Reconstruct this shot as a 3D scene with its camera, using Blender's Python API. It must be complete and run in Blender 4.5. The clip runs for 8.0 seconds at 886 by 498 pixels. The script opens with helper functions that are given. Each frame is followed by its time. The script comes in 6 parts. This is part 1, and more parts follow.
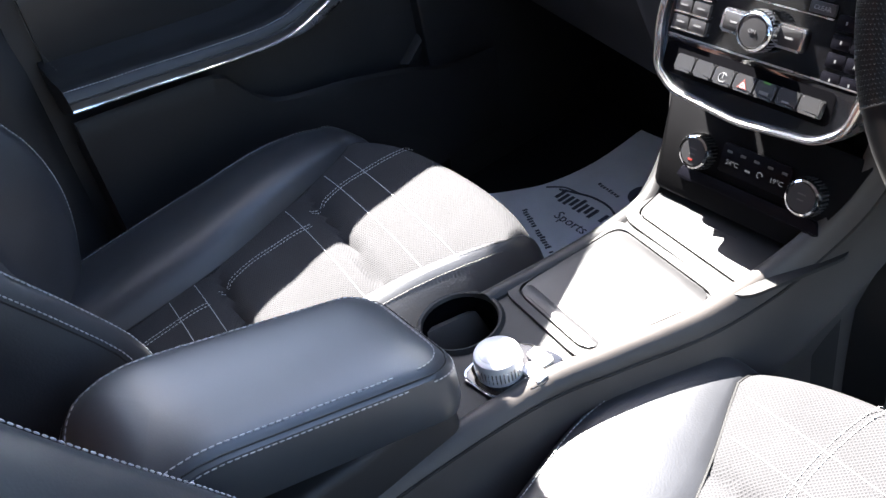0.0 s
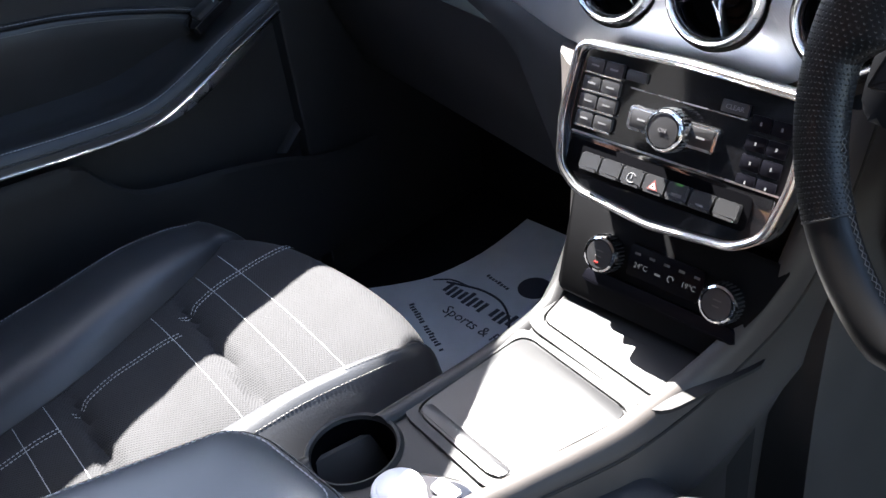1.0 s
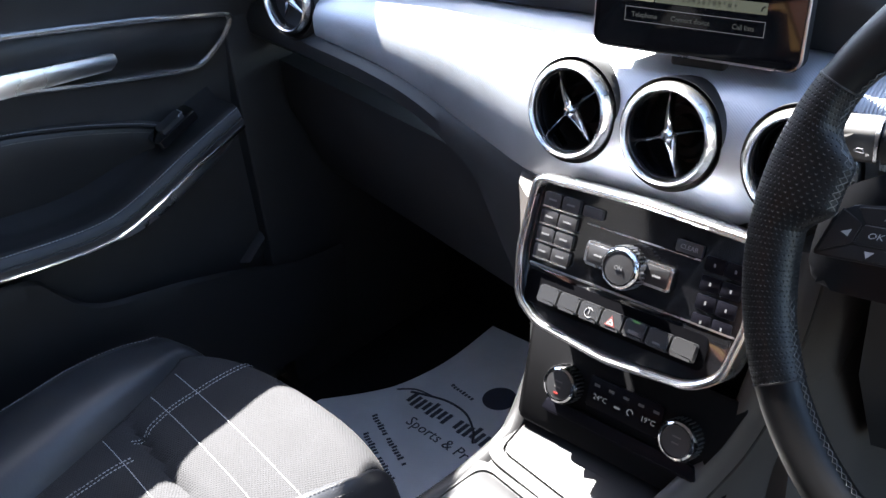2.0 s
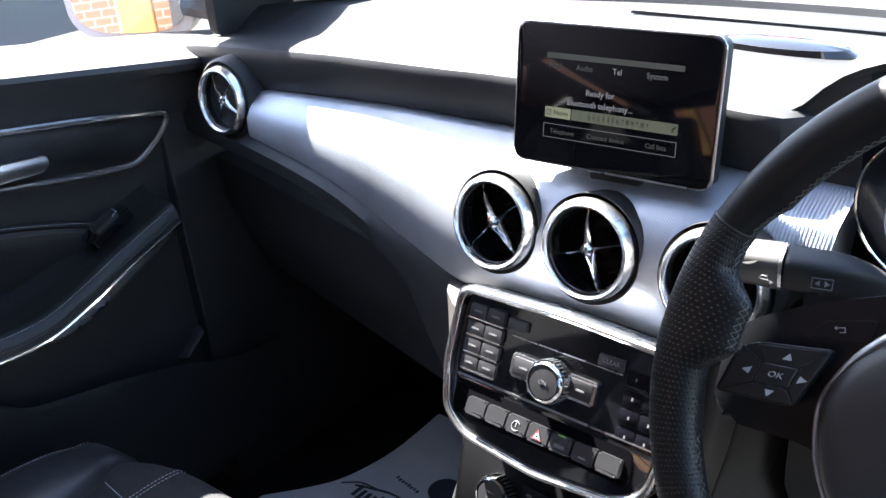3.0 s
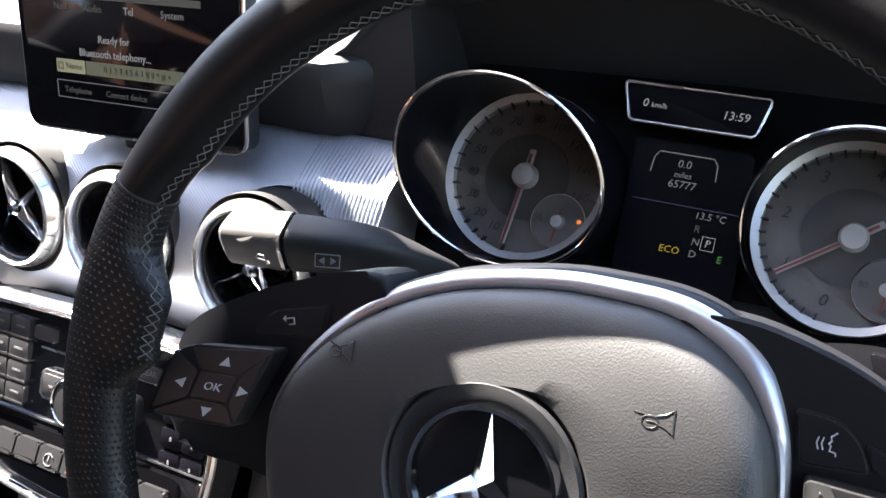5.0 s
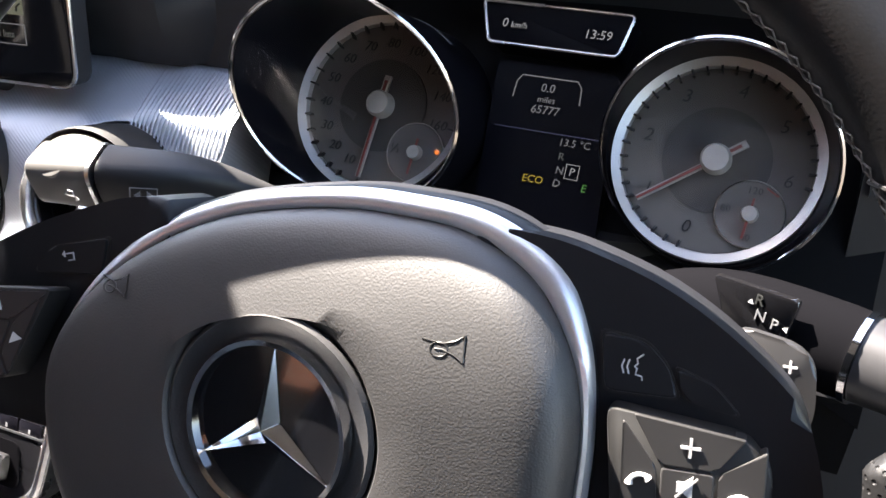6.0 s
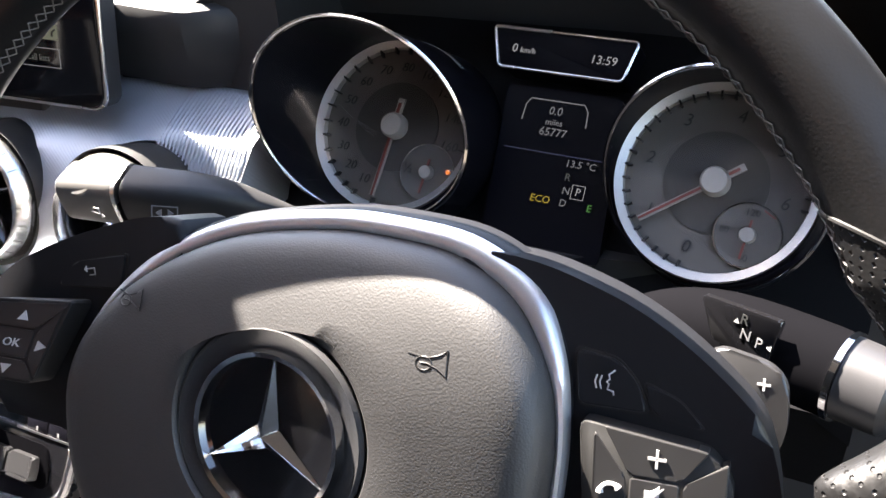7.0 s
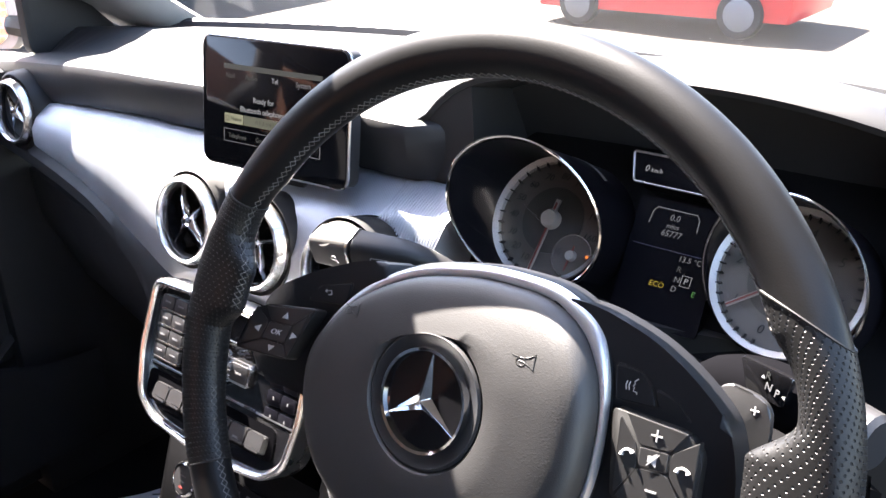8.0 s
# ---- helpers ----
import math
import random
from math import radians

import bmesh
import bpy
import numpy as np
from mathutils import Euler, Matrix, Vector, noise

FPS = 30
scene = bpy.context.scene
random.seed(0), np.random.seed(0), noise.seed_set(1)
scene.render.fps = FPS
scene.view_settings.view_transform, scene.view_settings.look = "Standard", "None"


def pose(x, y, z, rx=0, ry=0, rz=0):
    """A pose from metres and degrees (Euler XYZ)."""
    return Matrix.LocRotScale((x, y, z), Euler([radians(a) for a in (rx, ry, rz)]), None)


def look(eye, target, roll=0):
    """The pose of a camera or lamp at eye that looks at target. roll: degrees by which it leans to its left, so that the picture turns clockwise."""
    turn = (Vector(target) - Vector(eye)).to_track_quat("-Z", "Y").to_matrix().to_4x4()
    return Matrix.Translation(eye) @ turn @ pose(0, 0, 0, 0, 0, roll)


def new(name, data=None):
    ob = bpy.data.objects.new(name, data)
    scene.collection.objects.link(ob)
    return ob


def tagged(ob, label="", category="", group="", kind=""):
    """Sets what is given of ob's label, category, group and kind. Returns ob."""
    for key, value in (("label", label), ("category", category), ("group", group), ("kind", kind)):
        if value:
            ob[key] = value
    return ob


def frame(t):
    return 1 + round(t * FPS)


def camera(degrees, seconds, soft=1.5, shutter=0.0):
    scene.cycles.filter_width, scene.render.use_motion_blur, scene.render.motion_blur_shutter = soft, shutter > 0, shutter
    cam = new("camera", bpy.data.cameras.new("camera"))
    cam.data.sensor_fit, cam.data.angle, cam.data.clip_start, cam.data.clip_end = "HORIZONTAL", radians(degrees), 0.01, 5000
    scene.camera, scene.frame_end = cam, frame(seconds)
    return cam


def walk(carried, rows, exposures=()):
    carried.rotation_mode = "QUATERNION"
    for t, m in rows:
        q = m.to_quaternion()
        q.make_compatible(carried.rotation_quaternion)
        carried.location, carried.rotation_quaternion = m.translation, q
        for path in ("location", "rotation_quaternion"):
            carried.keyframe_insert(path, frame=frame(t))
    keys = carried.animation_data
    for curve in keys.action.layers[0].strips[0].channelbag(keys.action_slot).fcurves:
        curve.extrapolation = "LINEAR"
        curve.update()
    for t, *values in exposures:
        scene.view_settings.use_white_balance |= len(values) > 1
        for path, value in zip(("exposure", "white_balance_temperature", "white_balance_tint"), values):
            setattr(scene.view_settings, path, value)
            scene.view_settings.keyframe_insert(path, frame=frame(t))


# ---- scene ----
cam = camera(51.0, 8.0)
PATH = [
    (0, (0.47, -0.696, 1.115), (-0.885, 0.096, -0.125), -13.0),
    (0.5, (0.411, -0.668, 1.095), (-0.87, 0.288, -0.108), -10.1),
    (1, (0.387, -0.653, 1.089), (-0.852, 0.418, -0.059), -7.7),
    (1.5, (0.376, -0.637, 1.103), (-0.859, 0.475, -0.009), -7.2),
    (1.7, (0.377, -0.629, 1.109), (-0.871, 0.514, 0.043), -6.9),
    (2.8, (0.386, -0.599, 1.154), (-0.849, 0.69, 0.253), -4.8),
    (3, (0.39, -0.583, 1.156), (-0.836, 0.723, 0.268), -5.3),
    (3.5, (0.406, -0.529, 1.143), (-0.726, 0.874, 0.276), -4.9),
    (4, (0.421, -0.475, 1.126), (-0.604, 0.998, 0.243), -3.9),
    (4.5, (0.442, -0.427, 1.102), (-0.477, 1.098, 0.192), -2.8),
    (5, (0.463, -0.39, 1.08), (-0.37, 1.17, 0.144), -1.7),
    (5.2, (0.471, -0.38, 1.07), (-0.329, 1.185, 0.116), -1.1),
    (6.3, (0.504, -0.341, 1.048), (-0.19, 1.231, 0.026), -1.5),
    (6.5, (0.507, -0.341, 1.051), (-0.195, 1.232, 0.033), -1.6),
    (7, (0.518, -0.353, 1.061), (-0.261, 1.199, 0.07), -2.0),
    (7.5, (0.557, -0.401, 1.082), (-0.387, 1.097, 0.153), -2.1),
    (8, (0.64, -0.479, 1.126), (-0.549, 0.918, 0.33), -2.3),
]
EXPOSURE = [(0, 4.2, 6650, 11), (1, 4.0, 6550, 10), (3, 3.98, 6500, 10), (4.5, 3.96, 6850, 12), (6.5, 4.17, 7350, 14), (7.5, 4.22, 7300, 14), (8, 4.36, 7100, 15)]
walk(cam, [(t, look(eye, target, roll)) for t, eye, target, roll in PATH], EXPOSURE)

# ---- light and exposure ----
world = bpy.data.worlds.new("sky_world")
scene.world = world
world.use_nodes = True
wn = world.node_tree
sky = wn.nodes.new("ShaderNodeTexSky")
sky.sky_type = "NISHITA"
sky.sun_disc = False
TO_SUN = Vector((-0.70, 0.248, 1.0)).normalized()
sky.sun_elevation = math.asin(TO_SUN.z)
sky.sun_rotation = math.atan2(TO_SUN.x, TO_SUN.y)
wn.nodes["Background"].inputs["Strength"].default_value = 0.072
wn.links.new(sky.outputs["Color"], wn.nodes["Background"].inputs["Color"])
sun_data = bpy.data.lights.new("sun", "SUN")
sun_data.energy, sun_data.angle, sun_data.color = 5.0, radians(0.53), (1.0, 0.975, 0.94)
sun = new("sun", sun_data)
sun.matrix_world = look(TO_SUN * 20, (0, 0, 0))


# ---- materials ----
def material(name, color, rough=0.5, metal=0.0, grain=0.0, bump=0.0, vary=0.15, coat=0.0, kind="noise", spec=0.5, sheen=0.0):
    """Principled material in real-world size: grain is the features per metre."""
    m = bpy.data.materials.new(name)
    m.use_nodes = True
    nt = m.node_tree
    b = nt.nodes["Principled BSDF"]
    b.inputs["Base Color"].default_value = (*color, 1)
    b.inputs["Roughness"].default_value = rough
    b.inputs["Metallic"].default_value = metal
    b.inputs["Coat Weight"].default_value = coat
    b.inputs["Specular IOR Level"].default_value = spec
    b.inputs["Sheen Weight"].default_value = sheen
    co = nt.nodes.new("ShaderNodeTexCoord")
    if vary:
        n = nt.nodes.new("ShaderNodeTexNoise")
        n.inputs["Scale"].default_value, n.inputs["Detail"].default_value = 14, 5
        nt.links.new(co.outputs["Object"], n.inputs["Vector"])
        r = nt.nodes.new("ShaderNodeMapRange")
        r.inputs["From Min"].default_value, r.inputs["From Max"].default_value = 0.3, 0.7
        r.inputs["To Min"].default_value, r.inputs["To Max"].default_value = 1 - vary, 1 + vary
        nt.links.new(n.outputs["Fac"], r.inputs["Value"])
        mul = nt.nodes.new("ShaderNodeMix")
        mul.data_type, mul.blend_type = "RGBA", "MULTIPLY"
        mul.inputs["Factor"].default_value = 1
        mul.inputs["A"].default_value = (*color, 1)
        nt.links.new(r.outputs["Result"], mul.inputs["B"])
        nt.links.new(mul.outputs["Result"], b.inputs["Base Color"])
        r2 = nt.nodes.new("ShaderNodeMapRange")
        r2.inputs["To Min"].default_value, r2.inputs["To Max"].default_value = max(0.02, rough * 0.85), min(1, rough * 1.15)
        nt.links.new(n.outputs["Fac"], r2.inputs["Value"])
        nt.links.new(r2.outputs["Result"], b.inputs["Roughness"])
    if bump:
        bp = nt.nodes.new("ShaderNodeBump")
        bp.inputs["Strength"].default_value = bump
        bp.inputs["Distance"].default_value = 0.3 / grain
        if kind == "weave":
            out = None
            turn = nt.nodes.new("ShaderNodeMapping")
            turn.inputs["Rotation"].default_value = (0, 0, radians(38))
            nt.links.new(co.outputs["Object"], turn.inputs["Vector"])
            for axis in ("X", "Y"):
                w = nt.nodes.new("ShaderNodeTexWave")
                w.bands_direction = axis
                w.inputs["Scale"].default_value = grain / 3.14
                w.inputs["Distortion"].default_value = 0.6
                nt.links.new(turn.outputs["Vector"], w.inputs["Vector"])
                if out is None:
                    out = w.outputs["Fac"]
                else:
                    a = nt.nodes.new("ShaderNodeMath")
                    a.operation = "MAXIMUM"
                    nt.links.new(out, a.inputs[0])
                    nt.links.new(w.outputs["Fac"], a.inputs[1])
                    out = a.outputs[0]
        elif kind == "lines":
            w = nt.nodes.new("ShaderNodeTexWave")
            w.bands_direction = "DIAGONAL"
            w.inputs["Scale"].default_value = grain / 3.14
            nt.links.new(co.outputs["Object"], w.inputs["Vector"])
            out = w.outputs["Fac"]
        elif kind == "cells":
            v = nt.nodes.new("ShaderNodeTexVoronoi")
            v.feature = "SMOOTH_F1"
            v.inputs["Scale"].default_value = grain
            nt.links.new(co.outputs["Object"], v.inputs["Vector"])
            out = v.outputs["Distance"]
        else:
            g = nt.nodes.new("ShaderNodeTexNoise")
            g.inputs["Scale"].default_value, g.inputs["Detail"].default_value = grain, 3
            nt.links.new(co.outputs["Object"], g.inputs["Vector"])
            out = g.outputs["Fac"]
        if kind == "weave" and vary:
            tone = nt.nodes.new("ShaderNodeMapRange")
            tone.inputs["To Min"].default_value, tone.inputs["To Max"].default_value = 0.78, 1.14
            nt.links.new(out, tone.inputs["Value"])
            m2 = nt.nodes.new("ShaderNodeMix")
            m2.data_type, m2.blend_type = "RGBA", "MULTIPLY"
            m2.inputs["Factor"].default_value = 1
            nt.links.new(mul.outputs["Result"], m2.inputs["A"])
            nt.links.new(tone.outputs["Result"], m2.inputs["B"])
            nt.links.new(m2.outputs["Result"], b.inputs["Base Color"])
        nt.links.new(out, bp.inputs["Height"])
        nt.links.new(bp.outputs["Normal"], b.inputs["Normal"])
    return m


def glowing(name, color, strength):
    m = material(name, (0.02, 0.02, 0.02), 0.4, vary=0)
    b = m.node_tree.nodes["Principled BSDF"]
    b.inputs["Emission Color"].default_value = (*color, 1)
    b.inputs["Emission Strength"].default_value = strength
    return m


def pane_glass(name, gloss, tint=1.0):
    m = bpy.data.materials.new(name)
    m.use_nodes = True
    nt = m.node_tree
    nt.nodes.remove(nt.nodes["Principled BSDF"])
    t, g, mix = nt.nodes.new("ShaderNodeBsdfTransparent"), nt.nodes.new("ShaderNodeBsdfGlossy"), nt.nodes.new("ShaderNodeMixShader")
    t.inputs["Color"].default_value = (tint, tint, tint, 1)
    g.inputs["Roughness"].default_value = 0.01
    mix.inputs["Fac"].default_value = gloss
    nt.links.new(t.outputs[0], mix.inputs[1])
    nt.links.new(g.outputs[0], mix.inputs[2])
    nt.links.new(mix.outputs[0], nt.nodes["Material Output"].inputs["Surface"])
    return m


SOFT = material("soft_touch_plastic", (0.019, 0.0195, 0.021), 0.52, grain=2000, bump=0.14, kind="cells", spec=0.35)
DOORTOP = material("door_top_plastic", (0.025, 0.025, 0.0265), 0.5, grain=1800, bump=0.2, kind="cells", spec=0.35)
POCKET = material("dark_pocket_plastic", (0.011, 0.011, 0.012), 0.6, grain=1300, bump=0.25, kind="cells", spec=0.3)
HARD = material("hard_plastic", (0.019, 0.019, 0.0205), 0.55, grain=1300, bump=0.25, kind="cells", spec=0.35)
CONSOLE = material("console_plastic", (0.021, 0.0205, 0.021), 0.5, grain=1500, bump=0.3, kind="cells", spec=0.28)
LID = material("satin_lid_plastic", (0.020, 0.020, 0.021), 0.36, grain=900, bump=0.05, spec=0.35)
LEATHER = material("black_leather", (0.025, 0.0262, 0.030), 0.40, grain=520, bump=0.16, kind="cells", spec=0.6)
# Smoother leather whose paler, bluer base also stands for sky sheen.
ARMLEATHER = material("smooth_skylit_leather", (0.037, 0.042, 0.048), 0.38, grain=700, bump=0.05, kind="cells", spec=0.75)
DOORLEATHER = material("door_leather", (0.015, 0.0155, 0.017), 0.42, grain=650, bump=0.2, kind="cells", spec=0.4)
# Console plastic again, with warm light falling on it put into the colour.
FLANK = material("lit_grained_plastic", (0.058, 0.052, 0.049), 0.5, grain=1500, bump=0.3, kind="cells", spec=0.3)
GRIP = material("grip_leather", (0.0075, 0.0075, 0.0079), 0.42, grain=1000, bump=0.15, kind="cells", spec=0.34)
RIM = material("wheel_leather", (0.008, 0.008, 0.0085), 0.38, grain=1100, bump=0.12, kind="cells", spec=0.26)
VENTRING = material("bright_vent_ring", (0.84, 0.83, 0.82), 0.26, 1.0, vary=0.08)
# Silver that stands for the glare on the airbag cover's bevel.
EDGEGLARE = material("edge_glare_silver", (0.74, 0.74, 0.76), 0.32, 0.8, vary=0.05)
BOSS = material("grained_airbag_cover", (0.0105, 0.0104, 0.0112), 0.58, grain=1500, bump=0.36, kind="cells", spec=1.0)
FABRIC = material("woven_seat_fabric", (0.030, 0.030, 0.032), 0.9, grain=330, bump=0.6, kind="weave", spec=0.2)
CARPET = material("black_carpet", (0.008, 0.008, 0.009), 0.95, grain=700, bump=0.8, spec=0.1)
THREAD = material("pale_thread", (0.38, 0.38, 0.39), 0.7, vary=0.1)
DARK_THREAD = material("grey_thread", (0.10, 0.096, 0.092), 0.7, vary=0.1)
CHROME = material("chrome", (0.78, 0.78, 0.79), 0.09, 1.0, vary=0.1)
SATIN = material("satin_silver", (0.66, 0.67, 0.69), 0.28, 1.0, vary=0.1)
STRIP = material("brushed_trim_strip", (0.40, 0.428, 0.470), 0.42, 0.65, grain=620, bump=0.2, kind="lines")
GLOSS = material("piano_black", (0.006, 0.006, 0.007), 0.07, vary=0.0, coat=0.5)
SCREENGLASS = material("screen_glass", (0.004, 0.004, 0.005), 0.06, vary=0, spec=0.28)
DIMPRINT = material("dim_print", (0.16, 0.16, 0.165), 0.5, vary=0)
SHADEBLACK = material("matte_black_panel", (0.005, 0.005, 0.0056), 0.65, grain=1200, bump=0.1, kind="cells", spec=0.05)
# Near black without gloss: shade put into the colour.
SHADOWED = material("shadow_black_plastic", (0.003, 0.003, 0.0036), 0.5, vary=0.05, spec=0.0)
DISPLAY = material("dark_display", (0.004, 0.004, 0.006), 0.35, vary=0, spec=0.06)
STALKCAP = material("grey_stalk_plastic", (0.075, 0.073, 0.070), 0.30, grain=1500, bump=0.05, vary=0.06)
SPOKE = material("smooth_spoke_plastic", (0.0105, 0.011, 0.0130), 0.42, grain=2200, bump=0.05, vary=0.06, spec=0.22)
PADKEY = material("satin_key", (0.024, 0.0236, 0.024), 0.38, grain=1800, bump=0.06, vary=0.05)
SWITCH = material("switch_plastic", (0.020, 0.020, 0.021), 0.30, grain=1800, bump=0.06, vary=0.05)
BUTTON = material("button_plastic", (0.028, 0.028, 0.03), 0.36, grain=1500, bump=0.1)
VOID = material("vent_black", (0.006, 0.006, 0.006), 0.6, vary=0)
PRINT = material("white_print", (0.42, 0.42, 0.42), 0.5, vary=0)
MATPRINT = material("faded_blue_print", (0.055, 0.06, 0.085), 0.6, vary=0.1)
DARKPRINT = material("dark_print", (0.008, 0.008, 0.010), 0.5, vary=0)
EMBOSS = material("embossed_mark", (0.012, 0.012, 0.012), 0.4, vary=0)
PAPER = material("paper_mat_sheet", (0.78, 0.79, 0.82), 0.8, grain=60, bump=0.15, vary=0.06)
DIAL = material("dial_face", (0.104, 0.096, 0.089), 0.45, grain=800, bump=0.05, vary=0.05, spec=0.2)
DIALDARK = material("dial_centre", (0.05, 0.047, 0.045), 0.4, vary=0.08, spec=0.3)
NEEDLE = material("needle_red", (0.16, 0.025, 0.02), 0.4, vary=0)
HEADLINER = material("grey_headliner", (0.38, 0.37, 0.36), 0.9, grain=500, bump=0.2)
WHITE_PAINT = material("pale_car_paint", (0.62, 0.65, 0.68), 0.2, vary=0.05, coat=0.6)
GLASS = pane_glass("window_glass", 0.06)
TINTED = pane_glass("tinted_glass", 0.05, 0.12)
PILLAR = material("pale_pillar_trim", (0.30, 0.30, 0.30), 0.8, grain=600, bump=0.2)
LENS = pane_glass("gauge_lens", 0.045)
MIRROR = material("mirror_glass", (0.85, 0.85, 0.85), 0.01, 1.0, vary=0)
LIT_WHITE = glowing("lit_white_segment", (0.85, 0.9, 1.0), 0.018)
LIT_DIM = glowing("lit_dim_segment", (0.8, 0.85, 0.95), 0.010)
LIT_CREAM = glowing("lit_cream_bar", (0.75, 0.8, 0.55), 0.020)
LIT_OLIVE = glowing("lit_olive_bar", (0.50, 0.56, 0.40), 0.012)
LIT_GREY = glowing("lit_grey_bar", (0.4, 0.45, 0.42), 0.008)
LIT_YELLOW = glowing("lit_yellow_segment", (1.0, 0.75, 0.05), 0.020)
LIT_GREEN = glowing("lit_green_segment", (0.2, 0.8, 0.15), 0.014)
LIT_RED = glowing("lit_red_segment", (1.0, 0.06, 0.04), 0.09)
LIT_BLUE = glowing("lit_blue_line", (0.10, 0.12, 0.35), 0.010)
BAND = material("pale_dial_band", (0.42, 0.41, 0.40), 0.38, 0.55, vary=0.05)
HUBGREY = material("grey_needle_hub", (0.30, 0.28, 0.26), 0.45, vary=0.04)
KNOB = material("matt_silver_knob", (0.62, 0.62, 0.63), 0.5, 0.55, vary=0.05)
LIT_ORANGE = glowing("lit_orange_segment", (1.0, 0.25, 0.05), 0.06)


# ---- builders ----
def part(name, bm, mat, parent=None, label="", smooth=True, bevel=0.0, solid=0.0):
    """Link a bmesh as one mesh object; with a parent it becomes that thing's part."""
    bmesh.ops.recalc_face_normals(bm, faces=bm.faces)
    me = bpy.data.meshes.new(name)
    bm.to_mesh(me)
    bm.free()
    for p in me.polygons:
        p.use_smooth = smooth
    if smooth:
        me.set_sharp_from_angle(angle=radians(38))
    me.materials.append(mat)
    ob = new(name, me)
    if parent is not None:
        ob.parent = parent
        ob.matrix_parent_inverse = parent_world(parent).inverted()
    if label:
        ob["label"] = label
    if solid:
        mod = ob.modifiers.new("thickness", "SOLIDIFY")
        mod.thickness, mod.offset = solid, 0
    return ob


def parent_world(ob):
    return (parent_world(ob.parent) @ ob.matrix_parent_inverse @ ob.matrix_basis) if ob.parent else ob.matrix_basis


def thing(name, base, label, category, group=""):
    ob = new(name)
    ob.empty_display_size = 0.05
    ob.matrix_basis = Matrix.Translation(base)
    return tagged(ob, label, category, group)


def basis(origin, x, y):
    """Matrix whose local x and y axes are the given ones; z faces out."""
    x = Vector(x).normalized()
    z = x.cross(Vector(y)).normalized()
    y = z.cross(x)
    m = Matrix((x, y, z)).transposed().to_4x4()
    m.translation = origin
    return m


def moved(bm, m):
    bmesh.ops.transform(bm, matrix=m, verts=bm.verts)
    return bm


def joined(*bms):
    out = bmesh.new()
    for b in bms:
        me = bpy.data.meshes.new("tmp")
        b.to_mesh(me)
        b.free()
        out.from_mesh(me)
        bpy.data.meshes.remove(me)
    return out


def rrect(x0, y0, x1, y1, r, n=5):
    out = []
    for cx, cy, a in ((x1 - r, y1 - r, 0), (x0 + r, y1 - r, 90), (x0 + r, y0 + r, 180), (x1 - r, y0 + r, 270)):
        for k in range(n + 1):
            t = radians(a + 90 * k / n)
            out.append((cx + r * math.cos(t), cy + r * math.sin(t)))
    return out


def rounded(points, r, n=5):
    """A polygon with its corners rounded off by about r."""
    out, k = [], len(points)
    for i, p in enumerate(points):
        p, a, b = Vector(p), Vector(points[i - 1]), Vector(points[(i + 1) % k])
        ra = min(r, (a - p).length * 0.45)
        rb = min(r, (b - p).length * 0.45)
        s, e = p + (a - p).normalized() * ra, p + (b - p).normalized() * rb
        for j in range(n + 1):
            t = j / n
            out.append(tuple(s * (1 - t) ** 2 + p * 2 * t * (1 - t) + e * t * t))
    return out


def plate(outline, z0, z1, bevel=0.0, seg=2):
    """An extruded polygon from z0 to z1 with its upper rim bevelled."""
    bm = bmesh.new()
    lo = [bm.verts.new((x, y, z0)) for x, y in outline]
    hi = [bm.verts.new((x, y, z1)) for x, y in outline]
    n = len(lo)
    for i in range(n):
        bm.faces.new((lo[i], lo[(i + 1) % n], hi[(i + 1) % n], hi[i]))
    bm.faces.new(hi)
    bm.faces.new(lo[::-1])
    if bevel:
        top = [e for e in bm.edges if abs(e.verts[0].co.z - z1) < 1e-7 and abs(e.verts[1].co.z - z1) < 1e-7]
        bmesh.ops.bevel(bm, geom=top, offset=bevel, segments=seg, affect="EDGES", profile=0.5)
    return bm


def frame_plate(outer, inner, z0, z1):
    """A flat frame between two outlines of equal length."""
    bm = bmesh.new()
    rings = [[bm.verts.new((x, y, z)) for x, y in o] for o, z in ((outer, z0), (outer, z1), (inner, z1), (inner, z0))]
    n = len(outer)
    for a in range(4):
        r, s = rings[a], rings[(a + 1) % 4]
        for i in range(n):
            bm.faces.new((r[i], r[(i + 1) % n], s[(i + 1) % n], s[i]))
    return bm


def loft(sections, ring=True, caps=True, closed=False):
    """Skin over sections of equal length; ring: each section is a closed loop; closed: the last joins the first."""
    bm = bmesh.new()
    rows = [[bm.verts.new(p) for p in s] for s in sections]
    n = len(rows[0])
    for a in range(len(rows) if closed else len(rows) - 1):
        r, s = rows[a], rows[(a + 1) % len(rows)]
        for i in range(n if ring else n - 1):
            bm.faces.new((r[i], r[(i + 1) % n], s[(i + 1) % n], s[i]))
    if caps and ring and not closed:
        bm.faces.new(rows[0][::-1])
        bm.faces.new(rows[-1])
    return bm


def smooth_path(points, per=6, closed=False):
    """A Catmull-Rom curve through the points."""
    pts = [Vector(p) for p in points]
    n, out = len(pts), []
    for i in range(n if closed else n - 1):
        get = (lambda j: pts[j % n]) if closed else (lambda j: pts[min(max(j, 0), n - 1)])
        a, b, c, d = get(i - 1), get(i), get(i + 1), get(i + 2)
        for k in range(per):
            t = k / per
            out.append(0.5 * (2 * b + (c - a) * t + (2 * a - 5 * b + 4 * c - d) * t * t + (3 * b - a - 3 * c + d) * t ** 3))
    if not closed:
        out.append(pts[-1])
    return out


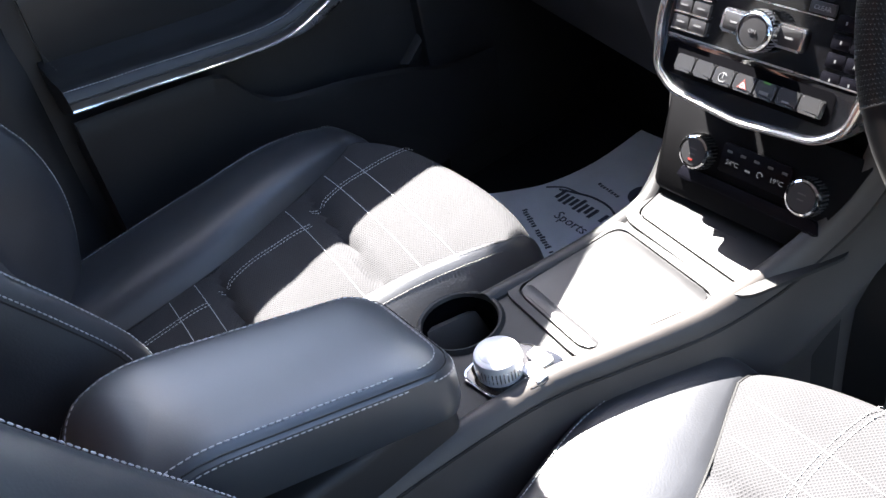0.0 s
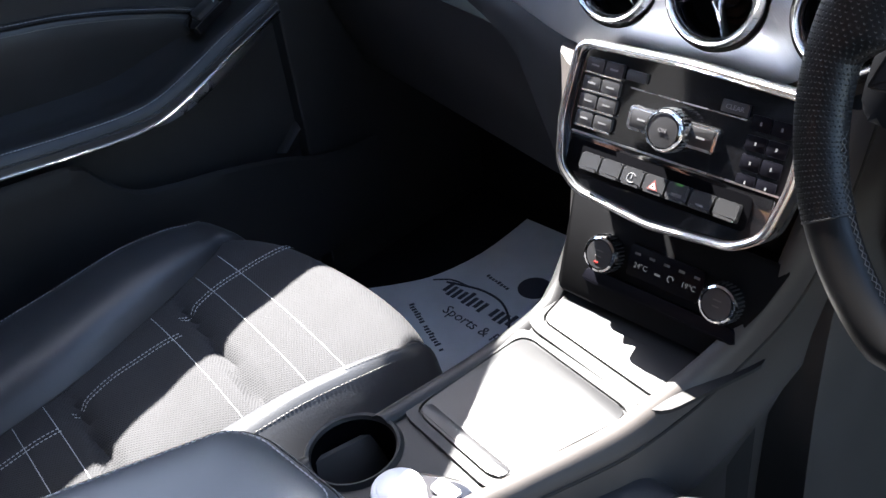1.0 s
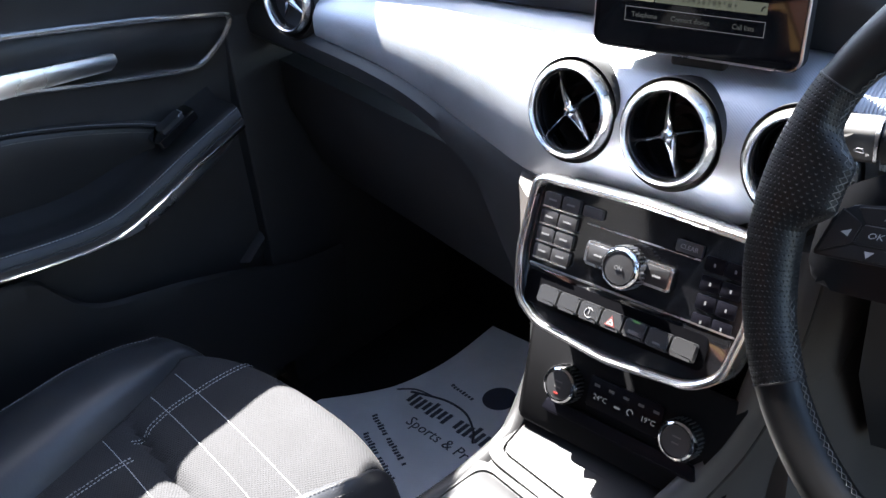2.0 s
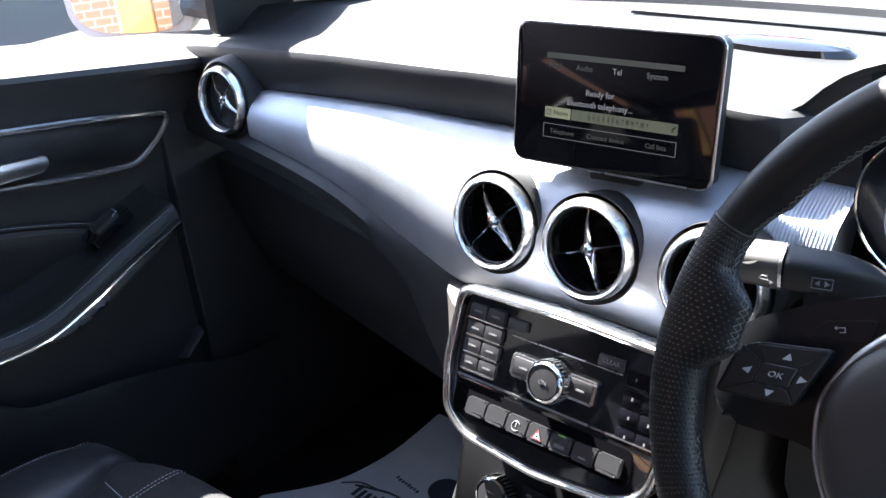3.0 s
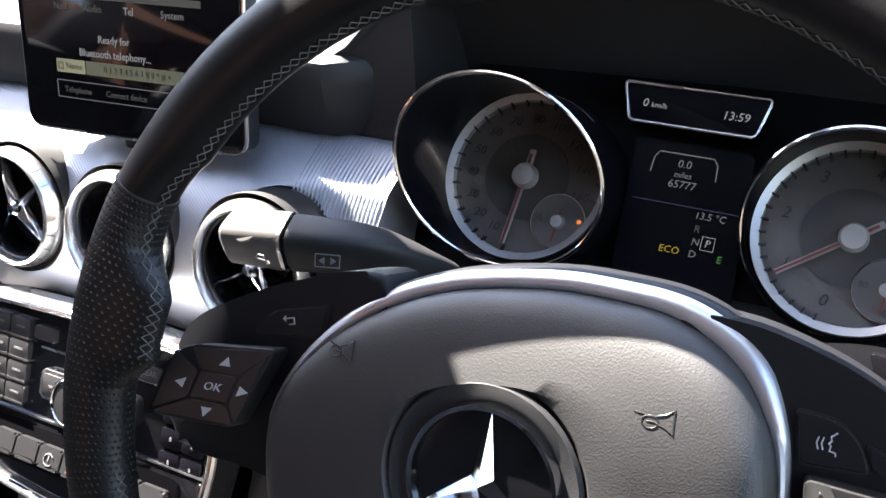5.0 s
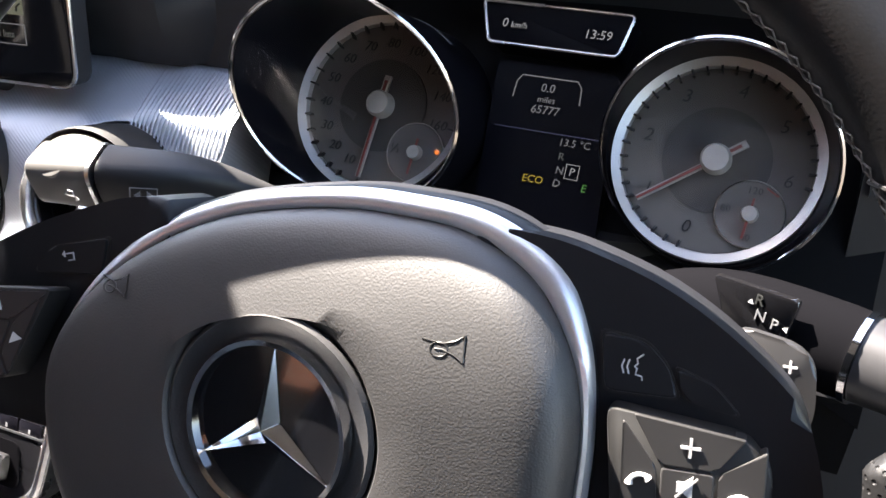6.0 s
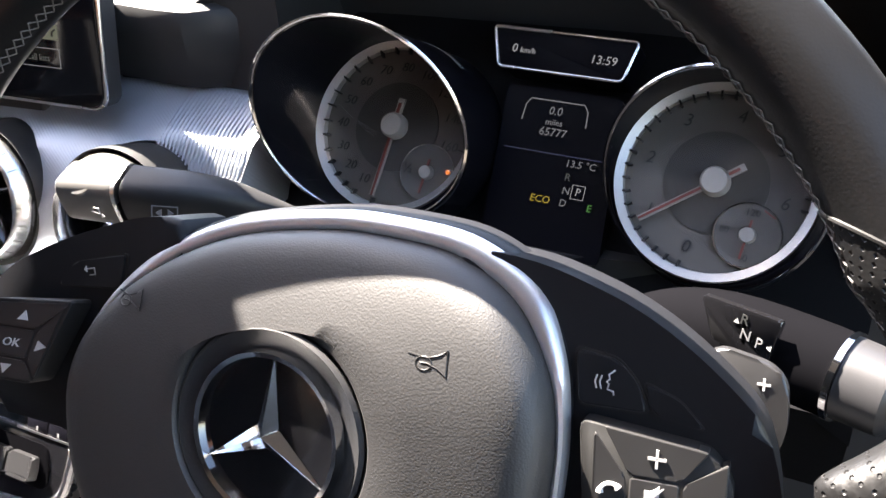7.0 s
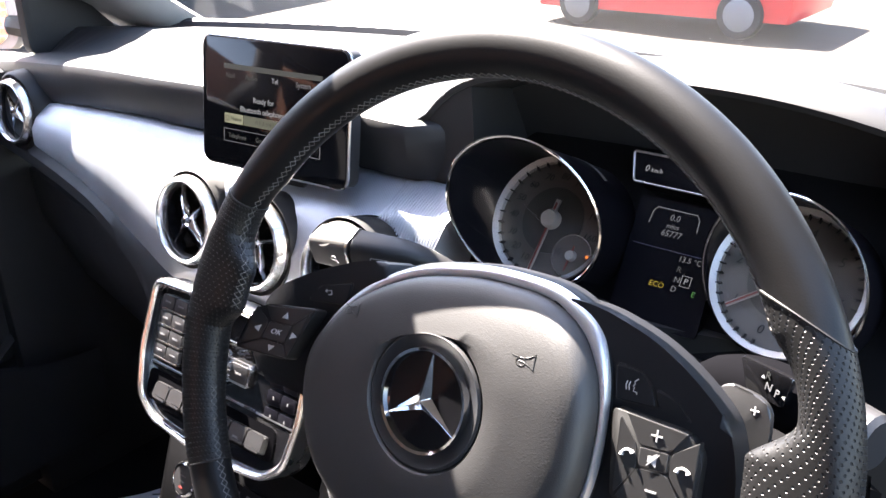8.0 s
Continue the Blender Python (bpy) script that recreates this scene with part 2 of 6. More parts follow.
def tube(points, r, n=8, closed=False, flat=1.0):
    """A round bar along the points; r may be one radius or one for each point."""
    pts = [Vector(p) for p in points]
    k = len(pts)
    rs = r if isinstance(r, (list, tuple)) else [r] * k
    secs, side = [], None
    for i, p in enumerate(pts):
        a = pts[i - 1] if i or closed else p
        b = pts[(i + 1) % k] if i < k - 1 or closed else p
        d = (b - a).normalized()
        if side is None:
            side = d.orthogonal().normalized()
        side = (side - d * side.dot(d)).normalized()
        up = d.cross(side)
        secs.append([p + (side * math.cos(t) * flat + up * math.sin(t)) * rs[i] for t in [2 * math.pi * j / n for j in range(n)]])
    return loft(secs, closed=closed)


def lathe(profile, n=40, closed=False):
    """Turn (r, z) pairs about the z axis."""
    secs = []
    for r, z in profile:
        secs.append([(max(r, 1e-5) * math.cos(2 * math.pi * j / n), max(r, 1e-5) * math.sin(2 * math.pi * j / n), z) for j in range(n)])
    return loft(secs, closed=closed)


def stitches(points, r=0.00045, length=0.0036, gap=0.0014):
    """A row of thread stitches along a path."""
    pts = [Vector(p) for p in points]
    bms, d, on = bmesh.new(), 0.0, True
    cum = [0.0]
    for a, b in zip(pts, pts[1:]):
        cum.append(cum[-1] + (b - a).length)

    def spot(s):
        for i in range(len(pts) - 1):
            if s <= cum[i + 1]:
                return pts[i].lerp(pts[i + 1], (s - cum[i]) / max(cum[i + 1] - cum[i], 1e-9))
        return pts[-1]
    s = 0.0
    while s + length < cum[-1]:
        a, b = spot(s), spot(s + length)
        dirn = (b - a).normalized()
        u = dirn.orthogonal().normalized()
        w = dirn.cross(u)
        rings = []
        for q, rr in ((a, r * 0.5), (a.lerp(b, 0.25), r), (a.lerp(b, 0.75), r), (b, r * 0.5)):
            rings.append([bms.verts.new(q + (u * math.cos(t) + w * math.sin(t)) * rr) for t in (0, 1.57, 3.14, 4.71)])
        for x, y in zip(rings, rings[1:]):
            for i in range(4):
                bms.faces.new((x[i], x[(i + 1) % 4], y[(i + 1) % 4], y[i]))
        bms.faces.new(rings[0][::-1])
        bms.faces.new(rings[-1])
        s += length + gap
    return bms


def lettering(text, size, m, depth=0.0002, align="CENTER"):
    """Built-in font as a mesh, laid at m (x along the line, z out)."""
    cu = bpy.data.curves.new("letters", "FONT")
    cu.body, cu.size, cu.align_x, cu.align_y, cu.extrude, cu.resolution_u = text, size, align, "CENTER", depth, 2
    ob = bpy.data.objects.new("letters", cu)
    scene.collection.objects.link(ob)
    bpy.context.view_layer.update()
    me = bpy.data.meshes.new_from_object(ob.evaluated_get(bpy.context.evaluated_depsgraph_get()))
    bm = bmesh.new()
    bm.from_mesh(me)
    bpy.data.objects.remove(ob)
    bpy.data.curves.remove(cu)
    bpy.data.meshes.remove(me)
    return moved(bm, m)


def interp(x, pairs):
    """Smooth value through (x, y) pairs."""
    n = len(pairs)
    if x <= pairs[0][0]:
        return pairs[0][1]
    if x >= pairs[-1][0]:
        return pairs[-1][1]
    slope = [(pairs[min(i + 1, n - 1)][1] - pairs[max(i - 1, 0)][1]) / (pairs[min(i + 1, n - 1)][0] - pairs[max(i - 1, 0)][0]) for i in range(n)]
    for i in range(n - 1):
        (a, p), (b, q) = pairs[i], pairs[i + 1]
        if x <= b:
            t, d = (x - a) / (b - a), b - a
            return p * (2 * t ** 3 - 3 * t * t + 1) + slope[i] * d * (t ** 3 - 2 * t * t + t) + q * (3 * t * t - 2 * t ** 3) + slope[i + 1] * d * (t ** 3 - t * t)
    return pairs[-1][1]


def at(m, x, y, z=0.0):
    return m @ Matrix.Translation((x, y, z))


def box(x0, y0, z0, x1, y1, z1, r=0.0, seg=3):
    bm = bmesh.new()
    bmesh.ops.create_cube(bm, size=1)
    bmesh.ops.transform(bm, matrix=Matrix.LocRotScale(((x0 + x1) / 2, (y0 + y1) / 2, (z0 + z1) / 2), None, (abs(x1 - x0), abs(y1 - y0), abs(z1 - z0))), verts=bm.verts)
    if r:
        bmesh.ops.bevel(bm, geom=list(bm.edges), offset=r, segments=seg, affect="EDGES", profile=0.5)
    return bm


def cut(ob, bm):
    """Take a shape out of a mesh object."""
    me = bpy.data.meshes.new("cutter")
    bmesh.ops.recalc_face_normals(bm, faces=bm.faces)
    bm.to_mesh(me)
    bm.free()
    tool = new("cutter", me)
    mod = ob.modifiers.new("cut", "BOOLEAN")
    mod.object, mod.operation, mod.solver = tool, "DIFFERENCE", "EXACT"
    bpy.context.view_layer.update()
    done = bpy.data.meshes.new_from_object(ob.evaluated_get(bpy.context.evaluated_depsgraph_get()))
    ob.modifiers.clear()
    ob.data = done
    bpy.data.objects.remove(tool)


# frames of reference: the centre stack, the steering wheel and the instrument panel
STACK = basis((0.0035, -0.005, 0.799), (1, 0, 0), (0, 0.387, 0.922))
WHEEL = basis((0.3555, -0.170, 0.8565), (1, 0, 0.012), (0, 0.385, 0.923))
CLUSTER = basis((0.3535, 0.1042, 0.8415), (1, 0, -0.012), (0, 0.5592, 0.8291))


# ---- car shell ----
def shell():
    floor = part("floor", joined(box(-0.86, -1.7, 0.04, 0.86, 0.50, 0.085), box(-0.86, 0.5, 0.04, 0.86, 0.54, 0.7)), CARPET, smooth=False)
    tagged(floor, "black carpeted car floor and footwell bulkhead", "floor", kind="structure")
    # roof with a bowed front header, open below for the windows
    secs = []
    for i in range(15):
        x = -0.66 + 1.32 * i / 14
        k = (x / 0.66) ** 2
        front = -0.27 + 0.11 * k
        top = 1.36 - 0.06 * k
        secs.append([(x, front, top), (x, -1.7, top), (x, -1.7, top + 0.03), (x, front, top + 0.03)])
    roof = part("ceiling", loft(secs), HEADLINER)
    tagged(roof, "pale grey fabric roof lining of the car", "ceiling", kind="structure")
    for s, nm in ((-1, "left"), (1, "right")):
        pil = []
        for p in smooth_path([(s * 0.668, -0.282, 1.345), (s * 0.680, -0.112, 1.265), (s * 0.690, 0.017, 1.165), (s * 0.735, 0.257, 1.005), (s * 0.775, 0.45, 0.88), (s * 0.80, 0.53, 0.835)], 6):
            pil.append([(p.x + s * 0.015 + dx * s, p.y + dy, p.z + dz) for dx, dy, dz in ((-0.105, 0.02, 0.0), (-0.065, 0.045, 0.0), (0.03, 0.05, 0.0), (0.06, 0.0, 0.0), (0.04, -0.05, -0.01), (-0.065, -0.045, -0.01), (-0.10, -0.02, 0))])
        ob = part("trim", loft(pil), PILLAR)
        tagged(ob, "pale grey windscreen pillar trim", "pillar", kind="structure")
        rail = part("trim", tube(smooth_path([(s * 0.635, -0.20, 1.33), (s * 0.65, -0.6, 1.325), (s * 0.65, -1.7, 1.29)], 6), 0.045, 10), HARD)
        tagged(rail, "dark roof rail above the side windows", "rail", kind="structure")
        post = part("trim", tube(smooth_path([(s * 0.68, -0.62, 1.32), (s * 0.84, -0.575, 0.90), (s * 0.86, -0.57, 0.1)], 6), 0.072, 12), HARD)
        tagged(post, "dark centre door pillar trim", "pillar", kind="structure")
        rear = part("wall_" + nm, box(s * 0.82, -1.7, 0.06, s * 0.87, -0.56, 0.88, 0.02), HARD)
        tagged(rear, "dark rear door lining", "wall", kind="structure")
        kick = part("wall_kick_" + nm, box(s * 0.79, 0.10, 0.06, s * 0.87, 0.56, 0.845, 0.004), HARD)
        tagged(kick, "dark footwell side panel", "wall", kind="structure")
        pane = part("window_rear_" + nm, box(s * 0.80, -1.7, 0.86, s * 0.805, -0.78, 1.29), TINTED, smooth=False)
        tagged(pane, "dark tinted rear side glass", "window", kind="structure")
    back = part("wall_back", joined(box(-0.86, -1.74, 0.06, 0.86, -1.70, 0.9), box(-0.86, -1.74, 1.25, 0.86, -1.70, 1.36), box(-0.86, -1.73, 0.9, -0.5, -1.71, 1.25), box(0.5, -1.73, 0.9, 0.86, -1.71, 1.25)), HARD, smooth=False)
    tagged(back, "dark rear bulkhead of the cabin", "wall", kind="structure")
    # windscreen: a bowed sheet
    secs = []
    for i in range(13):
        x = -0.7 + 1.4 * i / 12
        k = (x / 0.7) ** 2
        secs.append([(x * (0.9 + 0.16 * j / 6), (-0.28 + 0.11 * k) * (1 - j / 6) + (0.60 - 0.16 * k) * j / 6, (1.38 - 0.07 * k) * (1 - j / 6) + 0.865 * j / 6 + 0.03 * math.sin(math.pi * j / 6)) for j in range(7)])
    ws = part("windscreen", loft(secs, ring=False), GLASS, solid=0.004)
    ws.visible_shadow = False
    tagged(ws, "clear laminated windscreen glass", "windscreen", kind="structure")
    # black frit and scuttle along the bottom of the windscreen
    edge = part("trim", tube([(0.75 * (i / 10 - 1), 0.595 - 0.17 * (i / 10 - 1) ** 2, 0.868) for i in range(21)], 0.012, 8), HARD)
    tagged(edge, "black seal along the windscreen base", "seal", kind="structure")


def door(side):
    """Front door lining with window ledge, armrest, grab trim, release recess and pocket."""
    s = side
    X = -0.80
    d = thing("passenger_door" if s > 0 else "driver_door", (s * X, -0.2, 0.1), "black front door lining with stitched armrest and silver trim" if s > 0 else "open black front door with plain lining", "car door")
    def w(x, y, z):
        return (s * x, y, z)
    # main panel: sections along y
    secs = []
    for i in range(25):
        y = -0.52 + 0.94 * i / 24
        sill = 0.868 - 0.16 * y
        secs.append([w(x, y, z) for x, z in ((-0.90, 0.10), (-0.83, 0.10), (-0.815, 0.30), (-0.812, 0.45), (-0.815, 0.62), (-0.80, 0.70), (-0.787, 0.78), (-0.772, 0.825), (-0.745, sill - 0.018), (-0.740, sill - 0.008), (-0.744, sill - 0.001), (-0.752, sill), (-0.84, sill + 0.018), (-0.90, sill + 0.016))])
    part("panel", loft(secs), DOORTOP, d)
    if s < 0:
        hinge = Vector((0.85, 0.42, 0.0))
        d.matrix_basis = Matrix.Translation(hinge) @ Matrix.Rotation(radians(66), 4, "Z") @ Matrix.Translation(-hinge) @ d.matrix_basis
        return
    # armrest with upswept front end
    prof = [(-0.498, 0.582), (-0.44, 0.574), (-0.383, 0.567), (-0.312, 0.557), (-0.235, 0.548), (-0.185, 0.546), (-0.148, 0.551), (-0.097, 0.568), (-0.042, 0.590), (0.012, 0.609), (0.060, 0.626)]
    line = smooth_path([(y, z, 0) for y, z in prof], 5)
    secs = []
    for i, q in enumerate(line):
        y, z = q.x, q.y
        k = max(0.0, min(1.0, (y + 0.05) / 0.1))
        secs.append([w(x, y, zz) for x, zz in ((-0.83, z + 0.05), (-0.805, z + 0.045), (-0.79, z + 0.034), (-0.765, z + 0.030), (-0.745, z + 0.0295), (-0.736, z + 0.027), (-0.730, z + 0.020), (-0.7275, z + 0.0135), (-0.729, z + 0.012), (-0.7262, z + 0.010), (-0.725, z + 0.002), (-0.730, z - 0.006), (-0.80, z - 0.03), (-0.83, z - 0.03))])
    arm = part("armrest", loft(secs), DOORLEATHER, d, "black leather armrest pad")
    part("stitching", stitches([w(-0.7340, q.x, q.y + 0.0262) for q in line], 0.0006), THREAD, arm)
    part("stitching", stitches([w(-0.7272, q.x, q.y + 0.0125) for q in line], 0.00045), DARK_THREAD, arm)
    part("chrome_strip", tube([w(-0.7250, q.x, q.y) for q in line], 0.0027, 8), CHROME, d, "bright chrome strip under the armrest")
    low = [q for q in line if q.x > -0.19]
    n = len(low) - 1
    secs = []
    for i, q in enumerate(low):
        dep = 0.002 + 0.020 * math.sin(math.pi * min(1.0, i / n * 1.0)) ** 0.7
        secs.append([w(-0.727, q.x, q.y - 0.002), w(-0.729, q.x + 0.2 * dep, q.y - dep * 0.6), w(-0.735, q.x + 0.3 * dep, q.y - dep), w(-0.76, q.x, q.y - dep), w(-0.76, q.x, q.y - 0.002)])
    part("grab_trim", loft(secs), SATIN, d, "satin silver grab edge")
    # window switch on the armrest
    sw = basis(w(-0.768, -0.03, 0.651), (0.05, 0.92, 0.40), (-1, 0.1, 0.1))
    part("switch_bezel", moved(plate(rrect(-0.036, -0.016, 0.036, 0.016, 0.006), -0.012, 0.001, 0.001), sw), GLOSS, d)
    part("window_switch", moved(plate(rrect(-0.020, -0.010, 0.020, 0.010, 0.003), 0.001, 0.008, 0.002), sw), BUTTON, d)
    part("switch_edge", moved(tube([(0.012, -0.010, 0.0075), (0.021, -0.006, 0.007), (0.021, 0.006, 0.007)], 0.0009, 6), sw), SATIN, d)
    # release recess outlined in chrome
    rec = [(0.112, 0.770), (0.096, 0.740), (0.052, 0.706), (-0.046, 0.721), (-0.3, 0.775), (-0.36, 0.80), (-0.34, 0.850), (-0.136, 0.818), (-0.025, 0.799)]
    out = rounded(rec, 0.02)
    pts = [w(-0.792 + 0.22 * (z - 0.75) + 0.009, y, z) for y, z in out]
    part("recess_trim", tube(pts, 0.0045, 8, closed=True), VENTRING, d, "chrome outline of the release recess")
    bm = bmesh.new()
    bm.faces.new([bm.verts.new(w(-0.789 + 0.22 * (z - 0.75), y, z)) for y, z in out])
    part("recess_panel", bm, HARD, d, solid=0.006)
    part("release_handle", moved(plate(rounded([(-0.12, -0.016), (0.075, -0.008), (0.08, 0.012), (-0.12, 0.014)], 0.008), 0, 0.012, 0.004), basis(w(-0.779, -0.16, 0.765), (0, 1, -0.1), (-0.1, 0.1, 1))), SATIN, d, "chrome door release lever")
    # padded insert with a double-stitched upper edge
    ins = smooth_path([w(-0.795, y, z) for y, z in ((-0.49, 0.735), (-0.40, 0.728), (-0.298, 0.711), (-0.228, 0.700), (-0.154, 0.682), (-0.074, 0.657), (-0.03, 0.638), (-0.008, 0.624))], 6)
    secs = []
    for p in ins:
        secs.append([(p.x - s * 0.02, p.y, p.z + 0.008), (p.x + s * 0.002, p.y, p.z + 0.007), (p.x + s * 0.007, p.y, p.z + 0.003), (p.x + s * 0.003, p.y, p.z - 0.001), (p.x + s * 0.006, p.y, p.z - 0.008), (p.x + s * 0.006, p.y, p.z - 0.03), (p.x - s * 0.006, p.y, 0.60 * 0.5 + 0.5 * p.z - 0.02), (p.x - s * 0.02, p.y, 0.585)])
    part("padded_insert", loft(secs), DOORLEATHER, d, "padded leather door insert")
    for dz in (0.0065, -0.0065):
        part("insert_stitching", stitches([(p.x + s * 0.0066, p.y, p.z + dz) for p in ins], 0.0005), THREAD if dz > 0 else DARK_THREAD, d)
    part("rear_stitching", stitches(smooth_path([w(-0.7885, -0.492, 0.725), w(-0.7885, -0.493, 0.66), w(-0.787, -0.482, 0.615)], 5)), DARK_THREAD, d)
    # map pocket: a bulging outer wall with rolled lip
    lip = smooth_path([(-0.498, 0.554), (-0.382, 0.541), (-0.308, 0.532), (-0.277, 0.522), (-0.262, 0.502), (-0.235, 0.468), (-0.205, 0.448), (-0.167, 0.437), (-0.074, 0.417), (0.026, 0.388), (0.123, 0.352), (0.22, 0.34)], 5)
    secs = []
    for p in lip:
        secs.append([w(x, p[0], z) for x, z in ((-0.83, 0.14), (-0.775, 0.16), (-0.757, 0.28), (-0.752, p[1] - 0.03), (-0.753, p[1] - 0.006), (-0.758, p[1]), (-0.765, p[1] - 0.005), (-0.775, p[1] - 0.04), (-0.83, p[1] - 0.06))])
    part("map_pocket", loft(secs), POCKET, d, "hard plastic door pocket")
    part("speaker_fold", loft([[w(-0.83, y, z), w(-0.806, y + 0.01, z + 0.002), w(-0.800, y + 0.018, z), w(-0.806, y + 0.045 - 0.03 * k, z - 0.002), w(-0.83, y + 0.06, z)] for k, y, z in ((0, 0.045, 0.365), (0.3, 0.095, 0.405), (0.7, 0.16, 0.455), (1, 0.205, 0.49))]), HARD, d)
    part("lower_fold", tube(smooth_path([w(-0.785, -0.02, 0.262), w(-0.785, 0.04, 0.254), w(-0.79, 0.15, 0.232)], 5), 0.006, 8), HARD, d)
    # glass and mirror sail
    tri = [(0.222, 0.850), (0.40, 0.845), (0.32, 0.93), (0.225, 1.0)]
    part("mirror_sail", moved(plate(rounded(tri, 0.02), 0, 0.02, 0.004), Matrix(((0, 0, s, s * -0.80), (1, 0, 0, 0), (0, 1, 0, 0), (0, 0, 0, 1)))), HARD, d, "black triangular sail panel")
    gl = loft([[w(-0.83, -0.72, 0.87), w(-0.70, -0.72, 1.30)], [w(-0.83, 0.2, 0.86), w(-0.68, 0.0, 1.28)], [w(-0.83, 0.40, 0.86), w(-0.82, 0.37, 0.90)]], ring=False)
    g = part("window_glass", gl, GLASS, d, solid=0.004)
    g.visible_shadow = False
    m = thing("door_mirror", (s * -0.98, 0.23, 0.82), "pale silver door mirror with reflecting glass", "mirror")
    secs = []
    R = basis((s * -1.0, 0.215, 0.905), (0.87, 0.49, 0.0), (0, 0, 1))
    for k, zz in ((1.0, 0.0), (1.04, -0.012), (1.0, -0.04), (0.8, -0.08), (0.4, -0.1)):
        secs.append([(0.115 * k * math.copysign(abs(math.cos(t)) ** 0.6, math.cos(t)), 0.078 * k * math.copysign(abs(math.sin(t)) ** 0.6, math.sin(t)), zz) for t in [2 * math.pi * j / 28 for j in range(28)]])
    part("housing", moved(loft(secs), R), WHITE_PAINT, m)
    part("glass", moved(plate([(0.10 * math.copysign(abs(math.cos(t)) ** 0.6, math.cos(t)), 0.065 * math.copysign(abs(math.sin(t)) ** 0.6, math.sin(t))) for t in [2 * math.pi * j / 28 for j in range(28)]], 0.0, 0.003), R), MIRROR, m)
    part("arm", tube([(s * -0.92, 0.27, 0.88), (s * -0.84, 0.3, 0.868)], 0.02, 8), HARD, m)


def cabin_mirror():
    """Inside mirror with its sensor housing at the top of the windscreen, unseen; placed for its shadow on the wheel.
    """
    m = thing("rear_view_mirror", (0, 0.02, 1.30), "black interior mirror hung from the windscreen, unseen, set to shade the wheel", "mirror")
    part("housing", moved(loft([[(x * k, y * k, z) for x, y in rrect(-0.125, -0.036, 0.125, 0.036, 0.03)] for k, z in ((1.0, 0.0), (1.03, -0.012), (0.9, -0.03), (0.5, -0.04))]), basis((-0.070, -0.090, 1.245), (1, 0.12, 0), (0, 0.12, 1))), HARD, m)
    part("glass", moved(plate(rrect(-0.117, -0.031, 0.117, 0.031, 0.026), 0.0, 0.002), basis((-0.070, -0.090, 1.245), (1, 0.12, 0), (0, 0.12, 1))), MIRROR, m)
    part("sensor_housing", loft([[(-0.010 + x * k, y + 0.010, z + dz) for x, dz in ((-0.055, 0), (-0.04, -0.035), (0.04, -0.035), (0.055, 0))] for k, y, z in ((1.0, -0.09, 1.325), (1.15, 0.0, 1.27), (1.0, 0.06, 1.235))]), HARD, m)


shell()
cabin_mirror()
door(1)
door(-1)


# ---- dashboard ----
def face(x):
    """How far forward the dashboard's face lies at x."""
    return 0.006 + 0.2127 * max(0.0, math.hypot(max(abs(x) - 0.06, 0), 0.02) - 0.05)


def top_edge(x):
    return interp(-abs(x), [(-0.80, 0.852), (-0.684, 0.868), (-0.461, 0.893), (-0.30, 0.907), (-0.119, 0.915), (0, 0.917)])


def strip_top(x):
    return interp(-abs(x), [(-0.70, 0.802), (-0.60, 0.818), (-0.51, 0.830), (-0.30, 0.853), (-0.19, 0.858), (-0.107, 0.860), (0, 0.862)])


def strip_low(x):
    return interp(-abs(x), [(-0.70, 0.772), (-0.6, 0.770), (-0.386, 0.764), (-0.231, 0.737), (-0.146, 0.723), (-0.10, 0.735), (0, 0.74)])


def lean(x):
    """How far the strip's upper edge lies ahead of its lower one: upright at the sides, sloping in the middle."""
    return interp(-abs(x), [(-0.8, 0.015), (-0.6, 0.020), (-0.40, 0.030), (-0.30, 0.036), (-0.22, 0.046), (-0.12, 0.064), (0, 0.068)])


def crest(x):
    """How far forward the upper edge of the face lies at x; it steps back behind the instruments."""
    f = face(x) + lean(x)
    if 0.12 < x < 0.62:
        f += 0.16 * max(0.0, min(1.0, (x - 0.15) / 0.05)) * max(0.0, min(1.0, (0.62 - x) / 0.06))
    return f


dash = thing("dashboard", (0, 0.3, 0.6), "black soft-touch dashboard with a brushed silver strip and round vents", "dashboard")
N = 60
XS = [-0.79 + 1.58 * i / N for i in range(N + 1)]


def dash_top():
    secs = []
    for x in XS:
        f, z = crest(x), top_edge(x)
        far = 0.585 - 0.17 * (x / 0.75) ** 2
        zl = strip_top(x) + 0.002
        secs.append([(x, far, 0.80), (x, far, 0.868), (x, 0.6 * far + 0.4 * f, 0.885 + 0.25 * (z - 0.87)), (x, f + 0.09, z - 0.004), (x, f + 0.04, z), (x, f + 0.012, z), (x, f + 0.004, z - 0.0025), (x, f + 0.0005, z - 0.008), (x, f + 0.001, z - 0.018), (x, f + 0.003, (z + zl) / 2 - 0.008), (x, f + 0.012, zl), (x, f + 0.07, zl - 0.01), (x, f + 0.07, 0.80)])
    return loft(secs)


part("top_pad", dash_top(), SOFT, dash)


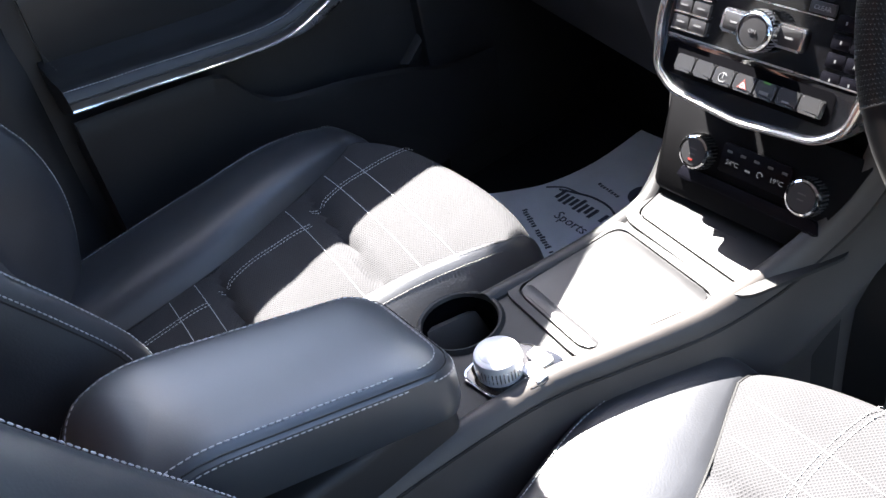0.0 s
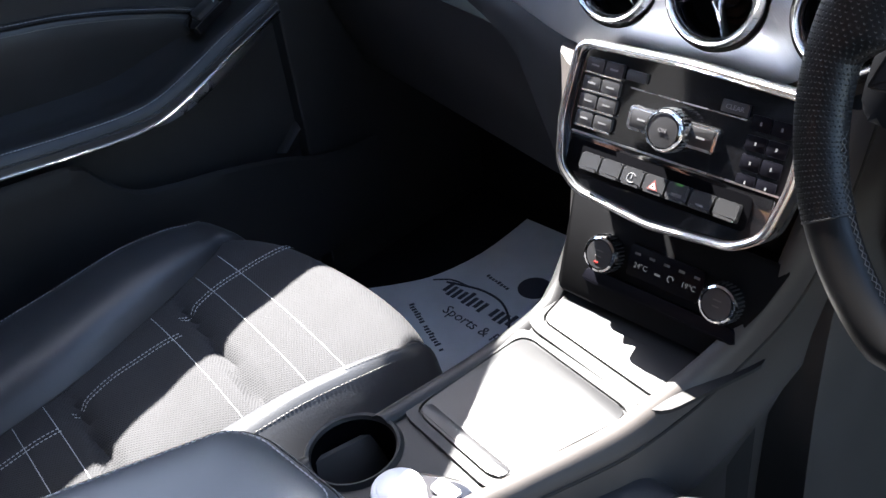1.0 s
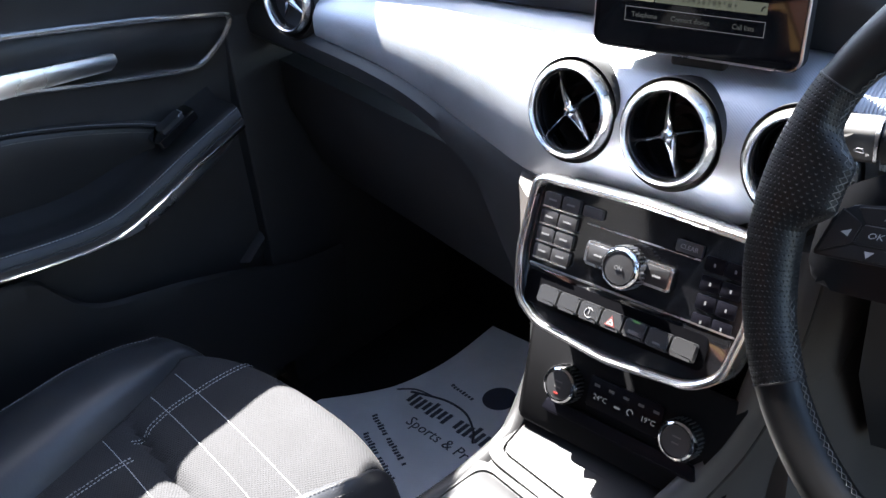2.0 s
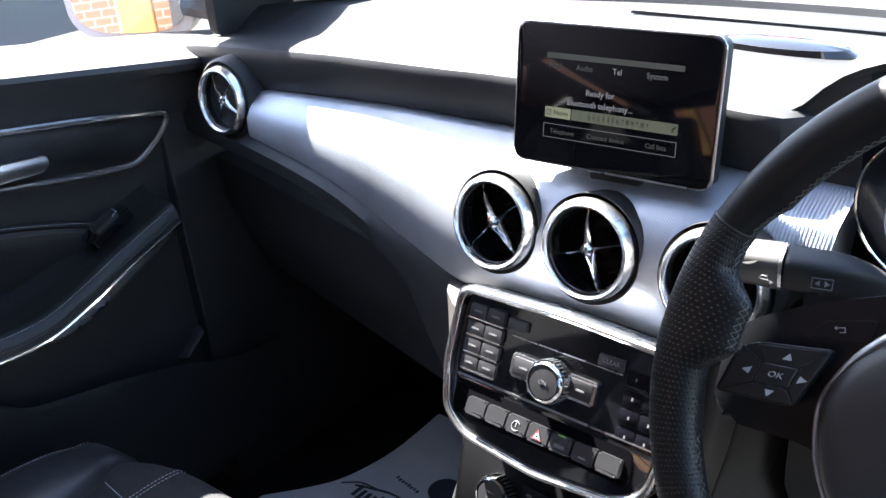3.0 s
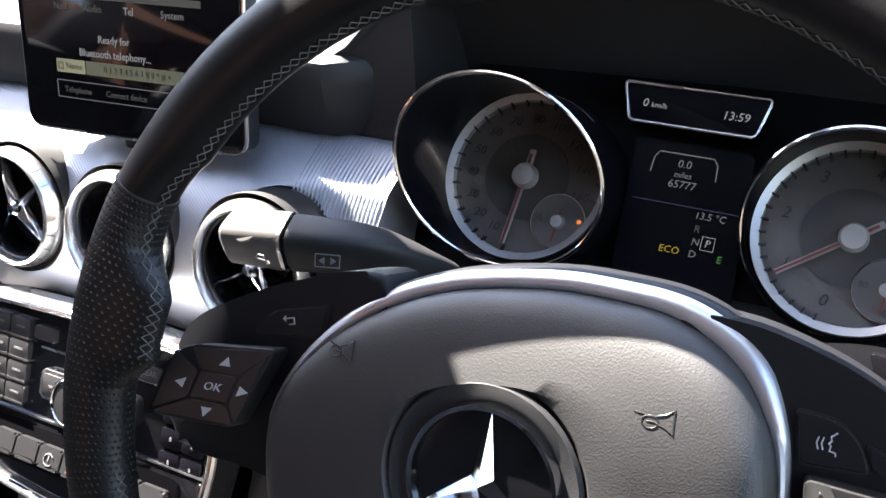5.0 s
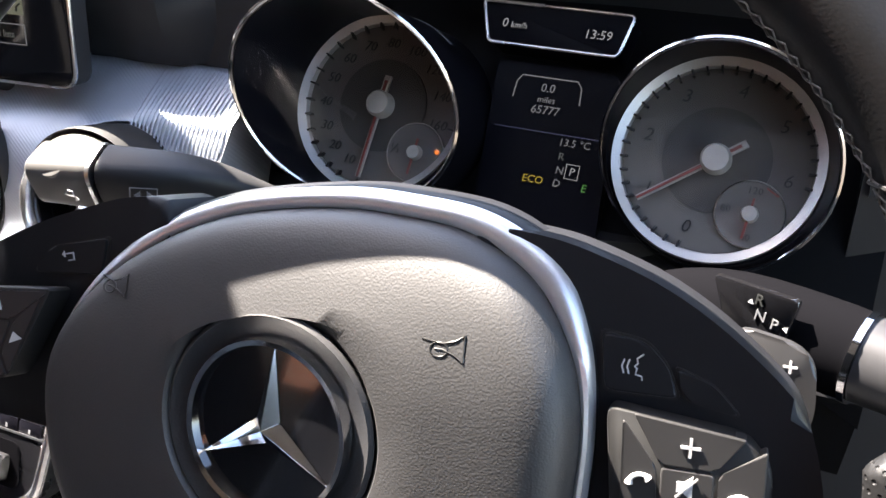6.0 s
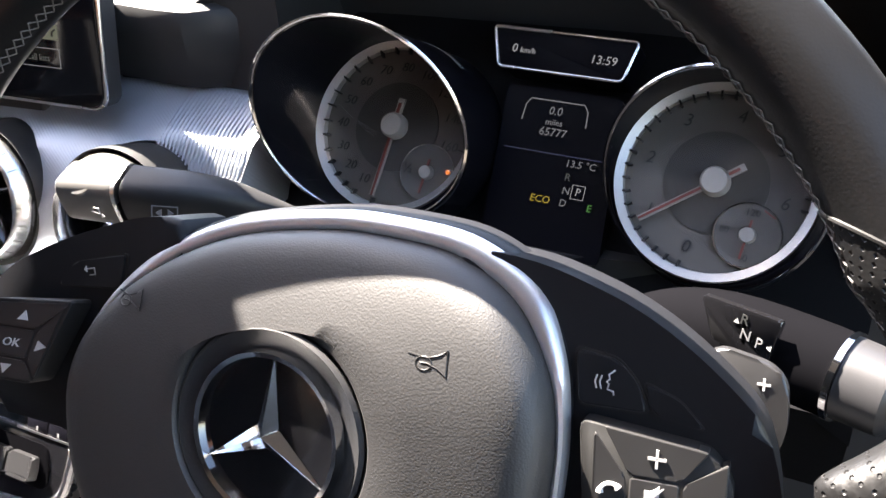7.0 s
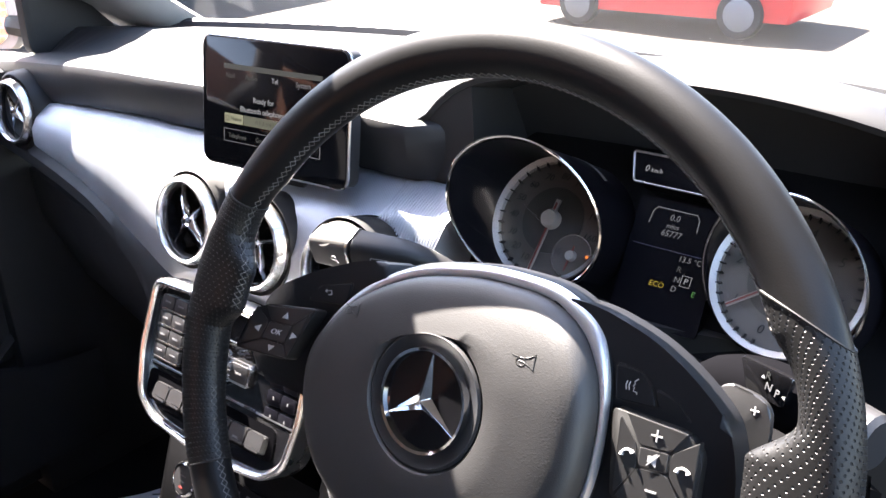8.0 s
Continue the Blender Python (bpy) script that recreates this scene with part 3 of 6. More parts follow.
def trim_strip(x0, x1, n):
    secs = []
    for i in range(n + 1):
        x = x0 + (x1 - x0) * i / n
        f, a, b = face(x), strip_top(x), strip_low(x)
        c = f + lean(x)
        if x > 0.08:
            w = min(1.0, (x - 0.08) / 0.05)
            b += w * (0.795 - b)
            f += w * (0.044 - f)
            c += w * (0.084 - c)
        secs.append([(x, c + 0.03, a - 0.002), (x, c + 0.006, a + 0.001), (x, c, a - 0.002), (x, f + 0.38 * (c - f) - 0.004, a * 0.75 + b * 0.25), (x, f + 0.06 * (c - f) - 0.006, a * 0.5 + b * 0.5), (x, f - 0.006, a * 0.25 + b * 0.75), (x, f - 0.006, b + 0.004), (x, f - 0.004, b), (x, f + 0.04, b)])
    return loft(secs)


strip = part("trim_strip", trim_strip(-0.576, 0.188, 60), STRIP, dash, "brushed silver-grey trim strip")


def knee_roll():
    secs = []
    for i in range(46):
        x = -0.79 + 0.655 * i / 45
        f, b = face(x), strip_low(x) - 0.002
        drop = interp(x, [(-0.8, 0.052), (-0.45, 0.040), (-0.25, 0.06), (-0.2, 0.14), (-0.14, 0.2)])
        c = b - drop
        secs.append([(x, f + 0.05, b + 0.004), (x, f + 0.004, b + 0.003), (x, f - 0.002, b - 0.004), (x, f - 0.009, b - 0.3 * drop), (x, f - 0.008, b - 0.75 * drop), (x, f + 0.004, c), (x, f + 0.06, c - 0.012), (x, f + 0.1, c)])
    return loft(secs)


part("knee_roll", knee_roll(), SOFT, dash)


def side_panel():
    """Grained return of the dashboard beside the audio unit, narrowing towards the console."""
    secs = []
    for i in range(15):
        z = 0.718 - 0.091 * i / 14
        y, k = 0.387 / 0.922 * (z - 0.799), i / 14
        edge = -0.1120 if k < 0.6 else -0.1120 + 0.009 * ((k - 0.6) / 0.4) ** 2
        wide = 0.007 + 0.044 * (1 - k) ** 1.8
        deep = 0.010 + 0.035 * (1 - k) ** 1.3
        secs.append([(edge + 0.02, y + 0.06, z), (edge + 0.004, y + 0.010, z), (edge - 0.002, y + 0.003, z), (edge - 0.002 - 0.35 * wide, y + 0.004 + 0.2 * deep, z), (edge - 0.002 - 0.75 * wide, y + 0.004 + 0.55 * deep, z), (edge - 0.002 - wide, y + 0.004 + deep, z), (edge - 0.001 - 0.9 * wide, y + 0.012 + deep, z), (edge + 0.02, y + 0.07, z)])
    return loft(secs)


# Sunlight on this return is painted by its tone; it is dashboard plastic.
part("side_panel", side_panel(), FLANK, dash, "grained return beside the audio unit in a sunlit brown-grey tone")
part("glove_box", loft([[(x, face(x) + 0.03, 0.68), (x, face(x) + 0.035, 0.60), (x, face(x) + 0.09, 0.47), (x, 0.40, 0.42), (x, 0.45, 0.68)] for x in (-0.78, -0.5, -0.3, -0.17)]), HARD, dash)
part("lower_panel", loft([[(x, face(x) + 0.03, 0.79), (x, face(x) + 0.03, 0.60), (x, face(x) + 0.10, 0.47), (x, 0.40, 0.42), (x, 0.45, 0.79)] for x in (0.17, 0.3, 0.5, 0.78)]), HARD, dash)
part("dash_face", loft([[(x, face(x) + 0.02, 0.85), (x, face(x) + 0.02, 0.74), (x, 0.3, 0.74), (x, 0.3, 0.85)] for x in (0.52, 0.6, 0.7, 0.79)]), SOFT, dash)
# central sensor pod on the top
part("sensor_pod", moved(lathe([(0.0, 0.006), (0.55, 0.005), (0.9, 0.002), (1.0, -0.004)], 32), Matrix.Translation((0.042, 0.285, 0.9085)) @ Matrix.Diagonal((0.072, 0.024, 1, 1))), GLOSS, dash, "glossy dark oval pod on the dash top")
part("defrost_slot", moved(plate(rrect(-0.2, -0.006, 0.2, 0.006, 0.005), -0.002, 0.002, 0.001), pose(0.0, 0.42, 0.893, -3, 0, 0)), VOID, dash)


def vent(m, r, spin=0):
    """Round air vent: broad bright ring with fine notches, dark barrel and a four-armed vane with a hub."""
    body = part("air_vent", moved(lathe([(r * 0.62, -0.05), (r * 0.80, -0.012), (r * 0.83, 0.002), (r * 0.98, 0.002), (r * 1.0, -0.03), (r * 0.8, -0.055)], 48, closed=True), m), VOID, dash, "round vent with a bright ring")
    part("well", moved(lathe([(r * 1.002, -0.030), (r * 1.002, -0.012), (r * 1.075, 0.0005), (r * 1.085, -0.004), (r * 1.04, -0.032)], 56, closed=True), m), VOID, body, "dark gap round the vent")
    part("back_plate", moved(lathe([(0.0, -0.040), (r * 0.7, -0.040), (r * 0.7, -0.044), (0.0, -0.044)], 32), m), VOID, body)
    part("inner_bezel", moved(lathe([(r * 0.765, -0.020), (r * 0.775, 0.001), (r * 0.80, 0.0045), (r * 0.83, 0.004), (r * 0.83, -0.020)], 56, closed=True), m), GLOSS, body, "gloss black inner bezel")
    part("ring", moved(lathe([(r * 0.815, 0.002), (r * 0.825, 0.0075), (r * 0.845, 0.0105), (r * 0.875, 0.0118), (r * 0.915, 0.0108), (r * 0.925, 0.0098), (r * 0.985, 0.0045), (r * 1.0, 0.001), (r * 1.0, -0.014), (r * 0.815, -0.014)], 72, closed=True), m), VENTRING, body, "bright polished vent ring")
    ticks = [moved(loft([[(r * 0.927, -0.0002, 0.0096), (r * 0.927, -0.0002, 0.0099), (r * 0.927, 0.0002, 0.0099), (r * 0.927, 0.0002, 0.0096)], [(r * 0.983, -0.0002, 0.0046), (r * 0.983, -0.0002, 0.0049), (r * 0.983, 0.0002, 0.0049), (r * 0.983, 0.0002, 0.0046)]]), m @ Matrix.Rotation(2 * math.pi * k / 22, 4, "Z")) for k in range(22)]
    part("ring_notch_band", joined(*ticks), VOID, body)
    arms = []
    for deg, wide in ((15, 1.0), (97, 1.25), (197, 0.9), (283, 1.7)):
        a, w = radians(deg + spin), 0.0030 * wide
        secs = []
        for q, k, bend, h in ((0.0, 1.5, 0.0, 0.0055), (0.12, 1.25, 0.0004, 0.0050), (0.30, 0.95, 0.0014, 0.0030), (0.55, 0.75, 0.0022, 0.0), (0.80, 0.55, 0.0020, -0.0040)):
            secs.append([(r * q, bend + w * k * j, h - d) for j, d in ((-1, 0.0075), (-0.9, 0.004), (-0.25, 0.0004), (0.25, 0.0), (0.9, 0.004), (1, 0.0075))])
        arms.append(moved(loft(secs), m @ Matrix.Rotation(a, 4, "Z")))
    part("vane", joined(*arms, moved(lathe([(0.0, 0.0075), (0.0035, 0.0070), (0.0058, 0.0045), (0.0062, -0.002), (0, -0.002)], 20), m)), CHROME, body, "bright four-armed vane")
    rings = [moved(lathe([(r * q, -0.030), (r * q + 0.0012, -0.018), (r * q + 0.0026, -0.030)], 36, closed=True), m) for q in (0.28, 0.50)]
    part("inner_grille", joined(*rings), HARD, body)


for k in range(22):
    x = 0.122 + 0.0030 * k
    rows = trim_strip(x - 0.0001, x + 0.0001, 1)
    rows.verts.ensure_lookup_table()
    line = [rows.verts[q].co.copy() + Vector((0, 0.0001, -0.0001)) for q in range(1, 8)]
    rows.free()
    part("ridge", tube(smooth_path(line, 3), 0.0007, 6), STRIP, strip)
VR = 0.0445
VENTS = [basis((vx, vy, 0.8005), (1, yaw, 0), (0, 0.22, 0.97)) for vx, vy, yaw in ((-0.0955, 0.006, 0.0), (0.0055, 0.004, 0.0), (0.1180, 0.004, 0.0))]
for m in VENTS:
    cut(strip, moved(lathe([(0.0, -0.07), (VR * 1.06, -0.07), (VR * 1.06, 0.05), (0.0, 0.05)], 48), m))
for m, spin in zip(VENTS, (24, 0, 8)):
    vent(m, VR, spin)
SIDE_VENT = basis((-0.632, 0.110, 0.8085), (1, 0.02, 0), (0, 0.12, 0.98))
vent(SIDE_VENT, 0.046, 38)
part("vent_pod", moved(lathe([(0.0475, -0.004), (0.051, 0.001), (0.055, -0.003), (0.059, -0.03), (0.062, -0.10)], 48), SIDE_VENT), SOFT, dash, "soft black pod round the side vent")


# ---- audio unit ----
audio = thing("audio_unit", STACK @ Vector((0, -0.13, -0.02)), "piano black car audio panel with chrome surround and small buttons", "car audio")
A_OUT = rounded([(-0.113, -0.054), (-0.116, -0.125), (-0.107, -0.172), (-0.082, -0.190), (0.0, -0.198), (0.082, -0.190), (0.107, -0.172), (0.116, -0.125), (0.113, -0.054), (0.0, -0.050)], 0.012)


def shrink(o, d, c=(0, -0.125)):
    return [(c[0] + (x - c[0]) * (1 - d / 0.115), c[1] + (y - c[1]) * (1 - d / 0.072)) for x, y in o]


part("surround", moved(frame_plate(A_OUT, shrink(A_OUT, 0.007), -0.02, 0.006), STACK), SATIN, audio, "satin silver surround")
part("surround_edge", moved(tube([(x, y, 0.0065) for x, y in shrink(A_OUT, 0.0035)], 0.003, 8, closed=True), STACK), VENTRING, audio)
part("fascia", moved(plate(shrink(A_OUT, 0.007), -0.025, 0.001), STACK), GLOSS, audio, "piano black fascia")
part("lower_fascia", moved(plate(rounded([(-0.104, -0.137), (-0.099, -0.168), (-0.078, -0.182), (0, -0.189), (0.078, -0.182), (0.099, -0.168), (0.104, -0.137)], 0.008), 0.001, 0.0025, 0.0008), STACK), GLOSS, audio)
for k, (bx, by) in enumerate([(c, r) for r in (-0.074, -0.090, -0.106, -0.122) for c in (-0.088, -0.068)]):
    part("button", moved(plate(rrect(bx - 0.0092, by - 0.0062, bx + 0.0092, by + 0.0062, 0.0015), 0.001, 0.0055, 0.0012), STACK), BUTTON, audio)
    part("button_edge", moved(box(bx - 0.0094, by - 0.0079, 0.001, bx + 0.0094, by - 0.0064, 0.0058), STACK), VENTRING, audio)
    part("legend", moved(box(bx - 0.0042, by - 0.0008, 0.0055, bx + 0.0042, by + 0.0008, 0.0057), STACK), DIMPRINT, audio)
for bx, by in [(c, r) for r in (-0.085, -0.101, -0.117, -0.133) for c in (0.074, 0.092)]:
    part("button", moved(plate(rrect(bx - 0.0085, by - 0.0062, bx + 0.0085, by + 0.0062, 0.0015), 0.001, 0.0025, 0.0008), STACK), DISPLAY, audio)
    part("legend", moved(box(bx - 0.0008, by - 0.0014, 0.0025, bx + 0.0008, by + 0.0014, 0.0027), STACK), DIMPRINT, audio)
part("eject_button", moved(plate(rrect(-0.055, -0.079, -0.035, -0.070, 0.001), 0.001, 0.0045, 0.001), STACK), BUTTON, audio)
part("clear_button", moved(plate(rrect(0.038, -0.083, 0.062, -0.073, 0.001), 0.001, 0.004, 0.001), STACK), BUTTON, audio)
part("clear_legend", lettering("CLEAR", 0.0055, at(STACK, 0.05, -0.078, 0.0043)), DIMPRINT, audio)
part("disc_slot", moved(box(-0.05, -0.0855, 0.0008, 0.062, -0.0845, 0.0022), STACK), SATIN, audio)
part("disc_slot", moved(box(-0.10, -0.1365, 0.001, 0.104, -0.1352, 0.003), STACK), SATIN, audio)
part("rocker", moved(plate(rounded([(-0.043, -0.119), (-0.043, -0.098), (0.043, -0.098), (0.043, -0.119)], 0.003), 0.001, 0.006, 0.002), STACK), SATIN, audio, "satin silver rocker")
part("rocker_face", moved(plate(rounded([(-0.040, -0.1165), (-0.040, -0.1005), (0.040, -0.1005), (0.040, -0.1165)], 0.002), 0.006, 0.0072, 0.0006), STACK), BUTTON, audio)
for lx, word in ((-0.029, "SRC"), (0.029, "SEEK")):
    part("legend", moved(box(lx - 0.004, -0.1095, 0.0072, lx + 0.004, -0.1078, 0.0074), STACK), DIMPRINT, audio)
knob = part("volume_knob", moved(lathe([(0.0, 0.0), (0.0185, 0.0), (0.0185, 0.014), (0.0175, 0.017), (0.0155, 0.0185), (0.0145, 0.0165), (0.0, 0.0165)], 40), at(STACK, 0.0015, -0.109, 0.004)), CHROME, audio, "ridged chrome volume knob")
part("knob_cap", moved(lathe([(0.0, 0.0165), (0.0142, 0.0165), (0.0138, 0.0178), (0.0, 0.0185)], 32), at(STACK, 0.0015, -0.109, 0.004)), BUTTON, knob)
part("knob_knurl", joined(*[moved(box(0.0182, -0.0006, 0.002, 0.0190, 0.0006, 0.013), at(STACK, 0.0015, -0.109, 0.004) @ Matrix.Rotation(2 * math.pi * k / 32, 4, "Z")) for k in range(32)]), SATIN, knob)
part("knob_legend", lettering("ON", 0.005, at(STACK, 0.0015, -0.109, 0.0227)), DIMPRINT, knob)
part("switch_tray", moved(plate(rrect(-0.099, -0.172, 0.086, -0.142, 0.006), 0.0025, 0.0032, 0.0005), STACK), SHADOWED, audio)
for k in range(7):
    bx = -0.0683 + 0.0228 * k
    by = -0.1572
    part("switch", moved(plate(rrect(bx - 0.0104, by - 0.0080, bx + 0.0104, by + 0.0078, 0.0018), 0.003, 0.0105, 0.003, 3), STACK @ Matrix.Translation((0, by, 0.0105)) @ Matrix.Rotation(radians(-13), 4, "X") @ Matrix.Translation((0, -by, -0.0105))), SWITCH, audio)
    if k == 3:
        part("hazard_sign", moved(frame_plate([(-0.0052, -0.0038), (0.0052, -0.0038), (0, 0.0052)], [(-0.0042, -0.0033), (0.0042, -0.0033), (0, 0.0038)], 0.0, 0.0004), at(STACK, bx, by - 0.001, 0.0112) @ Matrix.Rotation(radians(-13), 4, "X")), material("hazard_red", (0.16, 0.045, 0.04), 0.5, vary=0), audio)
        part("hazard_sign", moved(frame_plate([(-0.0032, -0.0026), (0.0032, -0.0026), (0, 0.0026)], [(-0.0018, -0.0018), (0.0018, -0.0018), (0, 0.0008)], 0.0, 0.0004), at(STACK, bx, by - 0.001, 0.0112) @ Matrix.Rotation(radians(-13), 4, "X")), PRINT, audio)
    elif k == 2:
        part("legend", moved(tube([(0.0042 * math.cos(t), 0.0042 * math.sin(t), 0.0002) for t in [0.6 + 5.0 * j / 14 for j in range(15)]], 0.0004, 6), at(STACK, bx, by - 0.001, 0.0109) @ Matrix.Rotation(radians(-13), 4, "X")), DIMPRINT, audio)
        part("legend", moved(box(-0.0004, -0.001, 0, 0.0004, 0.005, 0.0004), at(STACK, bx, by - 0.001, 0.0109) @ Matrix.Rotation(radians(-13), 4, "X")), DIMPRINT, audio)
    elif k == 4:
        part("indicator_lamp", moved(box(-0.0035, 0.006, 0, 0.0035, 0.0075, 0.0004), at(STACK, bx, by, 0.0107) @ Matrix.Rotation(radians(-13), 4, "X")), LIT_GREEN, audio)
        part("legend", moved(box(-0.005, -0.004, 0, 0.005, -0.001, 0.0003), at(STACK, bx, by, 0.0107) @ Matrix.Rotation(radians(-13), 4, "X")), DARK_THREAD, audio)
    elif k == 5:
        part("legend", moved(box(-0.0035, -0.0045, 0, 0.0035, -0.0028, 0.0003), at(STACK, bx, by, 0.0107) @ Matrix.Rotation(radians(-13), 4, "X")), DIMPRINT, audio)

# ---- climate controls ----
CLIM = basis((0.005, -0.062, 0.551), (1, 0, 0), (0, 0.42, 0.91))
climate = thing("climate_panel", (0, -0.05, 0.53), "glossy black climate control panel with two chrome-rimmed dials", "climate control")
part("fascia", moved(plate(rounded([(-0.112, -0.055), (-0.120, 0.050), (0.112, 0.050), (0.097, 0.005), (0.068, -0.055)], 0.008), -0.04, -0.006, 0.002), CLIM), SHADEBLACK, climate)
part("display", moved(plate(rrect(-0.04, -0.012, 0.04, 0.019, 0.004), -0.006, -0.003, 0.001), CLIM), DISPLAY, climate)
part("button_strip", moved(plate(rounded([(-0.085, -0.034), (-0.08, -0.02), (0.08, -0.02), (0.085, -0.034)], 0.004), -0.006, -0.001, 0.002), CLIM), DISPLAY, climate)
for kx in (-0.0635, 0.0635):
    SMALL = at(CLIM, kx, 0, 0) @ Matrix.Diagonal((0.82, 0.82, 1, 1))
    k = part("temperature_dial", moved(lathe([(0.0, -0.006), (0.0225, -0.006), (0.0225, 0.008), (0.021, 0.011), (0.0185, 0.012), (0.0175, 0.010), (0.0, 0.010)], 48), SMALL), CHROME, climate, "chrome-rimmed temperature dial")
    part("dial_cap", moved(lathe([(0.0, 0.0102), (0.0174, 0.0102), (0.017, 0.0118), (0, 0.0122)], 32), SMALL), BUTTON, k)
    part("dial_knurl", joined(*[moved(box(0.0222, -0.0007, -0.004, 0.0234, 0.0007, 0.008), SMALL @ Matrix.Rotation(2 * math.pi * j / 30, 4, "Z")) for j in range(30)]), HARD, k)
    part("dial_legend", moved(box(-0.005, 0.004, 0.0122, 0.005, 0.0055, 0.0126), SMALL), DARK_THREAD, k)
    part("dial_legend", moved(box(-0.004, -0.003, 0.0122, 0.004, -0.0015, 0.0126), SMALL), DARK_THREAD, k)
    if kx < 0:
        part("dial_lamp", moved(box(-0.004, -0.0105, 0.0120, 0.002, -0.0085, 0.0124), SMALL), LIT_RED, k)
part("readout", lettering("24°C", 0.0072, at(CLIM, -0.025, 0.0, -0.0026)), LIT_DIM, climate)
part("readout", lettering("19°C", 0.0072, at(CLIM, 0.027, 0.0, -0.0026)), LIT_DIM, climate)
part("fan_mark", moved(tube([(0.003 * math.cos(t), 0.003 * math.sin(t), 0) for t in [4.5 * j / 10 for j in range(11)]], 0.0006, 6), at(CLIM, 0.008, 0.0, -0.0026)), LIT_DIM, climate)
part("fan_mark", moved(box(-0.003, -0.001, -0.003, 0.003, 0.001, -0.0026), at(CLIM, -0.006, -0.001, 0)), LIT_DIM, climate)
for j in range(5):
    part("legend", moved(box(-0.034 + 0.016 * j, 0.010, -0.003, -0.028 + 0.016 * j, 0.0125, -0.0026), CLIM), DARK_THREAD, climate)

# ---- screen ----
SCREEN = basis((0.0035, 0.0415, 0.917), (1, 0.065, 0), (0, 0.166, 0.986))
scr = thing("display_screen", (0, 0.06, 0.86), "black tablet-style display showing a telephone menu", "display")
W2, H2 = 0.0905, 0.0590
part("housing", moved(plate(rrect(-W2, -H2, W2, H2, 0.010), -0.016, -0.001, 0.001), SCREEN), HARD, scr)
part("edge", moved(tube([(x, y, -0.002) for x, y in rrect(-W2, -H2, W2, H2, 0.010)], 0.0014, 8, closed=True), SCREEN), SATIN, scr, "satin silver edge")
part("glass", moved(plate(rrect(-W2 + 0.001, -H2 + 0.001, W2 - 0.001, H2 - 0.001, 0.009), -0.002, 0.0005, 0.0004), SCREEN), SCREENGLASS, scr, "glossy black screen glass")
part("foot", joined(moved(box(-0.025, -0.072, -0.036, 0.025, -0.03, -0.018, 0.004), SCREEN)), HARD, scr)
part("rear_cover", moved(loft([[(x * k, y * k, z) for x, y in rrect(-0.084, -0.05, 0.084, 0.05, 0.012)] for k, z in ((1, -0.016), (0.96, -0.024), (0.7, -0.034))]), SCREEN), HARD, scr)


def shown(word, size, x, y, mat, align="CENTER"):
    part("screen_text", lettering(word, size, at(SCREEN, 0.93 * x, y, 0.0009) @ Matrix.Diagonal((0.93, 1, 1, 1)), 0.0001, align), mat, scr)


SX = 0.061
part("menu_line", moved(plate(rrect(-SX, 0.0305, SX, 0.0350, 0.0003), 0.0005, 0.0008), SCREEN), LIT_GREY, scr)
for word, x, mat in (("Navi", -0.056, LIT_GREY), ("Audio", -0.027, LIT_GREY), ("Tel", 0.005, LIT_WHITE), ("System", 0.042, LIT_DIM)):
    shown(word, 0.0068, x, 0.0245, mat)
shown("Ready for", 0.0072, -0.010, 0.005, LIT_WHITE)
shown("Bluetooth telephony...", 0.0072, -0.010, -0.0045, LIT_WHITE)
part("name_bar", moved(plate(rrect(-0.0600, -0.0190, -0.0355, -0.0100, 0.0006), 0.0005, 0.0008), SCREEN), LIT_CREAM, scr)
part("digit_bar", moved(plate(rrect(-0.0345, -0.0190, 0.0600, -0.0100, 0.0006), 0.0005, 0.0008), SCREEN), LIT_OLIVE, scr)
part("bar_mark", moved(frame_plate([(-0.0585, -0.0170), (-0.0540, -0.0170), (-0.0540, -0.0122), (-0.0585, -0.0122)], [(-0.0578, -0.0163), (-0.0547, -0.0163), (-0.0547, -0.0129), (-0.0578, -0.0129)], 0.0009, 0.0010), SCREEN), DARKPRINT, scr)
part("bar_mark", moved(tube([(0.0555, -0.0168, 0.0010), (0.0560, -0.0140, 0.0010), (0.0585, -0.0124, 0.0010)], 0.0006, 6), SCREEN), DARKPRINT, scr)
part("screen_text", lettering("Name", 0.0058, at(SCREEN, -0.0445, -0.0145, 0.0010), 0.0001), DARKPRINT, scr)
part("screen_text", lettering("0 1 2 3 4 5 6 7 8 9 * # +", 0.0056, at(SCREEN, 0.0085, -0.0145, 0.0010), 0.0001), DARKPRINT, scr)
part("menu_box", moved(frame_plate([(-0.0610, -0.0362), (0.0600, -0.0362), (0.0600, -0.0242), (-0.0610, -0.0242)], [(-0.0605, -0.0357), (0.0595, -0.0357), (0.0595, -0.0247), (-0.0605, -0.0247)], 0.0005, 0.0008), SCREEN), LIT_DIM, scr)
for word, x in (("Telephone", -0.046), ("Connect device", -0.002), ("Call lists", 0.046)):
    shown(word, 0.0058, x, -0.0305, LIT_GREY)

# ---- instrument panel ----
inst = thing("instrument_cluster", (0.3524, 0.12, 0.80), "two deep chrome-ringed dials with a dark information display between", "instrument cluster")
part("backboard", moved(plate(rounded([(-0.185, -0.085), (-0.185, 0.06), (-0.12, 0.11), (0.12, 0.11), (0.185, 0.06), (0.185, -0.085)], 0.03), -0.05, -0.031), CLUSTER), SHADEBLACK, inst)


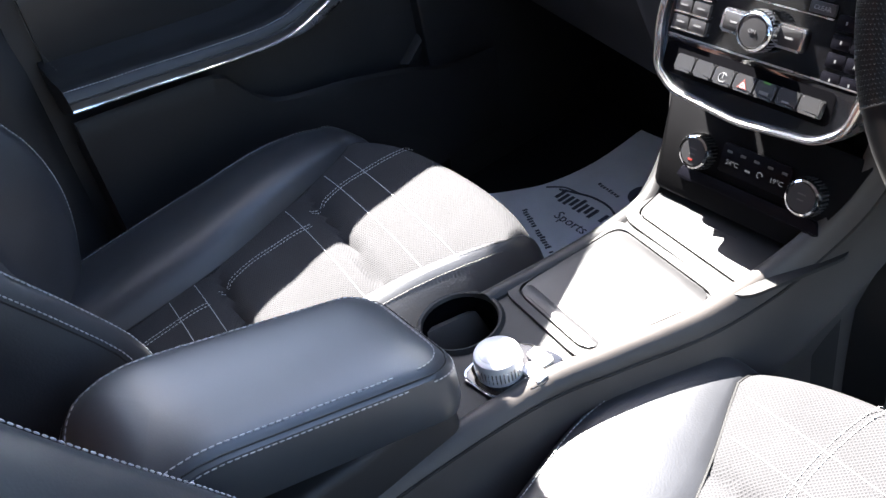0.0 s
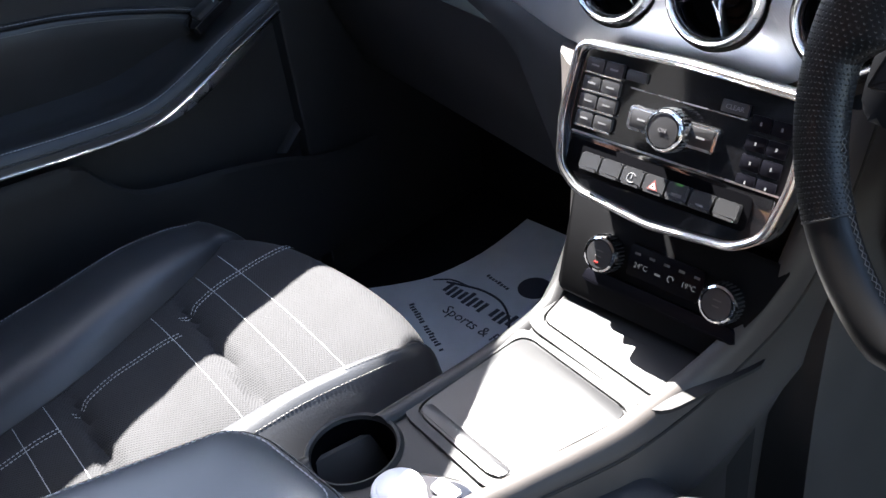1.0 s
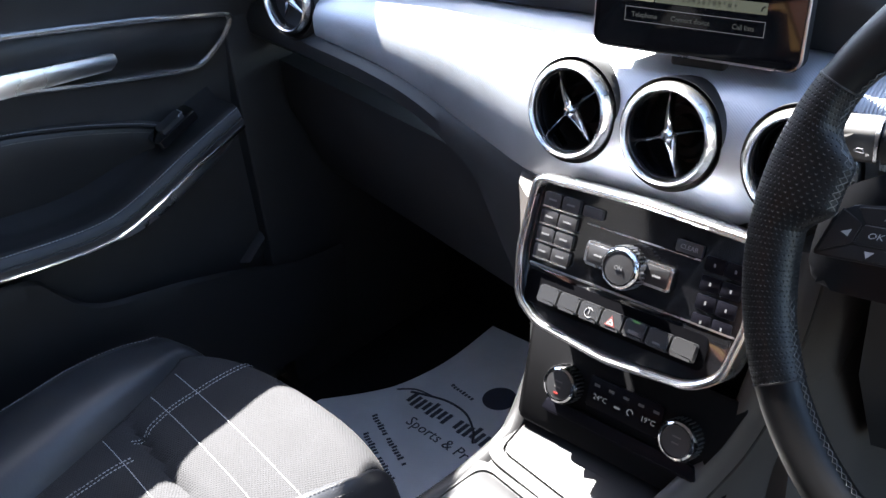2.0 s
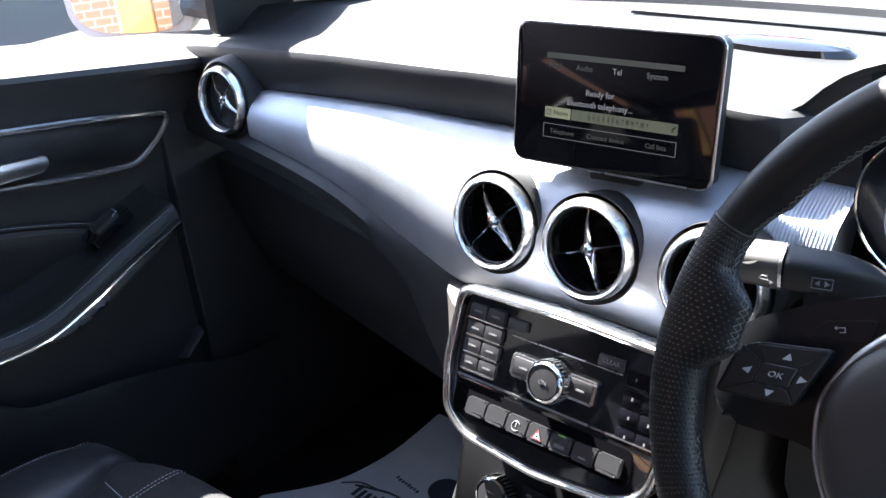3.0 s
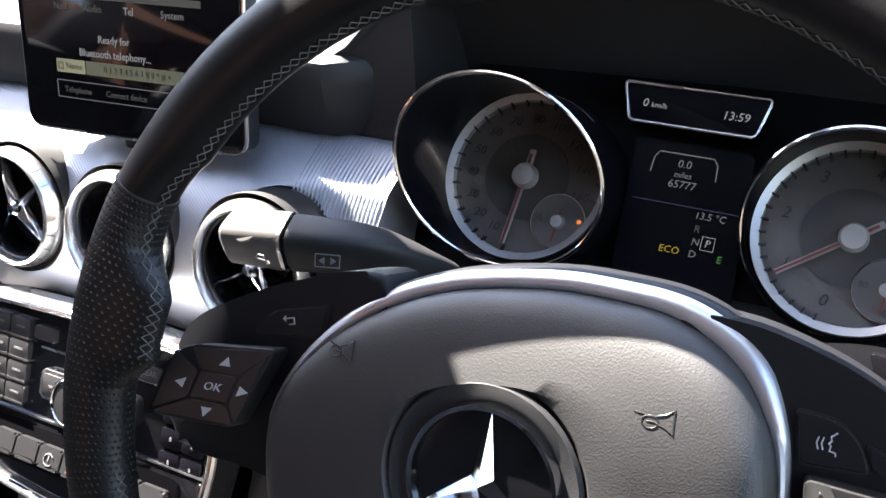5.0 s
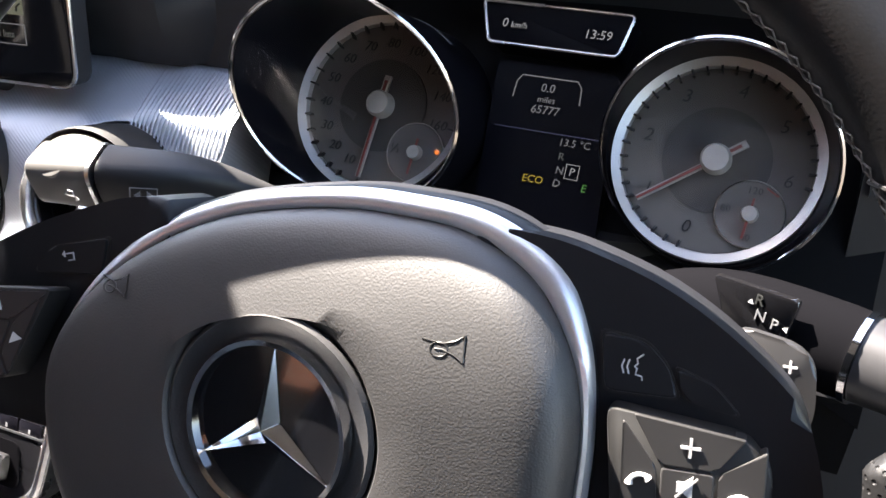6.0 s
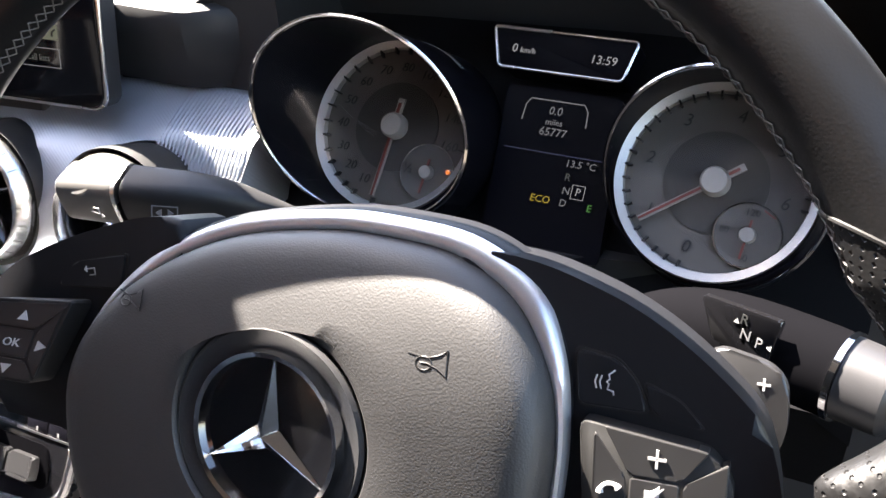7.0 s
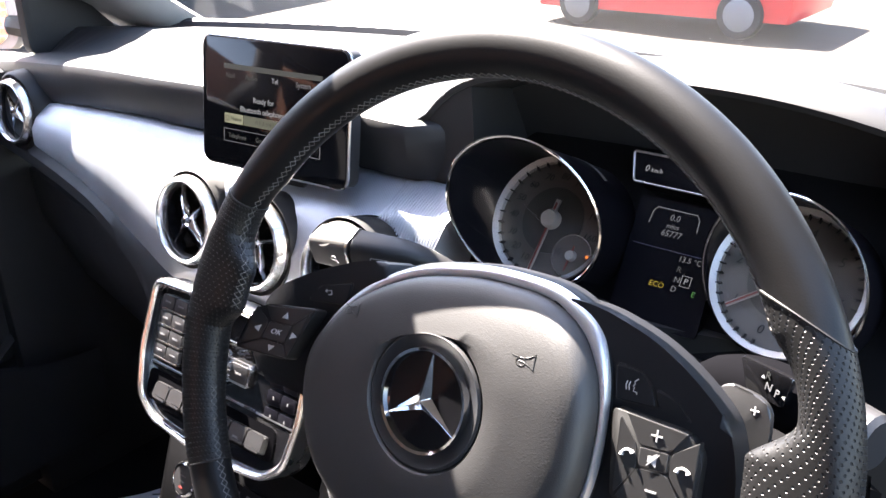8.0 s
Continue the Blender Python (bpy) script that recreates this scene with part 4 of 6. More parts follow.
def hood_z(x):
    """Height of the hood's lip: it climbs out of the dash beside the display and arches over the dials."""
    return interp(x, [(0.062, 0.9030), (0.10, 0.9075), (0.122, 0.911), (0.140, 0.921), (0.160, 0.941), (0.185, 0.955), (0.22, 0.964), (0.30, 0.9715), (0.36, 0.9735), (0.44, 0.970), (0.51, 0.9575), (0.57, 0.936), (0.63, 0.908), (0.69, 0.884)])


def hood_y(x):
    return interp(x, [(0.062, 0.080), (0.12, 0.090), (0.18, 0.094), (0.36, 0.098), (0.54, 0.106), (0.69, 0.150)])


def hood():
    """Arched cowl round the instruments, running back into the top of the dashboard."""
    secs = []
    for i in range(49):
        x = 0.062 + 0.628 * i / 48
        y, z = hood_y(x), hood_z(x)
        k = (z - 0.884) / 0.09
        secs.append([(x, y + 0.060, z - 0.020), (x, y + 0.012, z - 0.0085), (x, y + 0.003, z - 0.006), (x, y, z - 0.001), (x, y + 0.004, z + 0.0035), (x, y + 0.016, z + 0.0065), (x, y + 0.050, z + 0.0050), (x, y + 0.110, z - 0.012 * k - 0.001), (x, y + 0.190, 0.890 + 0.030 * k), (x, 0.36, 0.888), (x, 0.36, 0.870), (x, y + 0.090, 0.872)])
    return loft(secs)


part("hood", hood(), SOFT, inst, "soft black instrument hood")


def cheek(xs, low):
    """Upright dark face between the hood's lip and the trim below it."""
    secs = []
    for x in xs:
        y, z = hood_y(x), hood_z(x)
        secs.append([(x, y + 0.004, z - 0.004), (x, y + 0.006, 0.5 * (z + low)), (x, y + 0.006, low), (x, 0.19, low - 0.03), (x, 0.19, z - 0.012)])
    return loft(secs)


part("hood_cheek", cheek([0.064 + 0.121 * i / 12 for i in range(13)], 0.858), SOFT, inst)
part("hood_cheek", cheek([0.524 + 0.160 * i / 12 for i in range(13)], 0.835), SOFT, inst)
part("lower_shroud", moved(loft([[(x, -0.062 - 0.05 * (x / 0.19) ** 2, -0.035), (x, -0.060 - 0.05 * (x / 0.19) ** 2, 0.012), (x, -0.064 - 0.05 * (x / 0.19) ** 2, 0.018), (x, -0.10, 0.022), (x, -0.14, -0.035)] for x in [-0.185 + 0.37 * i / 16 for i in range(17)]]), CLUSTER), SHADEBLACK, inst)


def dial(cx, cy, values, zero, needle, small, marks, rim):
    """A dial at the bottom of a slanting tube; rim: centre, height, radii, turn and slopes of its chrome ring."""
    m = at(CLUSTER, cx, cy)
    rx, ry, rh, ra, rb, turn, sx, sy = rim

    def mouth(grow, lift):
        out = []
        for j in range(72):
            t = 2 * math.pi * j / 72
            u, w = (ra + grow) * math.cos(t), (rb + grow) * math.sin(t)
            out.append((rx - cx + math.cos(turn) * u - math.sin(turn) * w, ry - cy + math.sin(turn) * u + math.cos(turn) * w, rh + sx * u + sy * w + lift))
        return out

    def circle(r, z):
        return [(r * math.cos(2 * math.pi * j / 72 + turn), r * math.sin(2 * math.pi * j / 72 + turn), z) for j in range(72)]
    d = part("dial", moved(lathe([(0.0, 0.0), (0.048, 0.0), (0.0485, -0.004), (0, -0.004)], 48), m), DIAL, inst, "grey dial face")
    part("dial_centre", moved(lathe([(0.0, 0.0003), (0.0275, 0.0003), (0.0275, 0.0012), (0.0, 0.0012)], 40), m), DIALDARK, d)
    part("dial_band", moved(lathe([(0.048, 0.0005), (0.0485, 0.0035), (0.0530, 0.0060), (0.0536, 0.0), (0.048, -0.001)], 72, closed=True), m), BAND, d, "pale silver band")
    part("dial_tube", moved(loft([circle(0.0535, 0.001), [tuple(Vector(a).lerp(Vector(b), 0.5)) for a, b in zip(circle(0.0540, 0.010), mouth(-0.0012, 0.0))], mouth(-0.0006, 0.0), mouth(0.0010, -0.001), circle(0.0575, -0.031), circle(0.0535, -0.031)], closed=True), m), DISPLAY, d)
    ring = []
    for a, b in ((-0.0004, -0.001), (-0.0004, 0.0012), (0.0005, 0.0020), (0.0016, 0.0012), (0.0016, -0.0012)):
        ring.append(mouth(a, b))
    part("dial_ring", moved(loft(ring, closed=True), m), CHROME, d, "chrome ring")
    ticks = []
    for a in marks:
        ticks.append(moved(box(0.0450, -0.00055, 0.0002, 0.0488, 0.00055, 0.0045), m @ Matrix.Rotation(radians(a), 4, "Z")))
    part("tick_scale", joined(*ticks), DARKPRINT, d)
    for txt, a in values:
        q = at(m, 0.0370 * math.cos(radians(a)), 0.0370 * math.sin(radians(a)), 0.0006)
        part("numeral", lettering(txt, 0.0098 if len(txt) < 2 else 0.0080, q @ Matrix(((1, 0.2, 0, 0), (0, 1, 0, 0), (0, 0, 1, 0), (0, 0, 0, 1)))), DARKPRINT, d)
    gx, gy = small
    sm = at(m, gx, gy, 0.0015)
    s = part("small_gauge", moved(lathe([(0.0, 0.0), (0.0165, 0.0), (0.0165, -0.0012), (0, -0.0012)], 36), sm), DIAL, d)
    part("small_ring", moved(lathe([(0.0163, 0.0), (0.0168, 0.0012), (0.0174, 0.0012), (0.0178, -0.001)], 48, closed=True), sm), CHROME, s)
    part("small_hub", moved(lathe([(0.0, 0.005), (0.0038, 0.0045), (0.0046, 0.0), (0, 0.0)], 16), sm), HUBGREY, s)
    part("small_needle", moved(box(-0.0006, -0.013, 0.002, 0.0006, 0.008, 0.003), sm @ Matrix.Rotation(radians(-6), 4, "Z")), NEEDLE, s)
    n = m @ Matrix.Rotation(radians(needle), 4, "Z")
    part("needle", moved(loft([[(-0.014, -0.0008, 0.005), (-0.014, 0.0008, 0.005), (-0.014, 0.0008, 0.0065), (-0.014, -0.0008, 0.0065)], [(0.044, -0.0006, 0.004), (0.044, 0.0006, 0.004), (0.044, 0.0006, 0.005), (0.044, -0.0006, 0.005)]]), n), NEEDLE, d, "slim red needle")
    part("needle_sheath", moved(joined(box(-0.017, -0.0020, 0.0035, 0.0, 0.0020, 0.0055), box(0.0, -0.0015, 0.003, 0.044, 0.0015, 0.0044)), n), HUBGREY, d)
    part("needle_hub", moved(lathe([(0.0, 0.010), (0.0066, 0.0095), (0.0078, 0.007), (0.0080, 0.0), (0, 0.0)], 28), m), HUBGREY, d)
    bm = bmesh.new()
    bm.faces.new([bm.verts.new(p) for p in mouth(-0.0010, -0.0006)])
    lens = part("lens", moved(bm, m), LENS, d)
    lens.visible_shadow = False
    return d


speed = [("10", 248), ("20", 228), ("30", 207), ("40", 184), ("50", 161), ("60", 138), ("70", 115), ("80", 92), ("100", 67), ("120", 42), ("140", 16), ("160", -10)]
SPEED_AT, REV_AT = (-0.0945, 0.0045), (0.0965, 0.0040)
d1 = dial(*SPEED_AT, speed, 265, 264, (0.0270, -0.0240), [265] + [a for _, a in speed] + [238, 217, 195, 172, 149, 126, 103, 80, 55, 29, 3], (-0.0959, -0.0040, 0.0446, 0.0573, 0.0493, 0.1125, -0.3205, 0.70))
d2 = dial(*REV_AT, [("0", 258), ("1", 213), ("2", 168), ("3", 124), ("4", 80), ("5", 36), ("6", -8)], 258, 217, (0.0215, -0.0245), [258 - 8.9 * k for k in range(31)], (0.0966, 0.0, 0.0205, 0.0586, 0.0504, -0.20, 0.10, 0.70))
part("gauge_legend", lettering("½", 0.008, at(CLUSTER, SPEED_AT[0] + 0.0145, SPEED_AT[1] - 0.0235, 0.0022)), DARKPRINT, d1)
part("fuel_lamp", moved(lathe([(0, 0.0008), (0.0013, 0.0006), (0.0014, 0)], 10), at(CLUSTER, SPEED_AT[0] + 0.0400, SPEED_AT[1] - 0.0215, 0.0018)), LIT_ORANGE, d1)
part("gauge_legend", lettering("80", 0.0052, at(CLUSTER, REV_AT[0] + 0.0095, REV_AT[1] - 0.0235, 0.0022)), DARKPRINT, d2)
part("gauge_legend", lettering("120", 0.0052, at(CLUSTER, REV_AT[0] + 0.0220, REV_AT[1] - 0.0125, 0.0022)), DARKPRINT, d2)
part("gauge_legend", lettering("40", 0.0052, at(CLUSTER, REV_AT[0] + 0.0215, REV_AT[1] - 0.0365, 0.0022)), DARKPRINT, d2)
part("hot_mark", moved(box(0, 0, 0, 0.007, 0.0008, 0.0003), at(CLUSTER, REV_AT[0] + 0.027, REV_AT[1] - 0.0105, 0.0020) @ Matrix.Rotation(-0.5, 4, "Z")), NEEDLE, d2)
part("info_display", moved(plate(rounded([(-0.034, -0.052), (-0.038, 0.046), (0.034, 0.046), (0.040, -0.052)], 0.006), -0.031, -0.0205), CLUSTER), DISPLAY, inst, "dark information display")
TR = [(-0.0490, 0.0755), (0.0388, 0.0755), (0.0335, 0.0520), (-0.0415, 0.0520)]
tro = rounded(TR, 0.003)
part("clock_panel", moved(plate(tro, -0.031, -0.0065, 0.0004), CLUSTER), DISPLAY, inst)
part("clock_frame", moved(tube([(x, y, -0.0058) for x, y in tro], 0.0010, 8, closed=True), CLUSTER), SATIN, inst, "silver outline of the clock panel")


def lit(word, size, x, y, mat, z=-0.0203):
    slope = Matrix(((1, 0.07, 0, 0), (0, 1, 0, 0), (0, 0, 1, 0), (0, 0, 0, 1)))
    part("display_text", lettering(word, size, at(CLUSTER, x, y, z) @ slope, 0.0001), mat, inst)


lit("0", 0.0074, -0.0338, 0.0636, LIT_WHITE, -0.0062)
lit("km/h", 0.0048, -0.0255, 0.0630, LIT_WHITE, -0.0062)
lit("13:59", 0.0072, 0.0205, 0.0626, LIT_WHITE, -0.0062)
lit("0.0", 0.0070, -0.0049, 0.0327, LIT_DIM)
lit("miles", 0.0052, -0.0046, 0.0260, LIT_DIM)
lit("65777", 0.0068, -0.0040, 0.0200, LIT_DIM)
part("trip_box", moved(tube([(-0.0248, 0.0255, -0.0202), (-0.0240, 0.0350, -0.0202), (-0.0215, 0.0388, -0.0202), (0.0115, 0.0388, -0.0202), (0.0143, 0.0350, -0.0202), (0.0150, 0.0255, -0.0202)], 0.0004, 6), CLUSTER), LIT_DIM, inst)
part("display_bar", moved(plate(rrect(-0.032, 0.0075, 0.036, 0.0080, 0.0002), -0.0205, -0.0202), CLUSTER), LIT_BLUE, inst)
lit("13.5 °C", 0.0060, 0.0171, 0.0035, LIT_DIM)
lit("R", 0.0062, 0.0110, -0.0046, LIT_GREY)
lit("N", 0.0062, 0.0118, -0.0125, LIT_DIM)
lit("D", 0.0062, 0.0115, -0.0200, LIT_DIM)
lit("P", 0.0064, 0.0190, -0.0123, LIT_WHITE)
part("gear_box", moved(tube([(0.0152, -0.0164, -0.0202), (0.0228, -0.0164, -0.0202), (0.0228, -0.0082, -0.0202), (0.0152, -0.0082, -0.0202)], 0.0003, 6, closed=True), CLUSTER), LIT_WHITE, inst)
lit("ECO", 0.0062, -0.0026, -0.0199, LIT_YELLOW)
lit("E", 0.0062, 0.0275, -0.0203, LIT_GREEN)

# ---- steering wheel ----
wheel = thing("steering_wheel", WHEEL @ Vector((0, 0, -0.08)), "black leather multifunction steering wheel with perforated grips", "steering wheel")
RM, RH = 0.1868, -0.0055


def rim_point(a):
    """Centre line of the rim: a circle with a flattened bottom."""
    r = RM
    s = math.sin(a)
    if s < -0.80:
        r = RM * (1 - 0.10 * min(1.0, (-s - 0.80) / 0.12))
    x, y = 0.0150 + r * math.cos(a), 0.0025 + r * s
    return Vector((x, y, RH - 0.058 * x))


def rim_radius(a):
    deg = (math.degrees(a) + 360) % 360
    side = min(abs(deg - 8), abs(deg - 368), abs(deg - 172))
    return 0.0150 + 0.0010 * max(0.0, 1 - (side / 26) ** 2)


def rim_surface(a, t, grow=0.0):
    """Point of the rim's skin: t runs round the section; beside the spokes the leather flares inwards."""
    deg = math.degrees(a) % 360
    right = math.cos(a) > 0
    off = abs((deg + 180) % 360 - 180) if right else abs(deg - 172)
    step = min(1.0, max(0.0, (15.5 - off) / 5.5 if right else (10.0 - off) / 6.0))
    flare = (0.016 if right else 0.014) * step * step * (3 - 2 * step)
    # thumb hollow above each spoke
    up = 19.0 if right else 157.0
    flare -= 0.0062 * max(0.0, 1 - ((deg - up) / 9.0) ** 2)
    r = rim_radius(a) + grow
    c = math.cos(t)
    out = Vector((math.cos(a), math.sin(a), 0))
    inward = flare * max(0.0, -c) ** (1.6 if flare > 0 else 1.0)
    return rim_point(a) + out * (c * r * 0.98 - inward) + Vector((0, 0, math.sin(t) * r * 0.80 + 0.18 * inward))


def slant(a0):
    """Extra turn of the right upper seam towards the inner side of the rim."""
    return 11.0 if a0 == 24.0 else 0.0


def rim_arc(a0, a1, n, grow=0.0):
    secs = []
    for i in range(n + 1):
        row = []
        for j in range(28):
            inner = 0.5 - 0.5 * math.cos(2 * math.pi * j / 28)
            p, q = a0 + slant(a0) * inner, a1 + slant(a1) * inner
            row.append(WHEEL @ rim_surface(radians(p + (q - p) * i / n), 2 * math.pi * j / 28, grow))
        secs.append(row)
    return loft(secs)


def pitted_arc(a0, a1, around):
    """Grip leather with a lattice of round pits sunk into it."""
    bm, known = bmesh.new(), {}
    rows = int((a1 - a0) / 0.92)

    def spot(i, j, grow=0.0004):
        t = 2 * math.pi * (j + 0.5 * i) / around
        inner = 0.5 - 0.5 * math.cos(t)
        p, q = a0 + slant(a0) * inner, a1 + slant(a1) * inner
        return rim_surface(radians(p + (q - p) * (i + 0.5) / rows), t, grow)

    def border(i2, j2):
        key = (i2, j2 % (2 * around))
        if key not in known:
            known[key] = bm.verts.new(WHEEL @ spot(i2 / 2, j2 / 2))
        return known[key]

    around_cell = ((1, 0), (1, 1), (0, 1), (-1, 1), (-1, 0), (-1, -1), (0, -1), (1, -1))
    for i in range(rows):
        for j in range(around):
            c = spot(i, j)
            du, dv = spot(i + 0.2, j) - spot(i - 0.2, j), spot(i, j + 0.2) - spot(i, j - 0.2)
            nrm = du.cross(dv).normalized()
            if nrm.dot(c - spot(i, j, -0.002)) < 0:
                nrm = -nrm
            edge = [border(2 * i + e, 2 * j + f) for e, f in around_cell]
            dirs = [(du * e + dv * f) for e, f in around_cell]
            dirs = [d.normalized() for d in dirs]
            rings = [edge]
            for r, h in ((0.00080, 0.0), (0.00062, -0.00015), (0.0004, -0.00032)):
                rings.append([bm.verts.new(WHEEL @ (c + d * r + nrm * h)) for d in dirs])
            for e, f in zip(rings, rings[1:]):
                for k in range(8):
                    bm.faces.new((e[k], e[(k + 1) % 8], f[(k + 1) % 8], f[k]))
            bm.faces.new(rings[-1])
    bmesh.ops.recalc_face_normals(bm, faces=bm.faces)
    return bm


SEAM = (24.0, 156.0)
rim_top = part("rim_top", rim_arc(SEAM[0], SEAM[1], 60), RIM, wheel, "smooth black leather upper rim")
rim_low = part("rim_bottom", rim_arc(209, 331, 60), RIM, wheel)
for a0, a1 in ((-29, SEAM[0]), (SEAM[1], 209)):
    part("grip", pitted_arc(a0, a1, 36), GRIP, wheel, "perforated leather grip")
for a in SEAM + (-29.0, 209.0):
    ar = radians(a)
    part("rim_seam", tube([WHEEL @ rim_surface(ar + radians(slant(a)) * (0.5 - 0.5 * math.cos(2 * math.pi * j / 24)), 2 * math.pi * j / 24, 0.0003) for j in range(24)], 0.0007, 6, closed=True), VOID, wheel)


def cross_stitch(a0, a1):
    """Crossed thread round the inner side of the rim."""
    bms, n = [], int(abs(a1 - a0) / 1.5)
    def spot(a, t):
        return WHEEL @ rim_surface(radians(a), t, 0.0005)
    for i in range(n):
        p, q = a0 + (a1 - a0) * i / n, a0 + (a1 - a0) * (i + 1) / n
        lo, hi, mid = math.pi * 0.95, math.pi * 0.85, math.pi * 0.90
        for e, f in ((lo, hi), (hi, lo)):
            bms.append(tube([spot(p, e), spot((p + q) / 2, mid), spot(q, f)], 0.00028, 5))
    return joined(*bms)


for a0, a1 in ((24, 90), (90, 156), (156, 176), (194, 240)):
    part("rim_stitching", cross_stitch(a0, a1), DARK_THREAD, wheel, "crossed pale grey thread")

b_full = [(0.012, 0.0775), (0.040, 0.0768), (0.062, 0.0738), (0.079, 0.0662), (0.090, 0.0560), (0.0965, 0.0410), (0.0995, 0.0250), (0.1000, 0.0), (0.0955, -0.030), (0.0780, -0.066), (0.040, -0.090), (0.0, -0.096), (-0.040, -0.090), (-0.079, -0.068), (-0.099, -0.038), (-0.1040, -0.003), (-0.0965, 0.0195), (-0.0800, 0.0420), (-0.0570, 0.0600), (-0.0270, 0.0720)]
b_line = [(p.x, p.y) for p in smooth_path([(x, y, 0) for x, y in b_full], 4, closed=True)]


HUB = WHEEL @ Matrix.Rotation(radians(4.5), 4, "Z")


FACE = [(0.38, -0.0085), (0.42, -0.0035), (0.47, -0.0024), (0.54, -0.0029), (0.64, -0.0035), (0.72, -0.0041), (0.80, -0.0049), (0.86, -0.0060), (0.90, -0.0078), (0.93, -0.0112), (0.955, -0.0185)]
EDGE = [(0.944, -0.0235), (0.946, -0.0208), (0.954, -0.0188), (0.965, -0.0180), (0.977, -0.0184), (0.986, -0.0200), (0.990, -0.0225), (0.965, -0.0245)]
WALL = [(0.90, -0.0235), (0.978, -0.0222), (0.990, -0.0240), (0.992, -0.030), (0.992, -0.037), (0.90, -0.040)]


def crown(y):
    """The cover rolls away towards its upper edge."""
    return -0.0080 * (max(y - 0.012, 0.0) / 0.060) ** 2


def boss(profile, closed, broad=0.0, pull=0.0):
    """Rings round the cover's outline; towards the upper edge broad widens the profile and pull draws it in."""
    secs = []
    for k0, h in profile:
        ring = []
        for x, y in b_line:
            high = max(0.0, min(1.0, (y - 0.015) / 0.055))
            high *= high * (3 - 2 * high)
            k = 1 - (1 - k0) * (1 + broad * high) - pull * high * max(0.0, k0 - 0.6)
            a = math.atan2(y, x)
            if k > 0.45:
                px, py = x * k, y * k
            else:
                px, py = 0.0375 * k / 0.4 * math.cos(a), 0.0375 * k / 0.4 * math.sin(a)
            ring.append(HUB @ Vector((px, py, h + crown(py) * (1.0 if pull else 0.62))))
        secs.append(ring)
    return loft(secs, closed=closed)


part("airbag_cover", boss(FACE + [(0.955, -0.03), (0.86, -0.06)], False, 0.0, 0.17), BOSS, wheel, "grained black airbag cover")
part("cover_wall", boss(WALL, True), SPOKE, wheel)
# The bevel's highlight is built as a silver edge, widest at the top.
part("cover_edge", boss(EDGE, True, 1.2), EDGEGLARE, wheel, "raised edge of the cover in a silver glare tone")
badge = part("badge", moved(lathe([(0.0, -0.0065), (0.030, -0.0065), (0.036, -0.0035), (0.0375, -0.0045), (0.036, -0.012), (0.0, -0.012)], 48), WHEEL), HARD, wheel, "round dark badge with a three-pointed chrome star")
part("badge_ring", moved(lathe([(0.0262, -0.006), (0.0268, -0.0025), (0.0285, -0.002), (0.0295, -0.006)], 56, closed=True), WHEEL), CHROME, badge)
part("badge_face", moved(lathe([(0.0, -0.0055), (0.0265, -0.0055), (0.0265, -0.0065), (0, -0.0065)], 40), WHEEL), GLOSS, badge)
arms = []
for k in range(3):
    m = WHEEL @ Matrix.Rotation(radians(90 + 120 * k), 4, "Z")
    bm = bmesh.new()
    v = [bm.verts.new(p) for p in ((0, 0, -0.001), (0.0028, 0.0042, -0.0052), (0.0265, 0.0003, -0.0052), (0.0028, -0.0042, -0.0052), (0.0265, 0, -0.0048), (-0.002, 0, -0.0055))]
    bm.faces.new((v[0], v[4], v[2], v[1]))
    bm.faces.new((v[0], v[3], v[2], v[4]))
    bm.faces.new((v[0], v[1], v[5]))
    bm.faces.new((v[0], v[5], v[3]))
    arms.append(moved(bm, m))
part("star", joined(*arms), CHROME, badge, smooth=False)


def cover_height(x, y):
    """Height of the airbag cover at a place on the wheel."""
    ang = math.atan2(y, x)
    edge = min(b_line, key=lambda p: abs(math.atan2(p[1], p[0]) - ang))
    return interp(math.hypot(x, y) / math.hypot(*edge), FACE) + crown(y)


def horn_mark(x, y, s):
    """Embossed horn sign: thin raised lines on the cover."""
    def line(pts):
        return tube([HUB @ Vector((x + px * 0.6, y + py * 0.6, cover_height(x + px * 0.6, y + py * 0.6) - (0.0001 if s > 0 else -0.0003))) for px, py in pts], 0.0003, 6)
    body = line([(-0.011, 0.003), (0.0, 0.0015), (0.006, 0.0035), (0.0105, 0.0065), (0.0105, -0.0065), (0.006, -0.0035), (0.0, -0.0012), (-0.004, -0.0012)])
    loop = line([(-0.002 + 0.0045 * math.cos(t), -0.0015 + 0.0035 * math.sin(t)) for t in [2 * math.pi * j / 14 for j in range(15)]])
    part("horn_mark", joined(body, loop), EMBOSS, wheel)


horn_mark(-0.0625, 0.0385, -1)
horn_mark(0.0576, 0.0343, 1)


